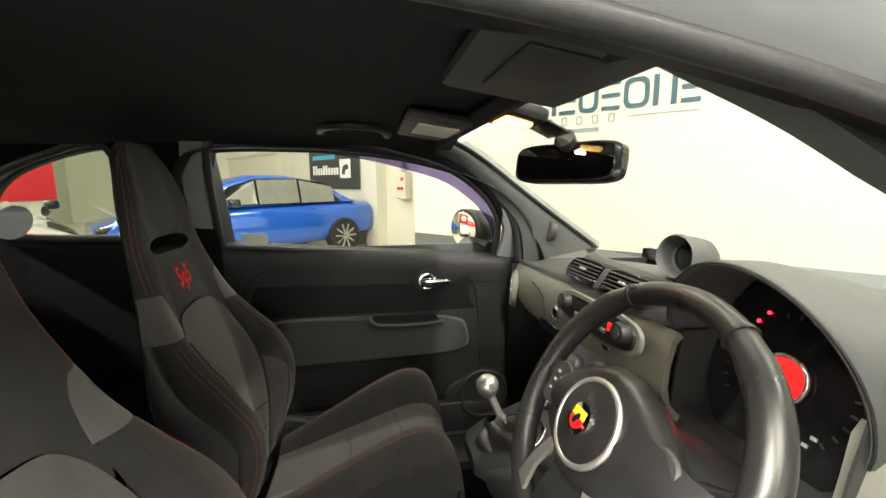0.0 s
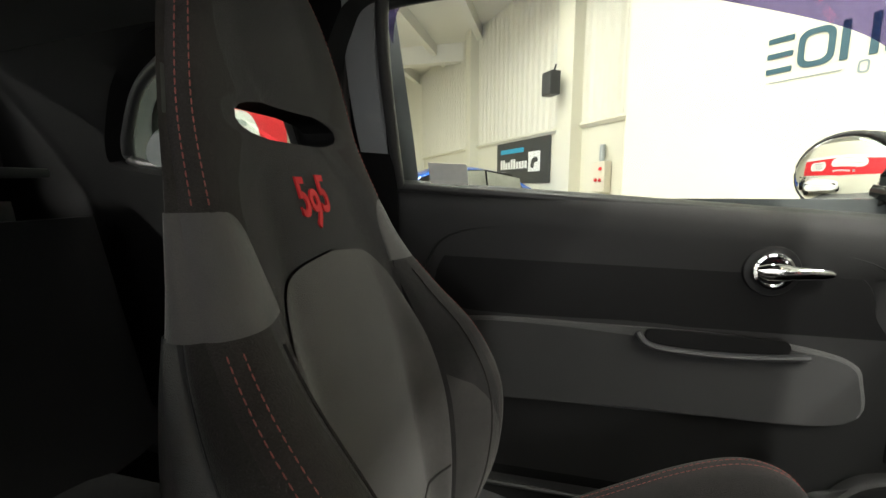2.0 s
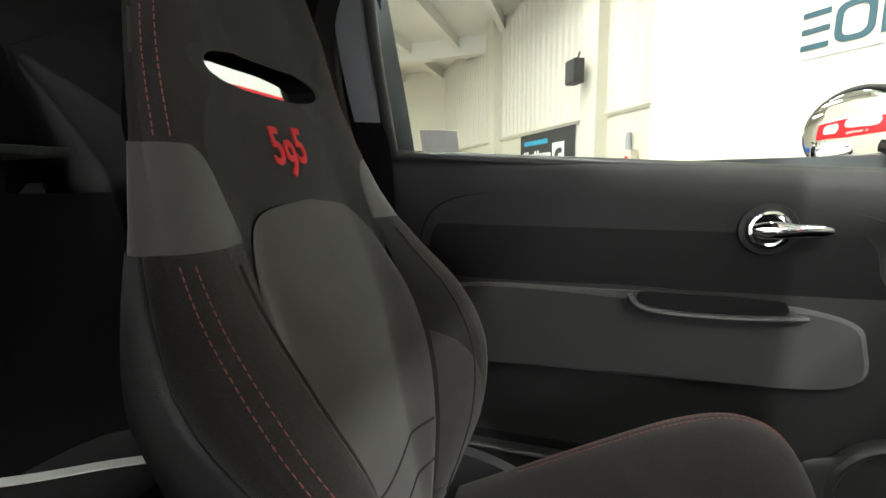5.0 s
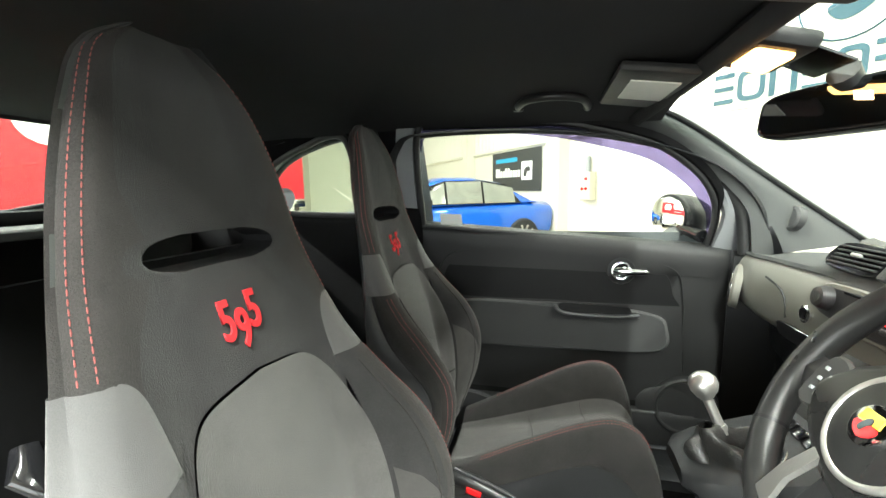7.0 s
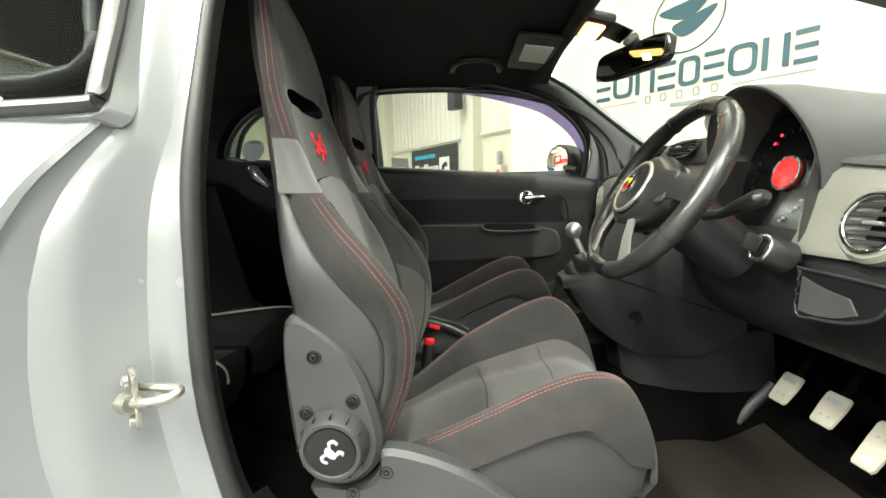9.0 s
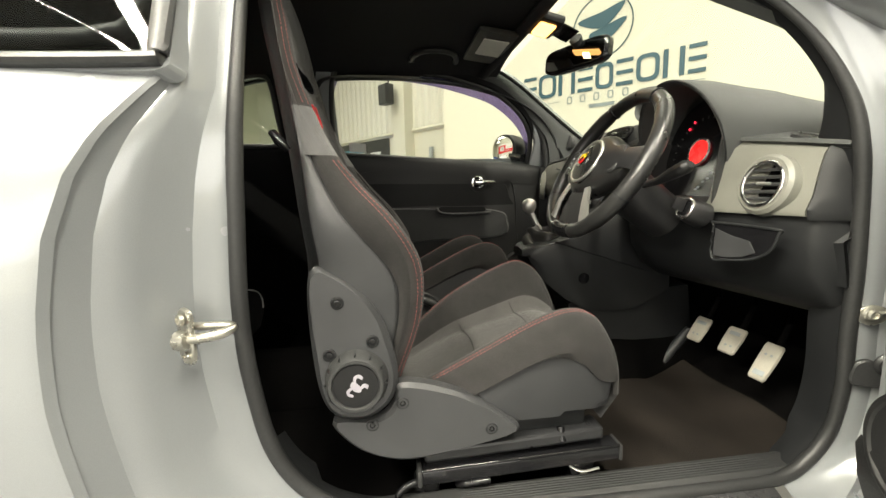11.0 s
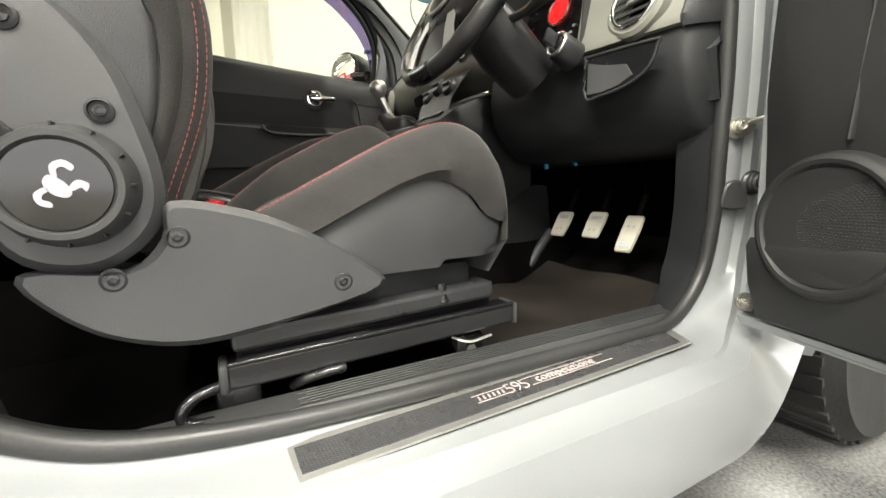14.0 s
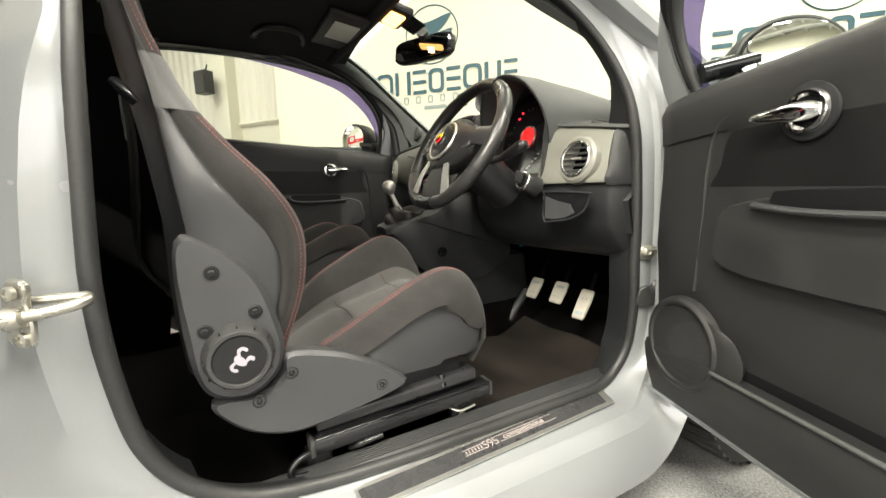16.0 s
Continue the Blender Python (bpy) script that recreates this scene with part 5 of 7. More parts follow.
    part("back_shell", head_grid(LR), trim_dark, t, "black seat back shell")
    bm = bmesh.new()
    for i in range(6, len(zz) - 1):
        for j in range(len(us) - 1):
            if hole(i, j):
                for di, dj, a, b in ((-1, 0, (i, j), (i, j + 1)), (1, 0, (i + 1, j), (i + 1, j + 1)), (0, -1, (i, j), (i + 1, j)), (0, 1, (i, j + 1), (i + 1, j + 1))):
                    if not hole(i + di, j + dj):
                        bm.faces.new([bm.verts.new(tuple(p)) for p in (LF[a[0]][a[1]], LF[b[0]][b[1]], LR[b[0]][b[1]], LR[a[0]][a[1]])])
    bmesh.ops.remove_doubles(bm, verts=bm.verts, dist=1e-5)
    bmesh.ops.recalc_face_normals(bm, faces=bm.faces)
    # lining painted near-black so that the slot's inside shade is in the colour
    part("slot_lining", bm, deep_black, t, "slot lining, recess shade painted black")
    for q in (-1, 1):
        lo = list(np.linspace(0.54, 0.997, 34))

        def edge(z, k, bulge):
            """A point on the seat's flank: k from the front edge (0) to the rear edge (1)."""
            return back_pt(q, z) * (1 - k) + back_pt(q, z, True) * k + np.array((0, q * bulge, 0))

        def kf_side(z):
            return lerp(z, (0.54, 0.70, 0.76, 0.80, 0.85, 0.90, 0.98), (0.12, 0.12, 0.14, 0.22, 0.38, 0.50, 0.55))
        part("bolster_edge", skin([[edge(z, kf_side(z) * j / 4, 0.006 * math.sin(math.pi * j / 4) ** 0.7) for j in range(5)] for z in lo]), fabric_brown, t, "charcoal bolster edge")
        part("side_panel", skin([[edge(z, kf_side(z), -0.003), edge(z, kf_side(z) + 0.02, 0.003), edge(z, kf_side(z) + 0.06, 0.006), edge(z, 0.5 + 0.5 * kf_side(z), 0.009), edge(z, 0.93, 0.006), edge(z, 1, 0)] for z in lo]), shell_grey, t, "smooth grey vinyl side panel")
        part("side_seam", tube([edge(z, kf_side(z), -0.001) for z in lo], 0.0022, 5), trim_dark, t)
        hi = list(np.linspace(0.995, 1.36, 24)) + [1.367, 1.373, 1.378, 1.382]
        part("head_gusset", skin([[edge(z, 0.8 * j / 5, 0.008 * math.sin(math.pi * 0.8 * j / 5) ** 0.8 * lerp(z, (1.33, 1.382), (1, 0.3))) for j in range(6)] for z in hi]), fabric_band, t, "brown-grey gusset with red stitching")
        part("head_side", skin([[edge(z, 0.8 + 0.2 * j / 3, 0.008 * math.sin(math.pi * (0.8 + 0.2 * j / 3)) ** 0.8 * lerp(z, (1.33, 1.382), (1, 0.3)) if j < 3 else 0.0) for j in range(4)] for z in hi]), dash_soft, t, "dark vinyl head flank")
        # light patch on the shoulder
        part("shoulder_patch", skin([[back_pt(q * u, 0.995 + (max(z_low(u) + 0.015, 0.995) - 0.995) * k) + np.array((0.002 * math.sin(math.pi * k) ** 0.5 if 0 < k < 1 else 0.0, q * 0.001 * (u > 0.97), 0)) for u in list(np.linspace(PANEL + 0.01, 0.80, 10))[:-1] + ROUND_U] + [edge(0.995 + 0.085 * k, j / 6, 0.0018 + 0.008 * math.sin(math.pi * j / 6) ** 0.8) for j in range(1, 7)] for k in np.linspace(0, 1, 9)]), fabric_wing, t, "pale grey suede shoulder patch")
        for lu, hu in ((0.948, 0.935), (0.984, 0.985)):
            part("stitching", stitches([back_pt(q * lu, z) + np.array((0.0006, q * 0.0006, 0)) for z in np.linspace(0.58, 0.993, 40)], 0.00065), thread_red, t, "fine red stitching")
            part("stitching", stitches([back_pt(q * hu, z) + np.array((0.0006, q * 0.0006, 0)) for z in np.linspace(1.085, 1.365, 32)], 0.00065), thread_red, t, "fine red stitching")
        part("bolster_seam", tube([back_pt(q * 0.76, z) + np.array((0.0008, 0, 0)) for z in np.linspace(0.56, 0.98, 26)], 0.0018, 5), fabric_brown, t)
    for zs_, lift in ((0.612, 0.05), (0.668, 0.07)):
        part("panel_seam", tube([back_pt(q_ * u, zs_ + lift * max(0, u) ** 1.6) + np.array((0.0052 * (1 - (u / PANEL) ** 2) ** 0.5, 0, 0)) for q_ in (-1, 1) for u in (np.linspace(-0.6, 0.0, 9) * -1 if q_ < 0 else np.linspace(0.0, 0.6, 9)[1:])], 0.0022, 6), fabric_brown, t, "dark slanting cross seam")
    # embroidered number
    for word, du, dz in (("5", -0.0205, 0.0), ("9", 0.0, -0.013), ("5", 0.0205, 0.003)):
        cu = bpy.data.curves.new("emblem_text", "FONT")
        cu.body, cu.size, cu.extrude, cu.align_x, cu.offset = word, 0.064, 0.0012, "CENTER", 0.0011
        txt = new("embroidered_digit", cu)
        bpy.context.view_layer.update()
        me = bpy.data.meshes.new_from_object(txt.evaluated_get(bpy.context.evaluated_depsgraph_get()))
        bpy.data.objects.remove(txt)
        for v in me.vertices:
            y, z = v.co.x * 0.62 + du, 1.068 + v.co.y * 0.92 + dz
            p = back_pt(y / lerp(z, ZB, HW), z)
            v.co = (p[0] + 0.0022 + v.co.z, y, z)
        me.materials.append(embroid_red)
        em = new("embroidered_digit", me)
        em.parent = t
        tagged(em, "red embroidered digit")

    # cushion
    XC = (-0.20, -0.10, 0.0, 0.10, 0.17, 0.22, 0.248, 0.266, 0.272)
    ZC = (0.50, 0.515, 0.535, 0.56, 0.578, 0.582, 0.572, 0.548, 0.52)
    BZ = (0.02, 0.05, 0.082, 0.108, 0.112, 0.098, 0.072, 0.04, 0.015)
    WC = (0.17, 0.192, 0.202, 0.208, 0.210, 0.208, 0.203, 0.196, 0.19)

    CP = crom([(a, b, c, d) for a, b, c, d in zip(XC, ZC, BZ, WC)], 6)
    XC, ZC, BZ, WC = (tuple(float(p[k]) for p in CP) for k in range(4))

    def cus(u, x):
        a = abs(u)
        z = lerp(x, XC, ZC) + lerp(x, XC, BZ) * sm((a - 0.36) / 0.38) - 0.05 * (1 - 0.7 * sm((x - 0.2) / 0.06)) * max(0, (a - 0.84) / 0.16) ** 2
        z -= 0.004 * math.exp(-((a - 0.5) / 0.03) ** 2) + 0.005 * math.exp(-((x - 0.0) / 0.012) ** 2) * (a < 0.5)
        z += cz + inner * sm((0.9 - u * s) / 1.2) * sm((x + 0.2) / 0.2) * (1 - 0.6 * sm((x - 0.16) / 0.1))
        return np.array((x + cx, u * lerp(x, XC, WC), z))
    X = list(np.linspace(-0.19, 0.245, 44)) + [0.252, 0.258, 0.263, 0.267, 0.27, 0.2715, 0.272]
    part("cushion_panel", skin([[cus(u, x) for u in np.linspace(-0.5, 0.5, 21)] for x in X]), fabric_mid, t, "dark grey woven cushion panel")
    XL = (-0.19, -0.06, -0.03, 0.04, 0.09, 0.143, 0.193, 0.224, 0.28)
    ZL = (0.50, 0.545, 0.545, 0.578, 0.600, 0.610, 0.590, 0.558, 0.540)
    LP = crom(list(zip(XL, ZL)), 6)
    XL, ZL = tuple(float(p[0]) for p in LP), tuple(float(p[1]) for p in LP)
    for q in (-1, 1):
        def low(x, q=q):
            return np.array((min(x, 0.262) + cx, q * (lerp(x, XC, WC) - 0.006), min(lerp(x, XL, ZL) + cz + inner * 0.8 * (q != s), cus(q, x)[2] - 0.006)))
        part("cushion_bolster", skin([[cus(q * u, x) for u in np.linspace(0.5, 1.0, 14)] + [cus(q, x) * 0.5 + low(x) * 0.5 + np.array((0, q * 0.006, 0)), low(x)] for x in X]), fabric_brown, t, "charcoal cushion bolster")
        part("cushion_side", skin([[low(x) + np.array((-0.004, -q * 0.004, 0.003)), low(x) * 0.5 + np.array((min(x, 0.225) + cx, q * 0.203, 0.49)) * 0.5 + np.array((0, q * 0.003, 0)), np.array((min(x, 0.215) + cx, q * 0.200, 0.488 + 0.01 * (x > 0.15)))] for x in X]), side_vinyl, t, "dark grey vinyl cushion side")
        for du in (0.78, 0.83):
            part("stitching", stitches([cus(q * du, x) + np.array((0, 0, 0.0007)) for x in np.linspace(-0.10, 0.25, 40)], 0.00065), thread_red, t, "red stitching")
    for xs_ in (-0.005, 0.13):
        part("panel_seam", tube([cus(u, xs_ + 0.015 * (1 - (u / 0.48) ** 2)) + np.array((0, 0, 0.0005)) for u in np.linspace(-0.48, 0.48, 13)], 0.0012, 6), fabric_brown, t, "dark cross seam")
    part("cushion_front", skin([[cus(u, 0.272), np.array((0.235 + cx, u * 0.19, 0.47))] for u in np.linspace(-1, 1, 15)]), fabric_dark, t)
    part("base_pan", box((0.40, 0.36, 0.045), (0.01, 0, 0.468), 0.012), trim_dark, t)
    # plastic side covers on the door side
    yb = s * 0.192

    def cover(pts, depth, bev):
        f = axes((0, yb, 0), (-s, 0, 0), (0, 0, 1))
        return slab([(-s * x, z) for x, z in pts], f, depth, bev)
    part("upper_side_cover", cover(crom([(-0.31, 0.80), (-0.25, 0.785), (-0.195, 0.72), (-0.168, 0.62), (-0.18, 0.56), (-0.23, 0.527), (-0.29, 0.548), (-0.312, 0.64)], 5, True), 0.028, 0.010), shell_grey, t, "grey plastic recliner cover")
    part("lower_side_cover", cover(crom([(-0.285, 0.53), (-0.265, 0.492), (-0.22, 0.458), (-0.15, 0.44), (-0.05, 0.452), (0.055, 0.478), (0.03, 0.51), (-0.02, 0.545), (-0.09, 0.578), (-0.165, 0.592), (-0.175, 0.555), (-0.21, 0.525)], 4, True), 0.03, 0.008), shell_grey, t, "grey plastic sill-side seat cover")
    kf = axes((-0.239, yb + s * 0.024, 0.608), (-s, 0, 0), (0, 0, 1))
    part("knob_recess", lathe([(0.060, 0.0), (0.060, 0.0035), (0.0, 0.0035)], kf, 40), gloss_black, t, "black recess round the knob")
    kn = part("recliner_knob", lathe([(0.055, 0.0035), (0.0545, 0.010), (0.052, 0.016), (0.049, 0.030), (0.046, 0.034), (0.041, 0.034), (0.0385, 0.030), (0.0, 0.030)], kf, 48), trim_grey, t, "dark grey satin recliner knob")
    part("knob_disc", lathe([(0.038, 0.0302), (0.0375, 0.0325), (0.0, 0.0335)], kf, 40), gloss_black, kn, "gloss black knob disc")
    for nm, pts in (("emblem_body", [(-0.004, 0.012), (0.006, 0.010), (0.010, -0.002), (0.005, -0.014), (-0.003, -0.014), (-0.007, -0.002)]), ("emblem_tail", [(-0.005, 0.010), (-0.013, 0.018), (-0.024, 0.014), (-0.026, 0.003), (-0.020, 0.001), (-0.019, 0.009), (-0.013, 0.011), (-0.007, 0.005)]),
                    ("emblem_claw", [(0.008, 0.006), (0.020, 0.008), (0.026, -0.002), (0.021, -0.012), (0.017, -0.008), (0.020, -0.001), (0.015, 0.002), (0.009, 0.001)]), ("emblem_claw", [(-0.006, -0.008), (-0.016, -0.008), (-0.020, -0.018), (-0.012, -0.022), (-0.012, -0.016), (-0.004, -0.013)])):
        part(nm, slab(crom([(s * (x * 0.56 + z * 0.56), (z * 0.56 - x * 0.56)) for x, z in pts], 3, True), kf @ pose(0, 0, 0.0333), 0.0008, 0.0003), print_lilac, kn, "pale lilac printed emblem shape", smooth=False)
    for k in range(12):
        a = 2 * math.pi * k / 12
        part("knob_notch", box((0.006, 0.0022, 0.012), kf @ Vector((0.0505 * math.cos(a), 0.0505 * math.sin(a), 0.022)), 0.0005, rot=(kf.to_3x3() @ Matrix.Rotation(a, 3, "Z")).to_4x4()), trim_dark, kn)
    for bx, bz in ((-0.265, 0.747), (-0.209, 0.675), (-0.283, 0.655), (-0.161, 0.556), (0.002, 0.490), (-0.216, 0.519)):
        f = axes((bx, yb + s * 0.027, bz), (-s, 0, 0), (0, 0, 1))
        b = part("screw", lathe([(0.0115, 0.0), (0.0115, 0.003), (0.009, 0.004), (0.0085, 0.001), (0.0, 0.0012)], f, 16), trim_dark, t, "black socket screw")
        part("screw_head", lathe([(0.0055, 0.0), (0.0055, 0.004), (0.003, 0.0045), (0.0028, 0.002), (0.0, 0.002)], f, 8), black_metal, b)
    # runners
    for q in (-1, 1):
        part("upper_rail", box((0.36, 0.05, 0.026), (0.056, q * 0.178, 0.438), 0.006, rot=Matrix.Rotation(radians(-2.2), 4, "Y")), rail_steel, t, "satin black steel seat runner", smooth=False)
        part("lower_rail", box((0.40, 0.040, 0.030), (0.068, q * 0.190, 0.398), 0.0035, rot=Matrix.Rotation(radians(-1.6), 4, "Y")), gloss_black, t, "gloss black steel lower runner", smooth=False)
        part("rail_web", box((0.36, 0.02, 0.03), (0.06, q * 0.175, 0.42), 0.003), gloss_black, t)
        part("rail_edge", tube([(-0.130, q * 0.2085, 0.4085), (0.266, q * 0.2085, 0.4190)], 0.003, 10), black_metal, t, "rounded upper edge of the lower runner")
        part("end_cap", box((0.006, 0.043, 0.034), (0.270, q * 0.191, 0.4035), 0.003), trim_grey, t, "grey rail end cap")
        part("end_cap", box((0.010, 0.044, 0.034), (-0.134, q * 0.191, 0.3925), 0.004), trim_grey, t, "grey rail end cap")
        part("slide_handle", tube(crom([(0.165, q * 0.195, 0.380), (0.185, q * 0.212, 0.374), (0.222, q * 0.213, 0.378)], 4), 0.003, 10, squash=0.6), alu, t, "bare metal slide lever")
        part("foot_strap", tube(crom([(-0.06, q * 0.19, 0.36), (-0.045, q * 0.21, 0.374), (-0.01, q * 0.212, 0.378), (0.0, q * 0.212, 0.378)], 4), 0.006, 10), black_metal, t)
        part("rail_hook", tube(crom([(-0.130, q * 0.200, 0.384), (-0.160, q * 0.208, 0.381), (-0.176, q * 0.212, 0.368), (-0.172, q * 0.214, 0.354), (-0.145, q * 0.214, 0.350)], 5), 0.0065, 10), black_metal, t, "black bent rail hook")
        for fx in (-0.12, 0.20):
            part("rail_foot", box((0.05, 0.04, 0.075), (fx, q * 0.172, 0.34), 0.008), black_metal, t)
            if fx > 0:
                part("foot_bolt", lathe([(0.009, 0), (0.009, 0.010), (0.005, 0.012)], axes((fx, q * 0.193, 0.352), (q, 0, 0), (0, 0, 1)), 6), steel, t, "zinc bolt")
    part("tilt_strap", tube([(0.15, s * 0.19, 0.46), (0.15, s * 0.20, 0.435)], 0.008, 6), black_metal, t)
    part("belt_guide", tube([(-0.336, s * 0.176, 1.005), (-0.348, s * 0.180, 1.02), (-0.360, s * 0.172, 1.036)], [0.009, 0.013, 0.009], 10, squash=0.7), gloss_black, t, "black seat belt guide")
    return t


seat(-0.348, 0.0, -1, "charcoal and grey fabric driver's bucket seat with red stitching")
seat(0.290, -0.058, 1, "charcoal and grey fabric passenger bucket seat with red stitching", 0.038, 0.045, 0.012)


# ---- rear bench ----
bench = thing("rear_bench", "black fabric rear bench seat with pale piping", "car seat")
for q in (-1, 1):
    yc = q * 0.225
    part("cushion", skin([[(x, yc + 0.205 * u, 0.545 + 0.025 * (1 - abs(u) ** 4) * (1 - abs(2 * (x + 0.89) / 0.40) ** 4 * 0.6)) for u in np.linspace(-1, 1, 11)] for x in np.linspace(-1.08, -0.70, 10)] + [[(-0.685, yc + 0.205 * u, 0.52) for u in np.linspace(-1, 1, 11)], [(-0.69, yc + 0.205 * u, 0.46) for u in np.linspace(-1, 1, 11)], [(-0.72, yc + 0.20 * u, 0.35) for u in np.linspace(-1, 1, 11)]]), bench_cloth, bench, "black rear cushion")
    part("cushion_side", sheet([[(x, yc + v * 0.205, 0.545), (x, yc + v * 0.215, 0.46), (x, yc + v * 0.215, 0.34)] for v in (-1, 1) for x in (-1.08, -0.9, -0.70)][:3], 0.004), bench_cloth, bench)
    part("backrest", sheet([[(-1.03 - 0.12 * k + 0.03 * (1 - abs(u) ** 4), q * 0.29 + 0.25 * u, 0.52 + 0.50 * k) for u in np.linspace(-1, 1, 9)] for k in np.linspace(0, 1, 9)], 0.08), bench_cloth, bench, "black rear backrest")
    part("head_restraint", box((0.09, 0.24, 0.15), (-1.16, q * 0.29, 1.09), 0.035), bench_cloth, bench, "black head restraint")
    part("belt_buckle", box((0.05, 0.03, 0.045), (-0.945, q * 0.032 + 0.03, 0.575), 0.008, rot=Matrix.Rotation(radians(30), 4, "Y")), black_plastic, bench, "black belt buckle")
    part("buckle_release", box((0.042, 0.028, 0.016), (-0.93, q * 0.032 + 0.03, 0.598), 0.004, rot=Matrix.Rotation(radians(30), 4, "Y")), red_enamel, bench, "red buckle release")
part("parcel_shelf", box((0.28, 1.1, 0.02), (-1.30, 0, 1.13), 0.006), dash_soft, bench)


def piping(path, up, width=0.022, thick=0.003):
    """A flat sewn-on strip along a path; up: the side it faces."""
    P = crom(path, 6)
    rows = []
    for k, p in enumerate(P):
        d = np.array(P[min(k + 1, len(P) - 1)]) - np.array(P[max(k - 1, 0)])
        w = np.cross(up(k / (len(P) - 1)), d / np.linalg.norm(d))
        rows.append([np.array(p) - w * width / 2, np.array(p) + w * width / 2])
    part("piping", sheet(rows, thick), paper, bench, "pale grey piping strip")


flat_up = lambda k: np.array((0.55 * max(0, k - 0.75) * 4, 0, 1 - max(0, k - 0.75) * 4))
piping([(-0.97, 0.190, 0.585), (-0.88, 0.245, 0.582), (-0.78, 0.320, 0.578), (-0.705, 0.372, 0.566), (-0.680, 0.386, 0.535), (-0.676, 0.388, 0.49)], flat_up)
piping([(-0.95, -0.262, 0.570), (-0.88, -0.226, 0.574), (-0.80, -0.190, 0.572), (-0.715, -0.146, 0.566), (-0.680, -0.128, 0.535), (-0.676, -0.124, 0.49)], flat_up)
piping([(-0.962, 0.078, 0.985), (-0.957, 0.125, 0.87), (-0.952, 0.175, 0.74), (-0.95, 0.222, 0.615)], lambda k: np.array((1.0, 0, 0.1)), 0.030)


# ---- dashboard ----
dash = thing("dashboard", "dark soft-top dashboard with greenish matt grey fascia", "dashboard")


def dash_z(y):
    """Height of the fascia's upper edge and of the pad's crown behind it."""
    k = y / 0.63
    return (1.045 - 0.022 * k * k, 1.092 - 0.065 * k * k) if y > 0 else (1.045 - 0.055 * k * k, 1.092 - 0.10 * k * k)


def dash_x(y):
    return lerp(y, (-0.63, -0.5, -0.38, -0.14, 0.08, 0.3, 0.5, 0.63), (0.628, 0.607, 0.590, 0.556, 0.540, 0.540, 0.545, 0.565))


def pad_row(y):
    e, (zt, zc), bk = dash_x(y), dash_z(y), 0.93 - 0.10 * (y / 0.63) ** 2
    lo = 0.70 if -0.405 < y < -0.125 else 0.0
    return [(max(px, lo), py, pz) for px, py, pz in _pad(y, e, zt, zc, bk)]


def _pad(y, e, zt, zc, bk):
    return [(bk, y, zc - 0.03), ((bk * 2 + e) / 3, y, zc - 0.004), (e + 0.09, y, zc), (e + 0.05, y, zc - 0.008), (e + 0.02, y, (zc + zt) / 2), (e + 0.004, y, zt + 0.012), (e, y, zt + 0.004)]


def fascia_row(y):
    e, (zt, zc) = dash_x(y), dash_z(y)
    if y > -0.2:
        return [(e + 0.006, y, zt + 0.002), (e - 0.008, y, zt - 0.012), (e - 0.018, y, 0.985), (e - 0.02, y, 0.945), (e - 0.012, y, 0.91), (e + 0.008, y, 0.885), (e + 0.04, y, 0.874)]
    return [(e + 0.012, y, zt + 0.002), (e, y, zt - 0.014), (e - 0.008, y, 0.95), (e - 0.016, y, 0.905), (e - 0.028, y, 0.878), (e - 0.026, y, 0.868), (e + 0.01, y, 0.864)]


part("top_pad", sheet([pad_row(y) for y in np.linspace(-0.63, 0.635, 45)], 0.012), dash_soft, dash, "soft dark dash top")
part("fascia", sheet([fascia_row(y) for y in np.linspace(-0.145, 0.615, 40)], 0.012), dash_fascia, dash, "greenish matt grey fascia panel")
part("driver_fascia", sheet([fascia_row(y) for y in np.linspace(-0.592, -0.382, 16)], 0.012), dash_fascia, dash, "matt grey driver's vent panel")
part("end_panel", sheet([[(px + 0.003 + 25 * max(0, -0.590 - y) ** 2, py, pz) for px, py, pz in fascia_row(y)] + [(dash_x(y) + 0.01, y, 0.82), (dash_x(y) + 0.03, y, 0.74)] for y in (-0.594, -0.602, -0.61, -0.618, -0.626, -0.634)], 0.008), trim_dark, dash, "dark dash end panel")
part("passenger_end", sheet([[(x, 0.617 + 0.02 * (x - 0.54), z) for z in (1.02, 0.98, 0.93, 0.885)] for x in (0.535, 0.57, 0.64)], 0.008), trim_dark, dash)
# dark well between the two fascia panels, round the column
part("column_well", sheet([[(0.66, y, 0.905), (0.60, y, 0.90), (0.575, y, 0.89), (0.567, y, 0.85)] for y in np.linspace(-0.395, -0.125, 14)], 0.01), trim_grey, dash, "dark column surround")
part("lower_dash", sheet([[(dash_x(y) - 0.012 + o, y, 0.872), (dash_x(y) - 0.02 + o, y, 0.82), (dash_x(y) - 0.01 + o, y, 0.76), (dash_x(y) + 0.03 + o, y, 0.70), (dash_x(y) + 0.08 + o, y, 0.665), (0.84, y, 0.655)] for y, o in [(y, 0.10 * sm((y + 0.12) / 0.05) + 25 * max(0, -0.590 - y) ** 2) for y in [-0.635, -0.628, -0.621, -0.614, -0.607, -0.60, -0.592] + list(np.linspace(-0.58, 0.625, 32))]], 0.012), trim_dark, dash, "black lower dash")
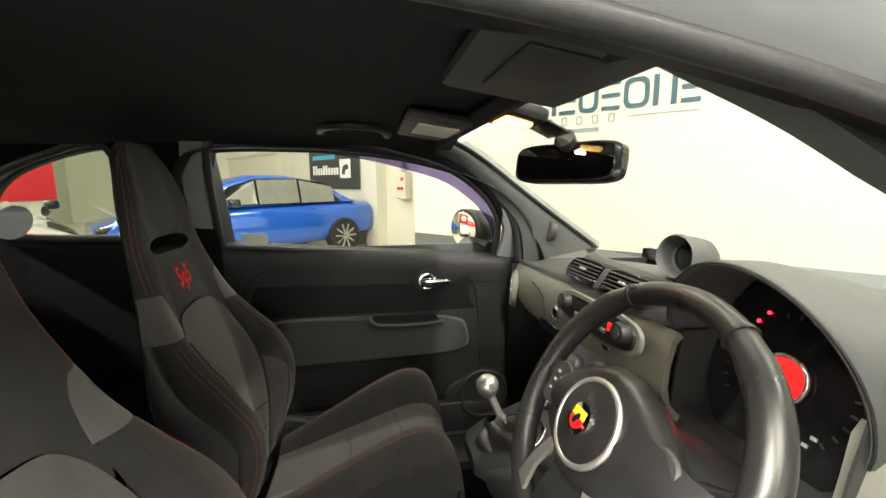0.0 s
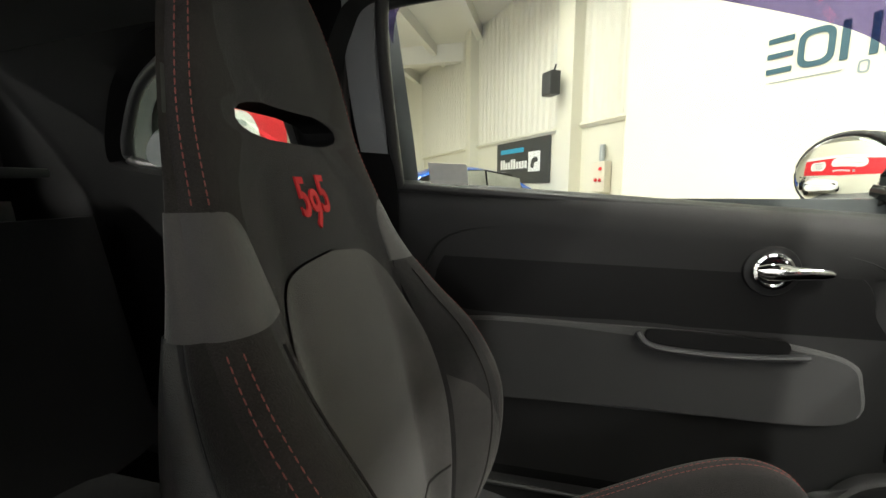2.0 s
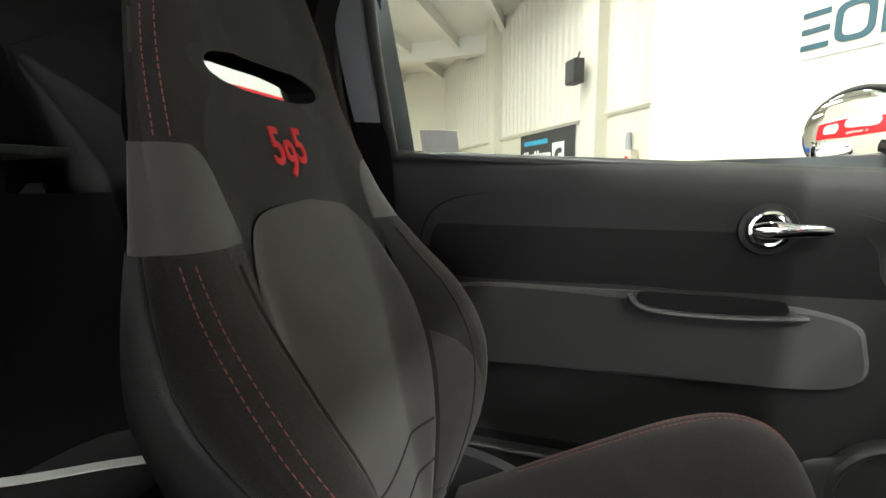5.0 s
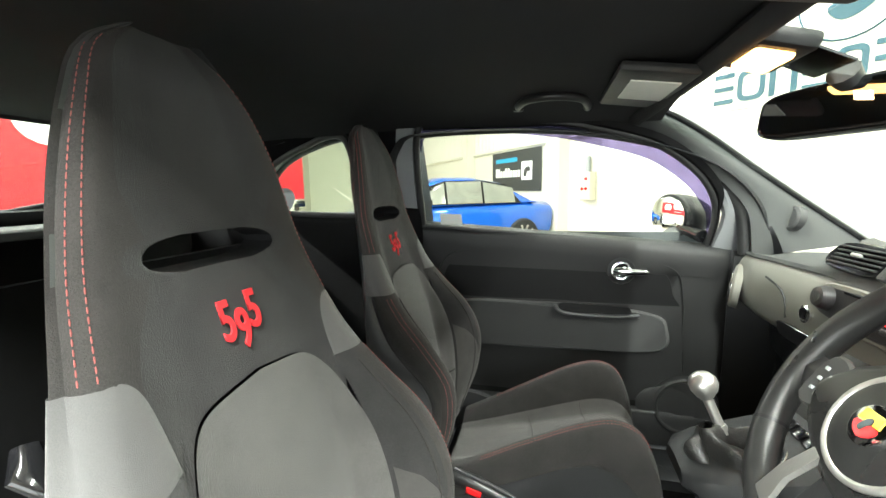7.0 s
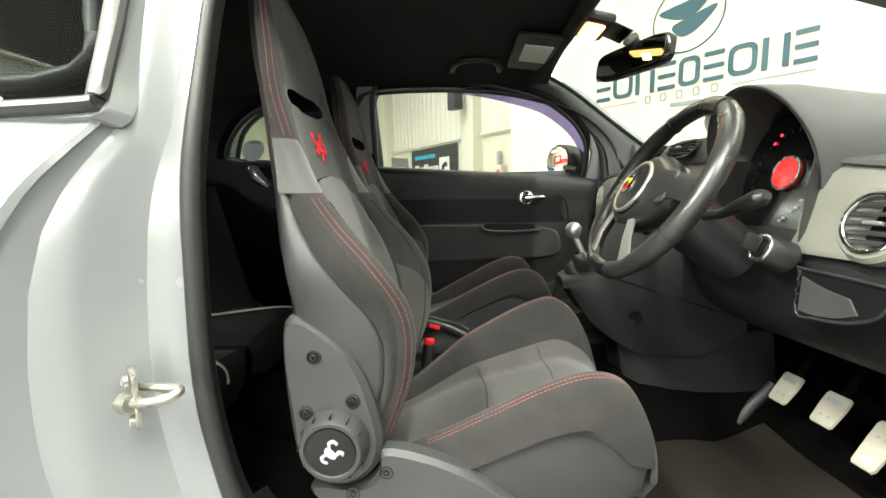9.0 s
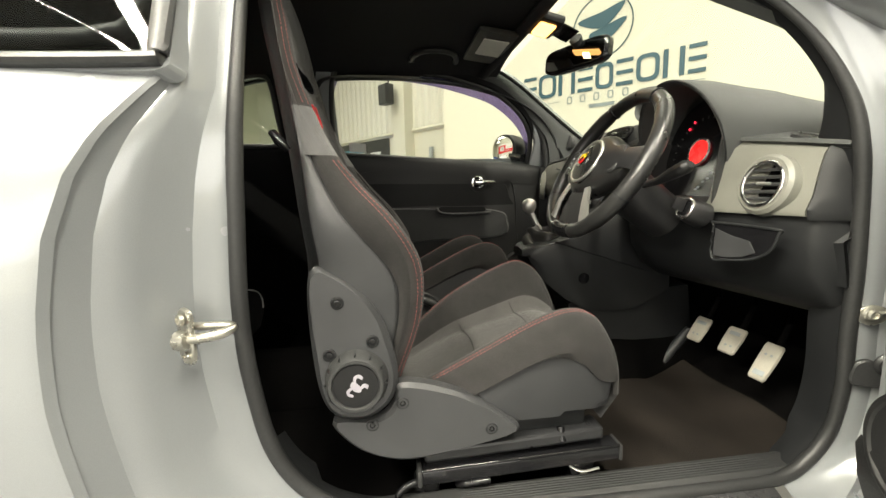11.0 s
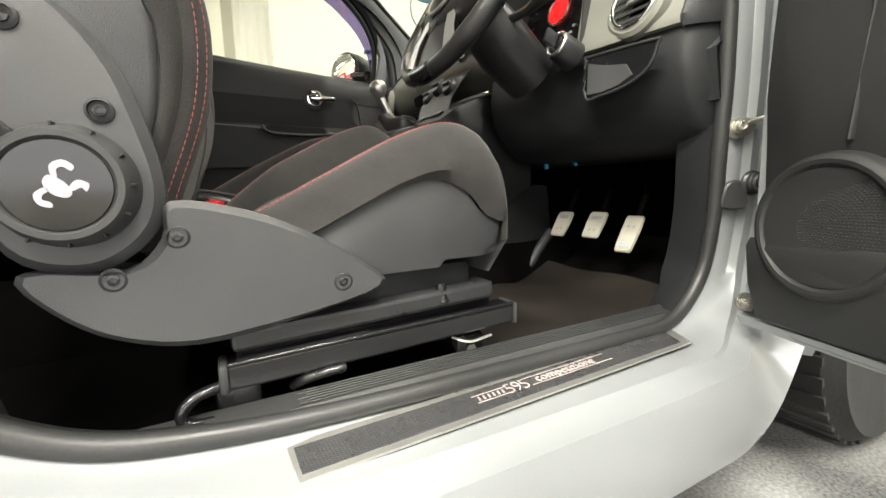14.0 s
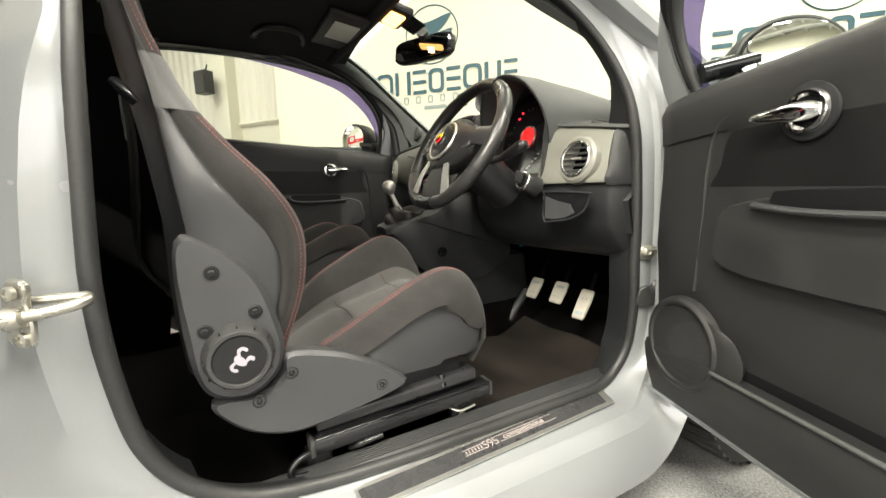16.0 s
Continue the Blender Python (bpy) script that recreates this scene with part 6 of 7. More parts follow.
for yv, s in ((-0.508, -1), (0.59, 1)):
    f = axes((0.589 if s < 0 else 0.534, yv, 0.928 if s < 0 else 0.94), (0 if s < 0 else -0.42, -1, 0), (0.22 if s < 0 else 0.12, 0, 1))
    v = part("air_vent", lathe([(0.064, -0.016), (0.062, 0.000), (0.055, 0.006), (0.048, 0.005), (0.046, -0.012)], f, 40), dash_fascia, dash, "round side air vent")
    part("vent_ring", tube([f @ Vector((0.045 * math.cos(a), 0.045 * math.sin(a), 0.0065)) for a in np.linspace(0, 2 * math.pi, 40, endpoint=False)], 0.0042, 6, True), chrome, v, "chrome vent ring")
    for i in range(-2, 3):
        wv = math.sqrt(max(0.0004, 0.042 ** 2 - (i * 0.0148) ** 2))
        part("slat", box((wv * 2, 0.0045, 0.010), f @ Vector((0, i * 0.0148, 0.001)), rot=(f.to_3x3() @ Matrix.Rotation(radians(25), 3, "X")).to_4x4()), trim_grey, v, smooth=False)
    part("vent_tab", box((0.03, 0.006, 0.008), f @ Vector((0.005, 0, 0.008)), 0.002, rot=f.to_3x3().to_4x4()), alu, v, "silver vent tab")
    part("vent_back", lathe([(0.0455, -0.006), (0.0, -0.0062)], f, 28), gloss_black, v)
dmz = dash_z(-0.535)[1]
dm = part("demister_vent", slab(crom([(-0.035, -0.014), (0.03, -0.022), (0.038, 0.0), (0.025, 0.02), (-0.03, 0.022)], 4, True), axes((0.655, -0.54, dmz - 0.006), (0.1, -1, -0.28), (1, 0, 0.05)), 0.006, 0.002), black_plastic, dash, "black demister grille")
for i in range(6):
    part("grille_bar", box((0.034, 0.004, 0.003), (0.655, -0.565 + i * 0.010, dmz + 0.002 + (i - 2.5) * 0.003), 0.001, rot=Matrix.Rotation(radians(25), 4, "Z")), dash_soft, dm)
# centre vents in their own pod above the radio
pod = part("vent_pod", skin([[(0.532 + o, y, 1.044), (0.545 + o, y, 1.062), (0.580 + o, y, 1.112), (0.60 + o, y, 1.117), (0.66, y, 1.10), (0.70, y, 1.08)] for y, o in [(yy, 0.03 * (abs(yy - 0.08) / 0.17) ** 4) for yy in np.linspace(-0.085, 0.245, 15)]]), trim_grey, dash, "dark centre vent pod")
for yv in (0.155, 0.0):
    vf = axes((0.556, yv, 1.086), (0, -1, 0), (0.60, 0, 0.85))
    v = part("centre_vent", slab(crom([(-0.066, -0.024), (0.066, -0.024), (0.068, 0.024), (-0.062, 0.026)], 4, True), vf, 0.006, 0.002), gloss_black, dash, "black centre air vent")
    for i in range(5):
        part("slat", box((0.118, 0.003, 0.008), vf @ Vector((0, -0.017 + i * 0.0088, 0.008)), 0.001, rot=(vf.to_3x3() @ Matrix.Rotation(radians(30), 3, "X")).to_4x4()), trim_grey, v)
    part("vent_tab", box((0.022, 0.006, 0.008), vf @ Vector((0.0, 0.002, 0.013)), 0.002, rot=vf.to_3x3().to_4x4()), alu, v, "silver vent tab")
part("vent_divider", box((0.016, 0.02, 0.05), (0.553, 0.078, 1.084), 0.004, rot=Matrix.Rotation(radians(35), 4, "Y")), shell_grey, dash)
# radio panel, a wide black lozenge with rotary pods at both ends
rf = axes((0.522, 0.052, 1.010), (0, -1, 0), (0.16, 0, 1)) @ Matrix.Scale(0.86, 4)
part("radio_surround", slab(crom([(-0.185, -0.002), (-0.15, 0.034), (0.0, 0.04), (0.15, 0.034), (0.185, -0.002), (0.15, -0.040), (0.0, -0.050), (-0.15, -0.040)], 5, True), rf @ pose(0, 0, -0.004), 0.008, 0.004), dash_fascia, dash, "raised grey radio surround")
rp = part("radio_panel", slab(crom([(-0.168, -0.002), (-0.14, 0.026), (0.0, 0.031), (0.14, 0.026), (0.168, -0.002), (0.14, -0.030), (0.0, -0.040), (-0.14, -0.030)], 5, True), rf @ pose(0, 0, 0.004), 0.005, 0.003), black_plastic, dash, "black radio panel")
part("radio_display", slab([(-0.030, -0.006), (0.040, -0.006), (0.040, 0.018), (-0.030, 0.018)], rf @ pose(0, 0, 0.009), 0.002, 0.001), red_display, rp, "red lit radio display")
part("side_display", slab([(0.072, -0.008), (0.092, -0.008), (0.092, 0.012), (0.072, 0.012)], rf @ pose(0, 0, 0.009), 0.002, 0.001), red_display, rp, "small red lit display")
part("disc_slot", slab([(-0.085, 0.024), (0.085, 0.024), (0.085, 0.028), (-0.085, 0.028)], rf @ pose(0, 0, 0.0085), 0.001, 0.0004), gloss_black, rp)
for i in range(7):
    part("radio_key", box((0.016, 0.009, 0.004), rf @ Vector((-0.068 + i * 0.021, -0.014 - 0.003 * (i % 2), 0.010)), 0.0015, rot=rf.to_3x3().normalized().to_4x4()), trim_grey if i % 3 else alu, rp)
for u, r in ((-0.128, 0.026), (0.132, 0.028)):
    k = part("dial", lathe([(r, 0), (r * 0.98, 0.010), (r * 0.8, 0.020), (0, 0.023)], rf @ pose(u, 0.004, 0.009), 28), black_plastic, rp, "black rotary pod")
    part("dial_face", lathe([(r * 0.5, 0.0), (r * 0.48, 0.003), (0, 0.004)], rf @ pose(u, 0.004, 0.029), 20), trim_grey, k)
for yk, zk in ((0.227, 0.965), (0.004, 0.972)):
    kf = axes((dash_x(yk) - 0.020, yk, zk), (0, -1, 0), (0.05, 0, 1))
    k = part("round_button", lathe([(0.018, -0.004), (0.018, 0.004), (0.014, 0.006), (0.013, 0.003), (0.0, 0.004)], kf, 24), chrome, dash, "chrome-rimmed round button")
    part("button_face", lathe([(0.0125, 0.004), (0.011, 0.006), (0, 0.007)], kf, 18), gloss_black, k)
# solid black slab put in for the shade inside the slot
part("fascia_slot_shade", slab(crom([(-0.075, 0.0), (-0.06, 0.017), (0.06, 0.017), (0.075, 0.0), (0.06, -0.017), (-0.06, -0.017)], 4, True), axes((0.531, 0.265, 0.905), (0, -1, 0), (-0.2, 0, 1)), 0.005, 0.002), gloss_black, dash, "black slab as the shade of a slot under the fascia")
part("glovebox_seam", tube([(dash_x(y) - 0.019, y, z) for y, z in crom([(0.30, 0.935), (0.305, 0.965), (0.33, 0.99), (0.40, 1.005)], 4)], 0.0025, 5), trim_dark, dash)
# heater pod under the radio, sloping down to the gear housing
hp = part("heater_pod", skin([[(x + 0.025, 0.075 + w * u, z + 0.010 * (1 - u * u)) for u in (-1, -0.8, -0.4, 0, 0.4, 0.8, 1)] for x, z, w in ((0.535, 0.935, 0.110), (0.515, 0.938, 0.110), (0.475, 0.895, 0.108), (0.445, 0.848, 0.102), (0.43, 0.80, 0.096))]), trim_grey, dash, "dark heater control pod")
for yk, xk, zk in ((0.140, 0.493, 0.878), (0.075, 0.493, 0.892), (0.010, 0.493, 0.880)):
    kf = axes((xk, yk, zk), (0, -1, 0), (0.55, 0, 0.8))
    k = part("heater_dial", lathe([(0.028, 0), (0.027, 0.012), (0.022, 0.018), (0, 0.020)], kf, 28), black_plastic, hp, "black heater dial")
    part("dial_grip", box((0.036, 0.009, 0.012), kf @ Vector((0, 0, 0.022)), 0.003, rot=kf.to_3x3().to_4x4()), trim_grey, k)
    part("dial_light", box((0.012, 0.004, 0.003), kf @ Vector((-0.016, 0.010, 0.0185)), 0.001, rot=kf.to_3x3().to_4x4()), red_led, k, "small red light mark")
# flat tray under the driver's vent: opening's shade in black, lit wall in grey
TR = crom([(-0.058, 0.034), (0.066, 0.030), (0.072, 0.022), (0.058, -0.012), (0.02, -0.032), (-0.03, -0.040), (-0.062, -0.038), (-0.064, 0.028)], 4, True)
tf_ = axes((0.556, -0.50, 0.810), (0.12, -1, 0), (0.05, 0, 1))
ot = part("oddments_tray", slab([(p[0] * 1.0, p[1]) for p in TR], tf_, 0.004, 0.001), gloss_black, dash, "flat oddments tray, its opening's shade painted black")
part("tray_lip", tube([tf_ @ Vector((p[0] * 1.05, p[1] * 1.06, 0.004)) for p in TR], 0.0032, 8, True), trim_dark, ot)
part("tray_wall", slab([(-0.061, -0.036), (-0.03, -0.037), (0.006, -0.031), (0.034, -0.018), (0.020, 0.004), (-0.02, 0.011), (-0.061, 0.024)], tf_ @ pose(0, 0, 0.004), 0.002, 0.0006), shell_grey, ot, "lit inner wall of the tray, painted grey")

# instrument binnacle
for y0, y1 in ((-0.135, -0.125), (-0.405, -0.392)):
    part("cluster_cheek", sheet([[(0.575, y0, 1.045), (0.57, (y0 + y1) / 2, 0.97), (0.568, y1, 0.88)], [(0.665, y0, 1.045), (0.665, (y0 + y1) / 2, 0.97), (0.66, y1, 0.88)]], 0.004), trim_grey, dash, "dark cheek beside the instruments")
BY, BZ = -0.262, 1.033


def hood_ring(x, w, h, n=30, dip=0.35, sweep=0.045):
    return [(x + sweep * (1 - math.sin(a)), BY + w * math.cos(a), BZ + h * math.sin(a)) for a in np.linspace(-dip, math.pi + dip, n)]


hood = [hood_ring(0.90, 0.32, 0.02, dip=0.1, sweep=0.0), hood_ring(0.80, 0.285, 0.085, dip=0.1, sweep=0.0), hood_ring(0.70, 0.225, 0.128, dip=0.15), hood_ring(0.60, 0.178, 0.152), hood_ring(0.545, 0.160, 0.155), hood_ring(0.530, 0.156, 0.154), hood_ring(0.525, 0.150, 0.150), hood_ring(0.530, 0.144, 0.145), hood_ring(0.56, 0.140, 0.141), hood_ring(0.65, 0.134, 0.134)]
part("instrument_hood", skin(hood), dash_soft, dash, "dark leather-grained instrument hood")
part("hood_seam", tube(hood_ring(0.5265, 0.153, 0.1525), 0.0022, 5), trim_dark, dash)
gf = axes((0.640, -0.262, 1.012), (0, -1, 0), (0.25, 0, 1))
part("cluster_face", slab(crom([(-0.13, 0.04), (-0.09, 0.12), (0.0, 0.152), (0.09, 0.12), (0.13, 0.04), (0.115, -0.06), (0.07, -0.12), (-0.07, -0.12), (-0.115, -0.06)], 5, True), gf @ pose(0, 0, -0.004), 0.004, 0.001), gloss_black, dash, "black instrument face")
part("rev_display", lathe([(0.030, 0.004), (0.030, 0.008), (0.0, 0.009)], gf, 36), red_display, dash, "red lit round display")
part("display_ring", tube([gf @ Vector((0.034 * math.cos(a), 0.034 * math.sin(a), 0.006)) for a in np.linspace(0, 2 * math.pi, 36, endpoint=False)], 0.003, 6, True), alu, dash, "silver display ring")
for i in range(22):
    a = radians(-40 + i * 12)
    part("dial_mark", box((0.008, 0.003, 0.002), gf @ Vector((0.092 * math.cos(a), 0.092 * math.sin(a), 0.003)), rot=(gf.to_3x3() @ Matrix.Rotation(a, 3, "Z")).to_4x4()), trim_grey, dash, smooth=False)
for u, v in ((-0.062, 0.068), (-0.05, 0.085), (0.045, 0.09)):
    part("warning_light", lathe([(0.003, 0), (0.003, 0.002), (0, 0.002)], gf @ pose(u, v, 0.002), 10), red_led, dash, "red warning light")
for u, v in ((0.040, -0.078), (0.052, -0.070), (0.060, -0.056), (0.022, -0.098), (0.030, -0.092)):
    part("cluster_mark", box((0.008, 0.005, 0.002), gf @ Vector((u, v, 0.003)), rot=gf.to_3x3().to_4x4()), print_grey, dash, "pale printed mark", smooth=False)
# boost gauge pod
pf = axes((0.62, -0.066, 1.158), (0.15, -1, 0), (0.12, 0, 1))
part("gauge_pod", lathe([(0.0, -0.075), (0.022, -0.07), (0.037, -0.045), (0.042, 0.015), (0.039, 0.021), (0.036, 0.016), (0.034, -0.015), (0.0, -0.015)], pf, 32), dash_soft, dash, "black round boost gauge pod")
part("pod_dial", lathe([(0.024, -0.014), (0.024, -0.009), (0.021, -0.008), (0.020, -0.011), (0.0, -0.011)], pf, 28), gloss_black, dash)
part("pod_foot", tube([(0.67, -0.066, 1.05), (0.66, -0.066, 1.125)], 0.03, 10), dash_soft, dash)
for side in (-1, 1):
    f = axes((0.665, side * 0.600, 1.130), (0.2, -side, 0), (0.2, -side * 0.1, 1))
    sp = part("tweeter", lathe([(0.034, -0.01), (0.033, 0.008), (0.026, 0.012), (0.024, 0.008), (0.012, 0.01), (0.0, 0.011)], f, 28), trim_grey, dash, "dark grey pillar tweeter")

# ---- steering wheel and column ----
SWC = Vector((0.357, -0.281, 0.984))
swf = axes(SWC, (0, -1, 0), (0.59, 0, 1))
hubf = swf @ pose(0, -0.012, 0.022)
sw_ = thing("steering_wheel", "black leather flat-bottomed steering wheel with round hub emblem", "steering wheel")


def sw(x, y, z=0.0):
    return swf @ Vector((x, y, z))


rimp = []
for i in range(64):
    a = 2 * math.pi * i / 64
    x, y = 0.189 * math.cos(a), 0.189 * math.sin(a)
    rimp.append((x, max(y, -0.165 - 0.02 * (1 - abs(x) / 0.189)), 0.0))
grip = [0.0175 if abs(math.sin(2 * math.pi * i / 64)) > 0.8 else 0.0195 for i in range(64)]
part("rim", tube([sw(*p) for p in rimp], grip, 12, True, up=tuple(swf.to_3x3() @ Vector((0, 0, 1)))), leather, sw_, "black leather rim")
part("rim_insert", tube([sw(*p) for p in rimp[46:51]], 0.0188, 12), gloss_black, sw_, "smooth flat lower rim section")
for i in (11, 21, 37, 59):
    a, b = Vector(sw(*rimp[i])), Vector(sw(*rimp[(i + 1) % 64]))
    part("rim_seam", tube([a, a + (b - a) * 0.25], 0.0202, 12), trim_dark, sw_)
part("hub", skin([[hubf @ Vector((r * math.cos(a) * (1.0 + 0.55 * (1 - abs(math.sin(a)) ** 1.5)), r * math.sin(a), h)) for a in np.linspace(0, 2 * math.pi, 40, endpoint=False)] for r, h in ((0.070, -0.05), (0.083, -0.03), (0.085, -0.012), (0.078, 0.002), (0.066, 0.010))], close_u=True, caps=True), leather, sw_, "black airbag hub")
part("hub_pad", lathe([(0.056, 0.004), (0.053, 0.018), (0.03, 0.024), (0.0, 0.026)], hubf, 36), leather, sw_, "black hub pad")
part("hub_ring", tube([hubf @ Vector((0.055 * math.cos(a), 0.055 * math.sin(a), 0.016)) for a in np.linspace(0, 2 * math.pi, 40, endpoint=False)], 0.0042, 6, True), alu, sw_, "silver hub ring")
part("emblem_rim", lathe([(0.021, 0.024), (0.021, 0.028), (0.0185, 0.0295), (0.0, 0.0295)], hubf, 32), chrome, sw_, "chrome emblem rim")
sh = [(-0.012, 0.013), (0.012, 0.013), (0.013, 0.001), (0.0, 0.001), (-0.013, 0.001)]
part("emblem_top", slab(sh, hubf @ pose(0, 0, 0.0295), 0.0012, 0.0004), yellow_enamel, sw_, "yellow enamel field", smooth=False)
part("emblem_low", slab(crom([(-0.012, -0.0005), (0.012, -0.0005), (0.0105, -0.009), (0.0, -0.0145), (-0.0105, -0.009)], 3, True), hubf @ pose(0, 0, 0.0295), 0.0012, 0.0004), red_enamel, sw_, "red enamel field", smooth=False)
part("emblem_mark", slab(crom([(-0.006, -0.006), (-0.0025, 0.004), (0.003, 0.007), (0.0055, 0.002), (0.002, -0.002), (-0.001, -0.008)], 3, True), hubf @ pose(0, 0, 0.0308), 0.0008, 0.0003), gloss_black, sw_, smooth=False)
for q in (-1, 1):
    part("spoke", sheet([[sw(q * x, y0, h), sw(q * x, (y0 + y1) / 2, h + 0.008), sw(q * x, y1, h)] for x, y0, y1, h in ((0.05, 0.03, -0.045, 0.02), (0.10, 0.022, -0.03, 0.018), (0.14, 0.018, -0.022, 0.010), (0.182, 0.02, -0.026, 0.0))], 0.012), black_plastic, sw_, "black side spoke")
    bp_ = part("button_pad", slab(crom([(-0.02, -0.03), (0.018, -0.028), (0.022, 0.024), (-0.014, 0.03)], 4, True), swf @ pose(q * 0.108, -0.004, 0.022), 0.006, 0.003), trim_grey, sw_, "grey button pad")
    for bx, by in ((-0.006, 0.014), (-0.006, 0.0), (-0.006, -0.014), (0.008, 0.007), (0.008, -0.008)):
        part("button", slab([(-0.0028, -0.0022), (0.0028, -0.0022), (0.0028, 0.0022), (-0.0028, 0.0022)], swf @ pose(q * 0.108 + bx, by - 0.004, 0.028), 0.002, 0.0008), print_grey, bp_, "pale button mark", smooth=False)
part("lower_spoke", sheet([[sw(-0.03, -0.065, 0.02), sw(0, -0.065, 0.026), sw(0.03, -0.065, 0.02)], [sw(-0.045, -0.12, 0.014), sw(0, -0.12, 0.02), sw(0.045, -0.12, 0.014)], [sw(-0.06, -0.165, 0.002), sw(0, -0.175, 0.004), sw(0.06, -0.165, 0.002)]], 0.008), black_plastic, sw_)
for q in (-1, 1):
    part("spoke_trim", sheet([[sw(q * 0.036, -0.07, 0.026), sw(q * 0.052, -0.066, 0.024)], [sw(q * 0.055, -0.115, 0.022), sw(q * 0.074, -0.108, 0.020)], [sw(q * 0.066, -0.160, 0.010), sw(q * 0.096, -0.152, 0.008)]], 0.006), alu, sw_, "silver lower spoke trim")
cax = swf.to_3x3() @ Vector((0, 0, 1))
part("column_shroud", skin([[SWC - cax * d + (swf.to_3x3() @ Vector((w * math.cos(a), w * 0.85 * math.sin(a) - o, 0))) for a in np.linspace(0, 2 * math.pi, 20, endpoint=False)] for d, w, o in ((0.03, 0.05, 0.0), (0.05, 0.062, 0.008), (0.12, 0.07, 0.02), (0.22, 0.066, 0.03))], close_u=True, caps=True), black_plastic, sw_, "black column shroud")
for q in (-1, 1):
    st = [SWC - cax * 0.065 + (swf.to_3x3() @ Vector(v)) for v in ((q * 0.05, 0.002, 0), (q * 0.085, 0.008, 0.005), (q * 0.12, 0.022, 0.012), (q * 0.145, 0.036, 0.016), (q * 0.152, 0.040, 0.017))]
    if q > 0:
        st = [(0.425, -0.33, 0.93), (0.445, -0.375, 0.94), (0.458, -0.41, 0.957), (0.466, -0.44, 0.970), (0.468, -0.45, 0.974)]
    part("stalk", tube(st, [0.010, 0.011, 0.017, 0.019, 0.010], 12, squash=0.8), black_plastic, sw_, "black column stalk")
kf_ = axes(Vector((0.51, -0.397, 0.874)), (0, -1, 0), (0.42, 0, 1))
part("ignition_barrel", lathe([(0.030, -0.04), (0.028, 0.004), (0.024, 0.010), (0.0, 0.010)], kf_, 28), black_plastic, sw_, "black ignition barrel")
part("barrel_ring", tube([kf_ @ Vector((0.0235 * math.cos(a), 0.0235 * math.sin(a), 0.010)) for a in np.linspace(0, 2 * math.pi, 28, endpoint=False)], 0.0042, 8, True), chrome, sw_, "chrome ignition ring")
part("barrel_face", lathe([(0.019, 0.009), (0.017, 0.012), (0.0, 0.013)], kf_, 24), gloss_black, sw_)
part("ignition_key", box((0.008, 0.030, 0.030), kf_ @ Vector((0, 0.004, 0.028)), 0.004, rot=kf_.to_3x3().to_4x4()), black_plastic, sw_, "black ignition key")

# ---- centre console, gear lever, handbrake ----
con = thing("centre_console", "black plastic gear console between the footwells", "console")
rows = []
for x, w, z, b in ((0.248, 0.050, 0.733, 0.722), (0.262, 0.076, 0.740, 0.690), (0.30, 0.094, 0.752, 0.632), (0.36, 0.106, 0.768, 0.580), (0.42, 0.112, 0.786, 0.546), (0.47, 0.114, 0.82, 0.536), (0.53, 0.116, 0.845, 0.534), (0.59, 0.120, 0.862, 0.538), (0.65, 0.124, 0.88, 0.570), (0.70, 0.126, 0.90, 0.60)):
    rows.append([(x + 0.01, 0.05 - w * 0.96, b), (x + 0.01, 0.05 - w * 0.99, b + 0.02), (x + 0.005, 0.05 - w, (b + z) / 2), (x, 0.05 - w * 0.98, z - 0.02), (x, 0.05 - w * 0.90, z - 0.003), (x, 0.05 - w * 0.75, z + 0.002), (x, 0.05, z + 0.006), (x, 0.05 + w * 0.75, z + 0.002), (x, 0.05 + w * 0.90, z - 0.003), (x, 0.05 + w * 0.98, z - 0.02), (x + 0.005, 0.05 + w, (b + z) / 2), (x + 0.01, 0.05 + w * 0.96, b)])
part("upper_housing", skin(rows, caps=True), trim_dark, con, "dark grey gear housing")
part("housing_seam", tube(crom([(0.33, -0.0625, 0.765), (0.42, -0.066, 0.735), (0.52, -0.0715, 0.70), (0.64, -0.0755, 0.66)], 5), 0.0022, 5), trim_dark, con)
rows = []
for x, w, zt in ((0.40, 0.060, 0.55), (0.43, 0.080, 0.57), (0.50, 0.092, 0.58), (0.58, 0.098, 0.585), (0.66, 0.100, 0.59), (0.74, 0.100, 0.60), (0.80, 0.095, 0.60)):
    rows.append([(x + 0.06, 0.05 - w * 1.45, 0.325), (x + 0.035, 0.05 - w * 1.18, 0.40), (x + 0.012, 0.05 - w * 1.04, 0.48), (x, 0.05 - w, zt), (x, 0.05, zt + 0.01), (x, 0.05 + w, zt), (x + 0.012, 0.05 + w * 1.04, 0.48), (x + 0.035, 0.05 + w * 1.18, 0.40), (x + 0.06, 0.05 + w * 1.45, 0.325)])
part("lower_housing", skin(rows, caps=True), trim_dark, con, "dark lower cheek of the console")
part("console_cap", lathe([(0.017, 0), (0.017, 0.004), (0.0, 0.005)], axes((0.424, -0.0655, 0.647), (1, 0, 0), (0, 0, 1)), 20), gloss_black, con, "round black cap")
for i in range(5):
    part("switch", box((0.022, 0.026, 0.010), (0.437, 0.05 + (i - 2) * 0.031, 0.803), 0.003, rot=Matrix.Rotation(radians(-32), 4, "Y")), gloss_black if i != 4 else shell_grey, con, "small console switch")
gl = thing("gear_lever", "aluminium ball gear lever with black leather gaiter", "gear lever")
GT = Matrix.Translation((0.337, 0.048, 0.757)) @ Matrix.Rotation(radians(-19), 4, "Y")
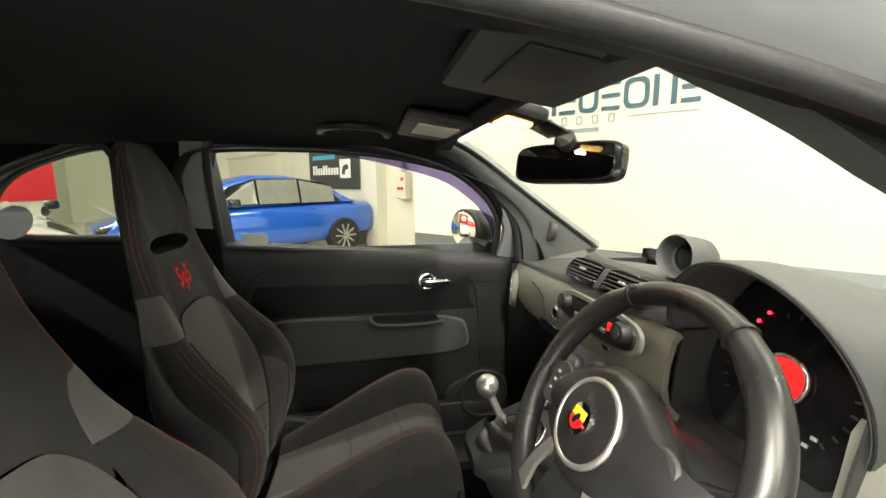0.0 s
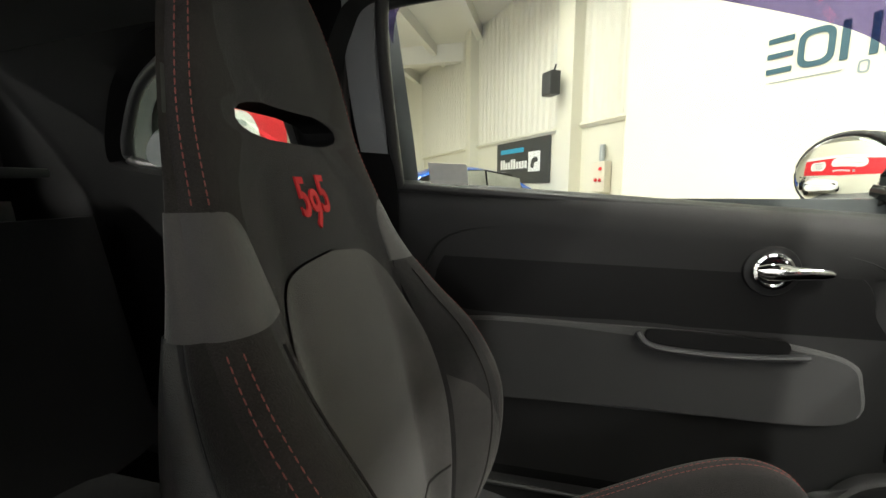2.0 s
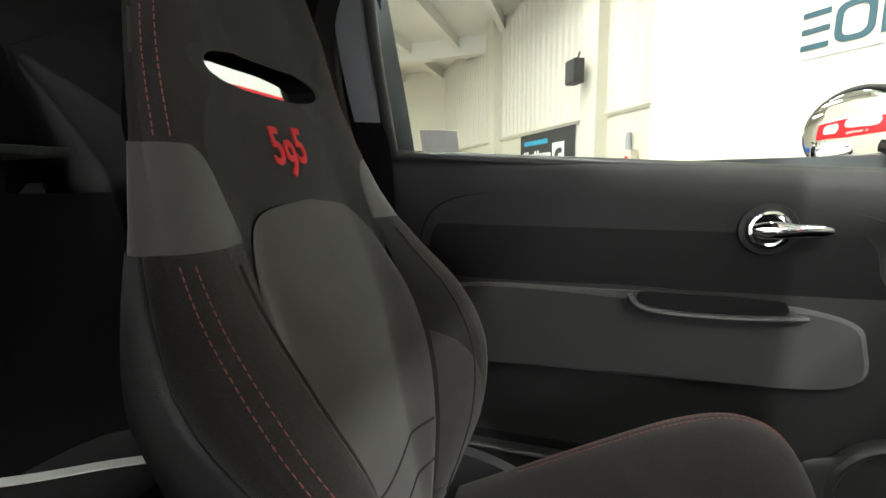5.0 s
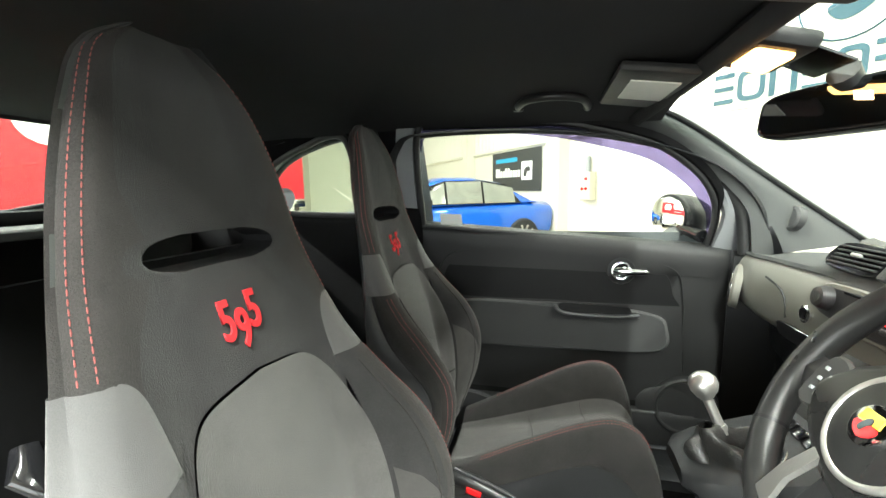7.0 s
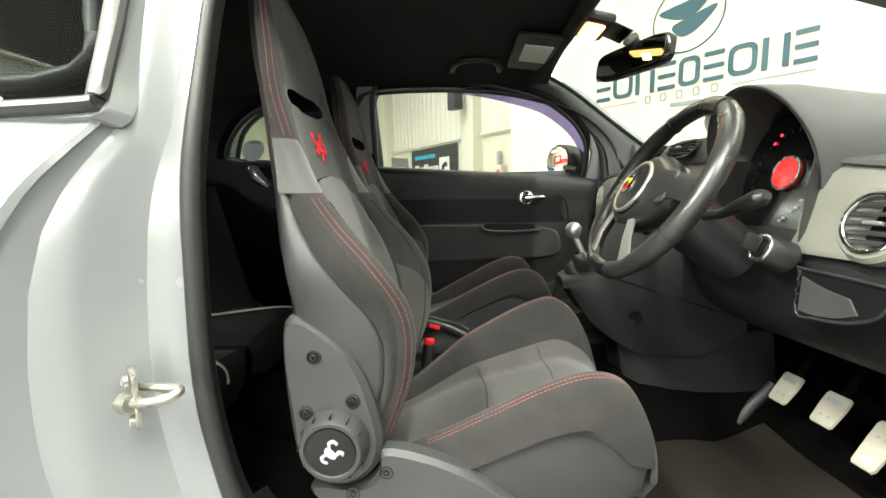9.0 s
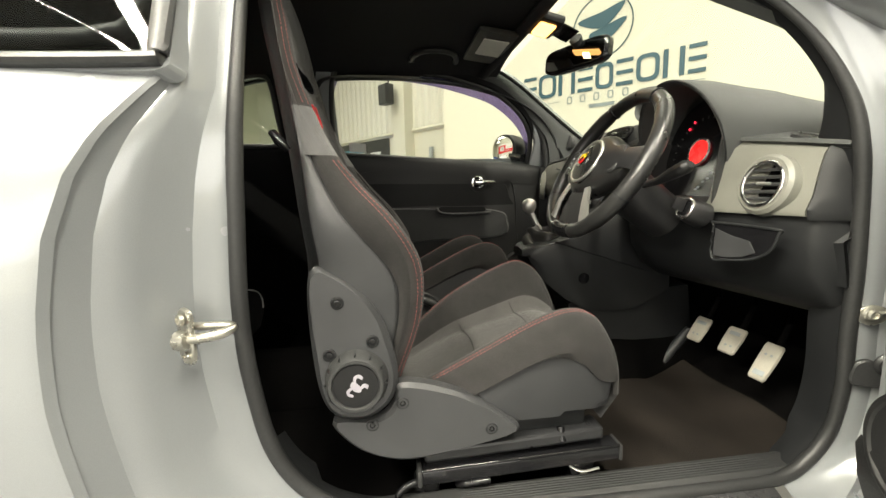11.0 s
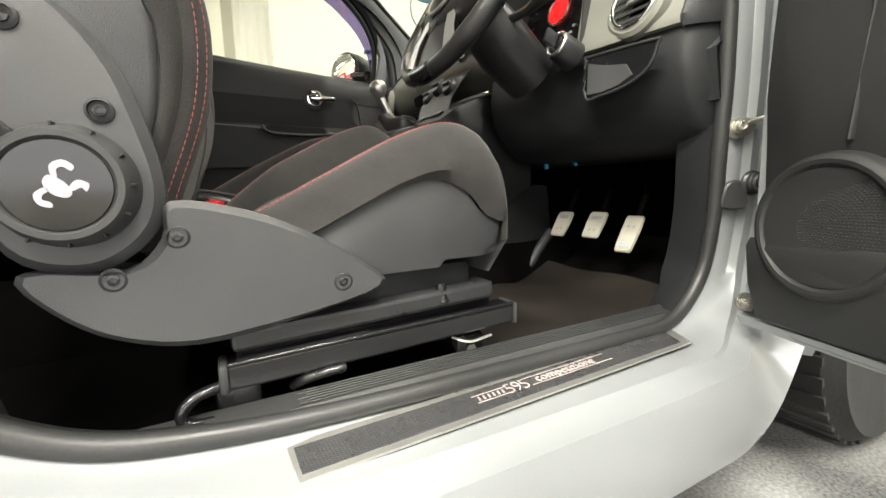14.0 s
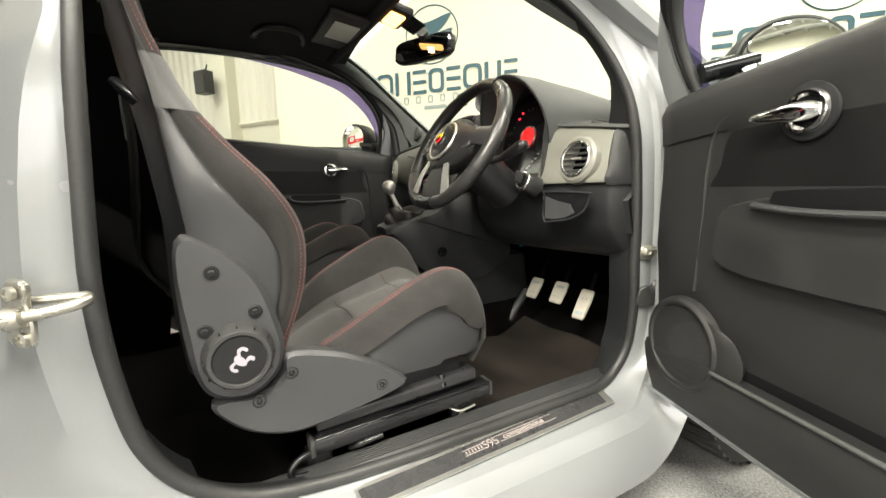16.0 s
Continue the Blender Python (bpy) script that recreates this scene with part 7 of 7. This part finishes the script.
part("gaiter", skin([[GT @ Vector((ox + r * 1.15 * math.cos(a) * (1 + fo * math.sin(6 * a + z * 70)), r * math.sin(a) * (1 + fo * math.sin(5 * a + 1 + z * 110)), z + fo * 0.09 * math.sin(4 * a + z * 50))) for a in np.linspace(0, 2 * math.pi, 48, endpoint=False)] for z, r, ox, fo in ((0.002, 0.060, 0, 0.0), (0.007, 0.060, 0, 0.06), (0.012, 0.055, -0.003, 0.14), (0.016, 0.046, -0.008, 0.20), (0.020, 0.036, -0.014, 0.22), (0.027, 0.026, -0.019, 0.17), (0.040, 0.019, -0.022, 0.10), (0.052, 0.015, -0.024, 0.05), (0.058, 0.011, -0.025, 0.0))], close_u=True), gaiter_leather, gl, "creased black leather gaiter")
part("gaiter_collar", lathe([(0.074, -0.004), (0.073, 0.004), (0.066, 0.008), (0.060, 0.004)], GT @ Matrix.Diagonal((1.1, 0.92, 1, 1)), 40), gloss_black, gl, "gloss black gaiter surround")
part("gaiter_ring", tube([GT @ Vector((0.081 * math.cos(a), 0.068 * math.sin(a), 0.002)) for a in np.linspace(0, 2 * math.pi, 36, endpoint=False)], 0.0035, 8, True), chrome, gl, "chrome gaiter ring")
part("stem", tube([(0.318, 0.052, 0.80), (0.295, 0.058, 0.852)], 0.0085, 12), alu, gl, "brushed metal stem")
part("collar", tube([(0.322, 0.051, 0.790), (0.316, 0.053, 0.803)], [0.013, 0.011], 12), alu, gl)
part("knob", lathe([(0.008, -0.026), (0.014, -0.02), (0.0215, -0.008), (0.024, 0.003), (0.0215, 0.013), (0.014, 0.0205), (0.005, 0.0235), (0.0, 0.024)], pose(0.289, 0.059, 0.872, 0, -12, 0), 28), alu, gl, "brushed aluminium ball knob")
hb = thing("handbrake", "black handbrake lever with belt buckle beside it", "handbrake")
part("lever", tube(crom([(0.03, 0.07, 0.49), (0.0, 0.073, 0.53), (-0.03, 0.077, 0.55), (-0.10, 0.087, 0.58), (-0.175, 0.097, 0.593)], 4), [0.012] * 5 + [0.015] * 8 + [0.017] * 4, 12), leather, hb, "black leather grip")
part("edging", tube(crom([(-0.02, 0.073, 0.568), (-0.06, 0.076, 0.588), (-0.12, 0.084, 0.603), (-0.172, 0.094, 0.612)], 5), 0.0035, 6), shell_grey, hb, "grey edging along the lever")
part("release_label", box((0.034, 0.006, 0.013), (-0.126, 0.070, 0.580), 0.002, rot=Matrix.Rotation(radians(14), 4, "Y")), red_enamel, hb, "small red label")
part("housing", box((0.30, 0.13, 0.10), (-0.08, 0.03, 0.42), 0.03), trim_dark, hb)
bk = thing("belt_buckle", "black seat belt buckle with red release", "belt buckle")
part("case", tube([(-0.15, -0.06, 0.42), (-0.145, -0.055, 0.50), (-0.135, -0.05, 0.57)], [0.016, 0.02, 0.022], 10, squash=0.6), black_plastic, bk)
part("release", box((0.03, 0.02, 0.016), (-0.133, -0.05, 0.578), 0.004), red_enamel, bk, "red release button")

# ---- pedals and footwell ----
for i, (px, py, pz, w, h, nm) in enumerate(((0.762, -0.155, 0.487, 0.050, 0.080, "clutch_pedal"), (0.777, -0.262, 0.489, 0.053, 0.080, "brake_pedal"), (0.772, -0.375, 0.474, 0.047, 0.104, "accelerator_pedal"))):
    t = thing(nm, "drilled aluminium sports pedal on shade-black arm", "pedal", "pedals")
    f = axes((px, py, pz), (0.12, -1, 0), (0.72, -0.16, 1))
    part("plate", slab([(-w * 0.40, -h / 2), (w * 0.36, -h / 2), (w * 0.45, -h * 0.43), (w * 0.52, h * 0.12), (w * 0.50, h * 0.44), (w * 0.42, h / 2), (-w * 0.42, h / 2), (-w * 0.50, h * 0.42), (-w * 0.52, h * 0.10), (-w * 0.47, -h * 0.44)], f, 0.007, 0.0025), pedal_alu, t, "satin aluminium pad")
    part("grip_inset", slab([(-w * 0.30, 0.0), (w * 0.30, 0.0), (w * 0.30, h * 0.13), (-w * 0.30, h * 0.13)], f @ pose(0, -h * 0.38 if "acc" in nm else h * 0.20, 0.0066), 0.0012, 0.0004), print_grey, t, "grey rubber grip inset", smooth=False)
    for k in range(2):
        part("stud", lathe([(0.0035, 0), (0.0035, 0.0012), (0.0, 0.0014)], f @ pose((k - 0.5) * w * 0.3, -h * 0.22 + 0.4 * h * ("acc" in nm), 0.0068), 8), print_grey, t)
    # arm takes the shade-black carpet colour, so it sinks into the dark
    part("arm", tube([(px + 0.012, py, pz), (px + 0.06, py, pz + 0.10), (px + 0.05, py, pz + 0.24)], 0.008, 8), car_carpet, t, "pedal arm, footwell shade painted black")
fr_ = thing("footrest", "grey plastic footrest bar beside the clutch", "footrest")
part("bar", tube([(0.66, -0.085, 0.315), (0.73, -0.08, 0.40), (0.79, -0.075, 0.46)], [0.016, 0.014, 0.012], 10), shell_grey, fr_)
part("foot_plate", box((0.18, 0.07, 0.012), (0.735, -0.05, 0.385), 0.004, rot=Matrix.Rotation(radians(-48), 4, "Y")), trim_dark, fr_)
fm = thing("floor_mat", "brown-black carpet mat in the driver's footwell", "floor mat")
part("mat", sheet([[(x, y, 0.325 + 0.06 * max(0, (x - 0.62) / 0.15) + 0.004 * math.sin(x * 31 + y * 23)) for x in np.linspace(0.22, 0.74, 18)] for y in np.linspace(-0.56, -0.12, 16)], -0.008), mat_carpet, fm)
for wx, wy, wz in ((0.72, -0.05, 0.66), (0.71, -0.14, 0.655), (0.74, -0.22, 0.66), (0.70, -0.02, 0.64)):
    c = thing("wiring_connector", "small connector under the dash", "connector", "connectors under the dash")
    part("case", box((0.012, 0.010, 0.016), (wx, wy, wz), 0.002), tape_white if wy > -0.1 else banner_blue, c)
    part("lead", tube([(wx, wy, wz), (wx + 0.04, wy - 0.01, wz + 0.06)], 0.004, 6), black_plastic, c)

# ---- roof fittings ----
vz = thing("sun_visor", "dark grey passenger sun visor with paper label", "sun visor", "sun visors")
part("board", box((0.13, 0.30, 0.018), (0.195, 0.22, 1.418), 0.007, rot=Matrix.Rotation(radians(8), 4, "Y")), trim_grey, vz)
part("label", box((0.085, 0.15, 0.003), (0.20, 0.20, 1.4065), 0.001, rot=Matrix.Rotation(radians(8), 4, "Y")), paper, vz, "pale printed label")
vd = thing("sun_visor", "dark grey driver's sun visor folded up", "sun visor", "sun visors")
part("board", box((0.15, 0.24, 0.018), (0.215, -0.345, 1.404), 0.008, rot=Matrix.Rotation(radians(9), 4, "Y")), dash_soft, vd)
part("mirror_flap", box((0.07, 0.13, 0.004), (0.212, -0.345, 1.3935), 0.0015, rot=Matrix.Rotation(radians(9), 4, "Y")), trim_grey, vd, "small mirror flap")
part("pivot_arm", tube([(0.16, -0.455, 1.395), (0.165, -0.475, 1.40), (0.15, -0.49, 1.405)], 0.007, 8), black_plastic, vd)
DX, DY = 0.060, 0.030
dl = thing("dome_lamp", "lit warm dome lamp above the mirror", "interior lamp")
part("housing", box((0.09, 0.13, 0.026), (0.25 + DX, -0.03 + DY, 1.413), 0.01, rot=Matrix.Rotation(radians(14), 4, "Y")), trim_dark, dl)
part("lens", box((0.050, 0.085, 0.016), (0.25 + DX, -0.03 + DY, 1.400), 0.006, rot=Matrix.Rotation(radians(14), 4, "Y")), lamp_warm, dl, "glowing warm lens")
area("dome_light", (0.308, 0.0, 1.389), (0.29, 0.0, 0.0), 0.022, 0.045, 0.14, (1, 0.58, 0.22))
rv = thing("rear_view_mirror", "black interior rear-view mirror on stalk", "mirror")
rmf = axes((0.425, 0.02, 1.33), (0.46, -0.89, 0.0), (0.16, 0, 1))
part("housing", skin([[rmf @ Vector((0.118 * r * math.copysign(abs(math.cos(a)) ** 0.4, math.cos(a)), 0.038 * r * math.copysign(abs(math.sin(a)) ** 0.4, math.sin(a)), h)) for a in np.linspace(0, 2 * math.pi, 32, endpoint=False)] for r, h in ((0.93, 0.014), (1.0, 0.008), (1.0, -0.012), (0.85, -0.03), (0.4, -0.038))], close_u=True, caps=True), gloss_black, rv, "black mirror housing")
part("glass", slab([(0.108 * math.copysign(abs(math.cos(a)) ** 0.4, math.cos(a)), 0.032 * math.copysign(abs(math.sin(a)) ** 0.4, math.sin(a))) for a in np.linspace(0, 2 * math.pi, 32, endpoint=False)], rmf @ pose(0, 0, 0.0142), 0.001, 0.0004), darkened_mirror, rv, "mirror glass")
part("stalk", tube([rmf @ Vector((0.0, 0.0, -0.03)), (0.44, 0.02, 1.352), (0.41, 0.0, 1.375)], [0.012, 0.014, 0.02], 10), black_plastic, rv)
gh = thing("grab_handle", "black roof grab handle above the passenger window", "grab handle")
part("grip", tube(crom([(-0.062, 0.408, 1.428), (-0.056, 0.365, 1.428), (-0.030, 0.318, 1.430), (0.025, 0.300, 1.430), (0.080, 0.318, 1.427), (0.104, 0.365, 1.422), (0.108, 0.408, 1.420)], 5), 0.0105, 8), black_plastic, gh)
for ex in (-0.062, 0.108):
    part("mount", box((0.026, 0.03, 0.014), (ex, 0.402, 1.425), 0.005), trim_dark, gh)


# ---- sill furniture ----
sp_ = thing("sill_plate", "carbon-look door sill plate with aluminium border and pale script", "sill plate")
sf_ = axes((0.235, -0.637, 0.3262), (1, 0.03, 0), (-0.03, 1, 0.10))
part("border", slab([(-0.355, -0.031), (0.338, -0.031), (0.362, 0.030), (-0.355, 0.030)], sf_, 0.003, 0.001), alu, sp_, "aluminium border", smooth=False)
part("carbon_field", slab([(-0.31, -0.022), (0.318, -0.022), (0.334, 0.020), (-0.31, 0.020)], sf_ @ pose(0, 0, 0.003), 0.001, 0.0004), carbon, sp_, "black carbon-weave field", smooth=False)
for u0, u1, v in ((-0.094, -0.042, 0.0080), (-0.092, -0.040, -0.0065), (-0.006, 0.158, 0.0115), (-0.002, 0.160, -0.0065)):
    part("script_rule", slab([(u0, v - 0.0006), (u1, v - 0.0006), (u1, v + 0.0006), (u0, v + 0.0006)], sf_ @ pose(0, 0, 0.0042), 0.0006, 0.0002), script_ink, sp_, "fine pale rule", smooth=False)
for i in range(6):
    u, hh = -0.088 + i * 0.0076, 0.0040
    part("script_bar", slab([(u, -hh), (u + 0.0026, -hh), (u + 0.004, hh), (u + 0.0014, hh)], sf_ @ pose(0, 0.0008, 0.0042), 0.0006, 0.0002), script_ink, sp_, "small pale script bar", smooth=False)
lettering("plate_word", "competizione", 0.0215, sf_ @ pose(0.010, -0.0035, 0.0046), script_ink, sp_, "pale printed word")
cu = bpy.data.curves.new("plate_text", "FONT")
cu.body, cu.size, cu.extrude, cu.align_x, cu.space_character = "595", 0.030, 0.0003, "CENTER", 0.85
cu.offset = -0.0004
txt = new("plate_number", cu)
bpy.context.view_layer.update()
me = bpy.data.meshes.new_from_object(txt.evaluated_get(bpy.context.evaluated_depsgraph_get()))
bpy.data.objects.remove(txt)
me.transform(sf_ @ pose(-0.024, -0.0085, 0.0046))
me.materials.append(script_ink)
pn = new("plate_number", me)
pn.parent = sp_
tagged(pn, "pale printed number")
tp = thing("tread_plate", "black ribbed plastic inner sill tread", "sill tread")
part("plate", sheet([[(x, -0.594, 0.342), (x, -0.588, 0.351), (x, -0.550, 0.353), (x, -0.538, 0.347), (x, -0.534, 0.31)] for x in np.linspace(-0.30, 0.66, 12)], -0.004), trim_grey, tp)
for i in range(6):
    part("rib", tube([(-0.06 + 0.01 * (i % 2), -0.585 + i * 0.0062, 0.3572 + 0.0002 * i), (0.60 - 0.02 * (i % 3), -0.585 + i * 0.0062, 0.3572 + 0.0002 * i)], 0.0008, 5), shell_grey, tp)
tq = thing("tread_plate", "black plastic inner sill tread beside the passenger seat", "sill tread")
part("plate", sheet([[(x, 0.705, 0.346), (x, 0.606, 0.352), (x, 0.550, 0.353), (x, 0.536, 0.347), (x, 0.532, 0.30)] for x in np.linspace(-0.36, 0.66, 12)], 0.004), trim_dark, tq)
for i in range(3):
    part("rib", tube([(-0.1, 0.565 + i * 0.012, 0.3555), (0.60, 0.565 + i * 0.012, 0.3555)], 0.0012, 5), shell_grey, tq)
st_ = thing("door_striker", "zinc-plated door latch striker on the pillar", "striker")
part("plate", slab(crom([(-0.014, -0.034), (0.012, -0.036), (0.020, -0.012), (0.016, 0.014), (0.018, 0.034), (-0.006, 0.040), (-0.018, 0.020), (-0.020, -0.018)], 3, True), axes((-0.447, -0.690, 0.745), (0.75, -0.66, 0), (0, 0, 1)), 0.006, 0.002), steel, st_, "zinc base plate")
part("hoop", tube(crom([(-0.452, -0.700, 0.744), (-0.425, -0.706, 0.747), (-0.400, -0.705, 0.751), (-0.389, -0.698, 0.754), (-0.392, -0.691, 0.757), (-0.420, -0.688, 0.758), (-0.448, -0.686, 0.758)], 4), [0.0068] * 9 + [0.0062] * 8 + [0.0055] * 8, 10), steel, st_, "zinc striker loop")
part("hoop_collar", tube([(-0.455, -0.699, 0.743), (-0.440, -0.706, 0.745)], [0.014, 0.011], 10), steel, st_)
for dx_, dz in ((0.004, -0.026), (0.0, 0.026)):
    part("bolt", lathe([(0.008, 0), (0.008, 0.005), (0.005, 0.006), (0.0045, 0.003), (0, 0.003)], axes((-0.447 + dx_, -0.695, 0.745 + dz), (0.75, -0.66, 0), (0, 0, 1)) @ pose(0, 0, 0.004), 12), steel, st_)
gr = thing("rubber_grommet", "black rubber bell-shaped plug on the white front pillar", "plug")
part("plug", slab(crom([(-0.020, -0.024), (0.020, -0.024), (0.0215, 0.004), (0.014, 0.020), (0.0, 0.026), (-0.014, 0.020), (-0.0215, 0.004)], 4, True), axes((0.706, -0.6375, 0.574), (0.87, -0.50, 0), (0, 0, 1)), 0.009, 0.003), rubber, gr)
cs = thing("door_check_strap", "zinc door check strap bolted to the front pillar", "check strap")
part("foot_plate", slab(crom([(-0.020, -0.010), (0.0, -0.020), (0.022, -0.008), (0.030, 0.008), (0.006, 0.018), (-0.016, 0.010)], 4, True), axes((0.690, -0.646, 0.690), (0.87, -0.50, 0), (0, 0, 1)), 0.005, 0.0015), steel, cs, "zinc foot plate")
part("bolt", lathe([(0.0125, 0), (0.0125, 0.004), (0.009, 0.005), (0.009, 0.012), (0.006, 0.013), (0.0055, 0.008), (0.0, 0.008)], axes((0.687, -0.650, 0.692), (0.87, -0.50, 0), (0, 0, 1)), 14), steel, cs, "zinc bolt")
part("strap", tube(crom([(0.690, -0.655, 0.694), (0.694, -0.668, 0.700), (0.698, -0.690, 0.704), (0.706, -0.715, 0.705)], 4), 0.006, 8, squash=0.5), steel, cs, "zinc strap")
part("strap_sleeve", box((0.016, 0.05, 0.016), (0.703, -0.712, 0.707), 0.004, rot=Matrix.Rotation(radians(16), 4, "Z")), black_plastic, cs, "black strap sleeve")
wb = thing("wiring_boot", "black ribbed rubber wiring boot between pillar and door", "wiring boot")
part("boot", lathe([(0.024, -0.02), (0.0265, -0.016), (0.024, -0.011), (0.019, -0.008), (0.023, -0.003), (0.0225, 0.0), (0.018, 0.003), (0.0215, 0.008), (0.021, 0.011), (0.017, 0.014), (0.019, 0.022), (0.0, 0.024)], axes((0.722, -0.670, 0.594), (0.90, -0.42, 0), (0, 0, 1)) @ Matrix.Scale(0.85, 4), 24), black_plastic, wb)
hb = thing("door_hinge_bolt", "zinc hinge bolt low on the white front pillar", "bolt")
part("washer", lathe([(0.018, -0.004), (0.018, 0.003), (0.014, 0.005), (0.0, 0.005)], axes((0.719, -0.667, 0.376), (0.80, -0.60, 0), (0, 0, 1)), 20), steel, hb)
part("shank", lathe([(0.0095, 0.004), (0.0095, 0.030), (0.0, 0.031)], axes((0.719, -0.667, 0.376), (0.55, -0.83, 0), (0, 0, 1)), 14), steel, hb)
stk = thing("window_sticker", "round grey sticker on the rear quarter glass", "sticker")
part("disc", lathe([(0.05, 0), (0.05, 0.001), (0, 0.0012)], axes((-0.93, 0.625, 1.19), (-1, 0, 0), (0, 0.4, 1)), 28), print_grey, stk)
cap_ = thing("sill_plug", "dark grey rubber plug in the painted sill", "plug")
part("plug", lathe([(0.017, -0.004), (0.017, 0.005), (0.013, 0.008), (0.008, 0.006), (0.0, 0.007)], axes((-0.369, -0.696, 0.384), (1, 0, 0), (0, 0.55, 0.83)), 20), rubber, cap_)
part("plug_core", lathe([(0.005, 0.006), (0.004, 0.010), (0.0, 0.010)], axes((-0.369, -0.696, 0.384), (1, 0, 0), (0, 0.55, 0.83)), 12), black_metal, cap_)
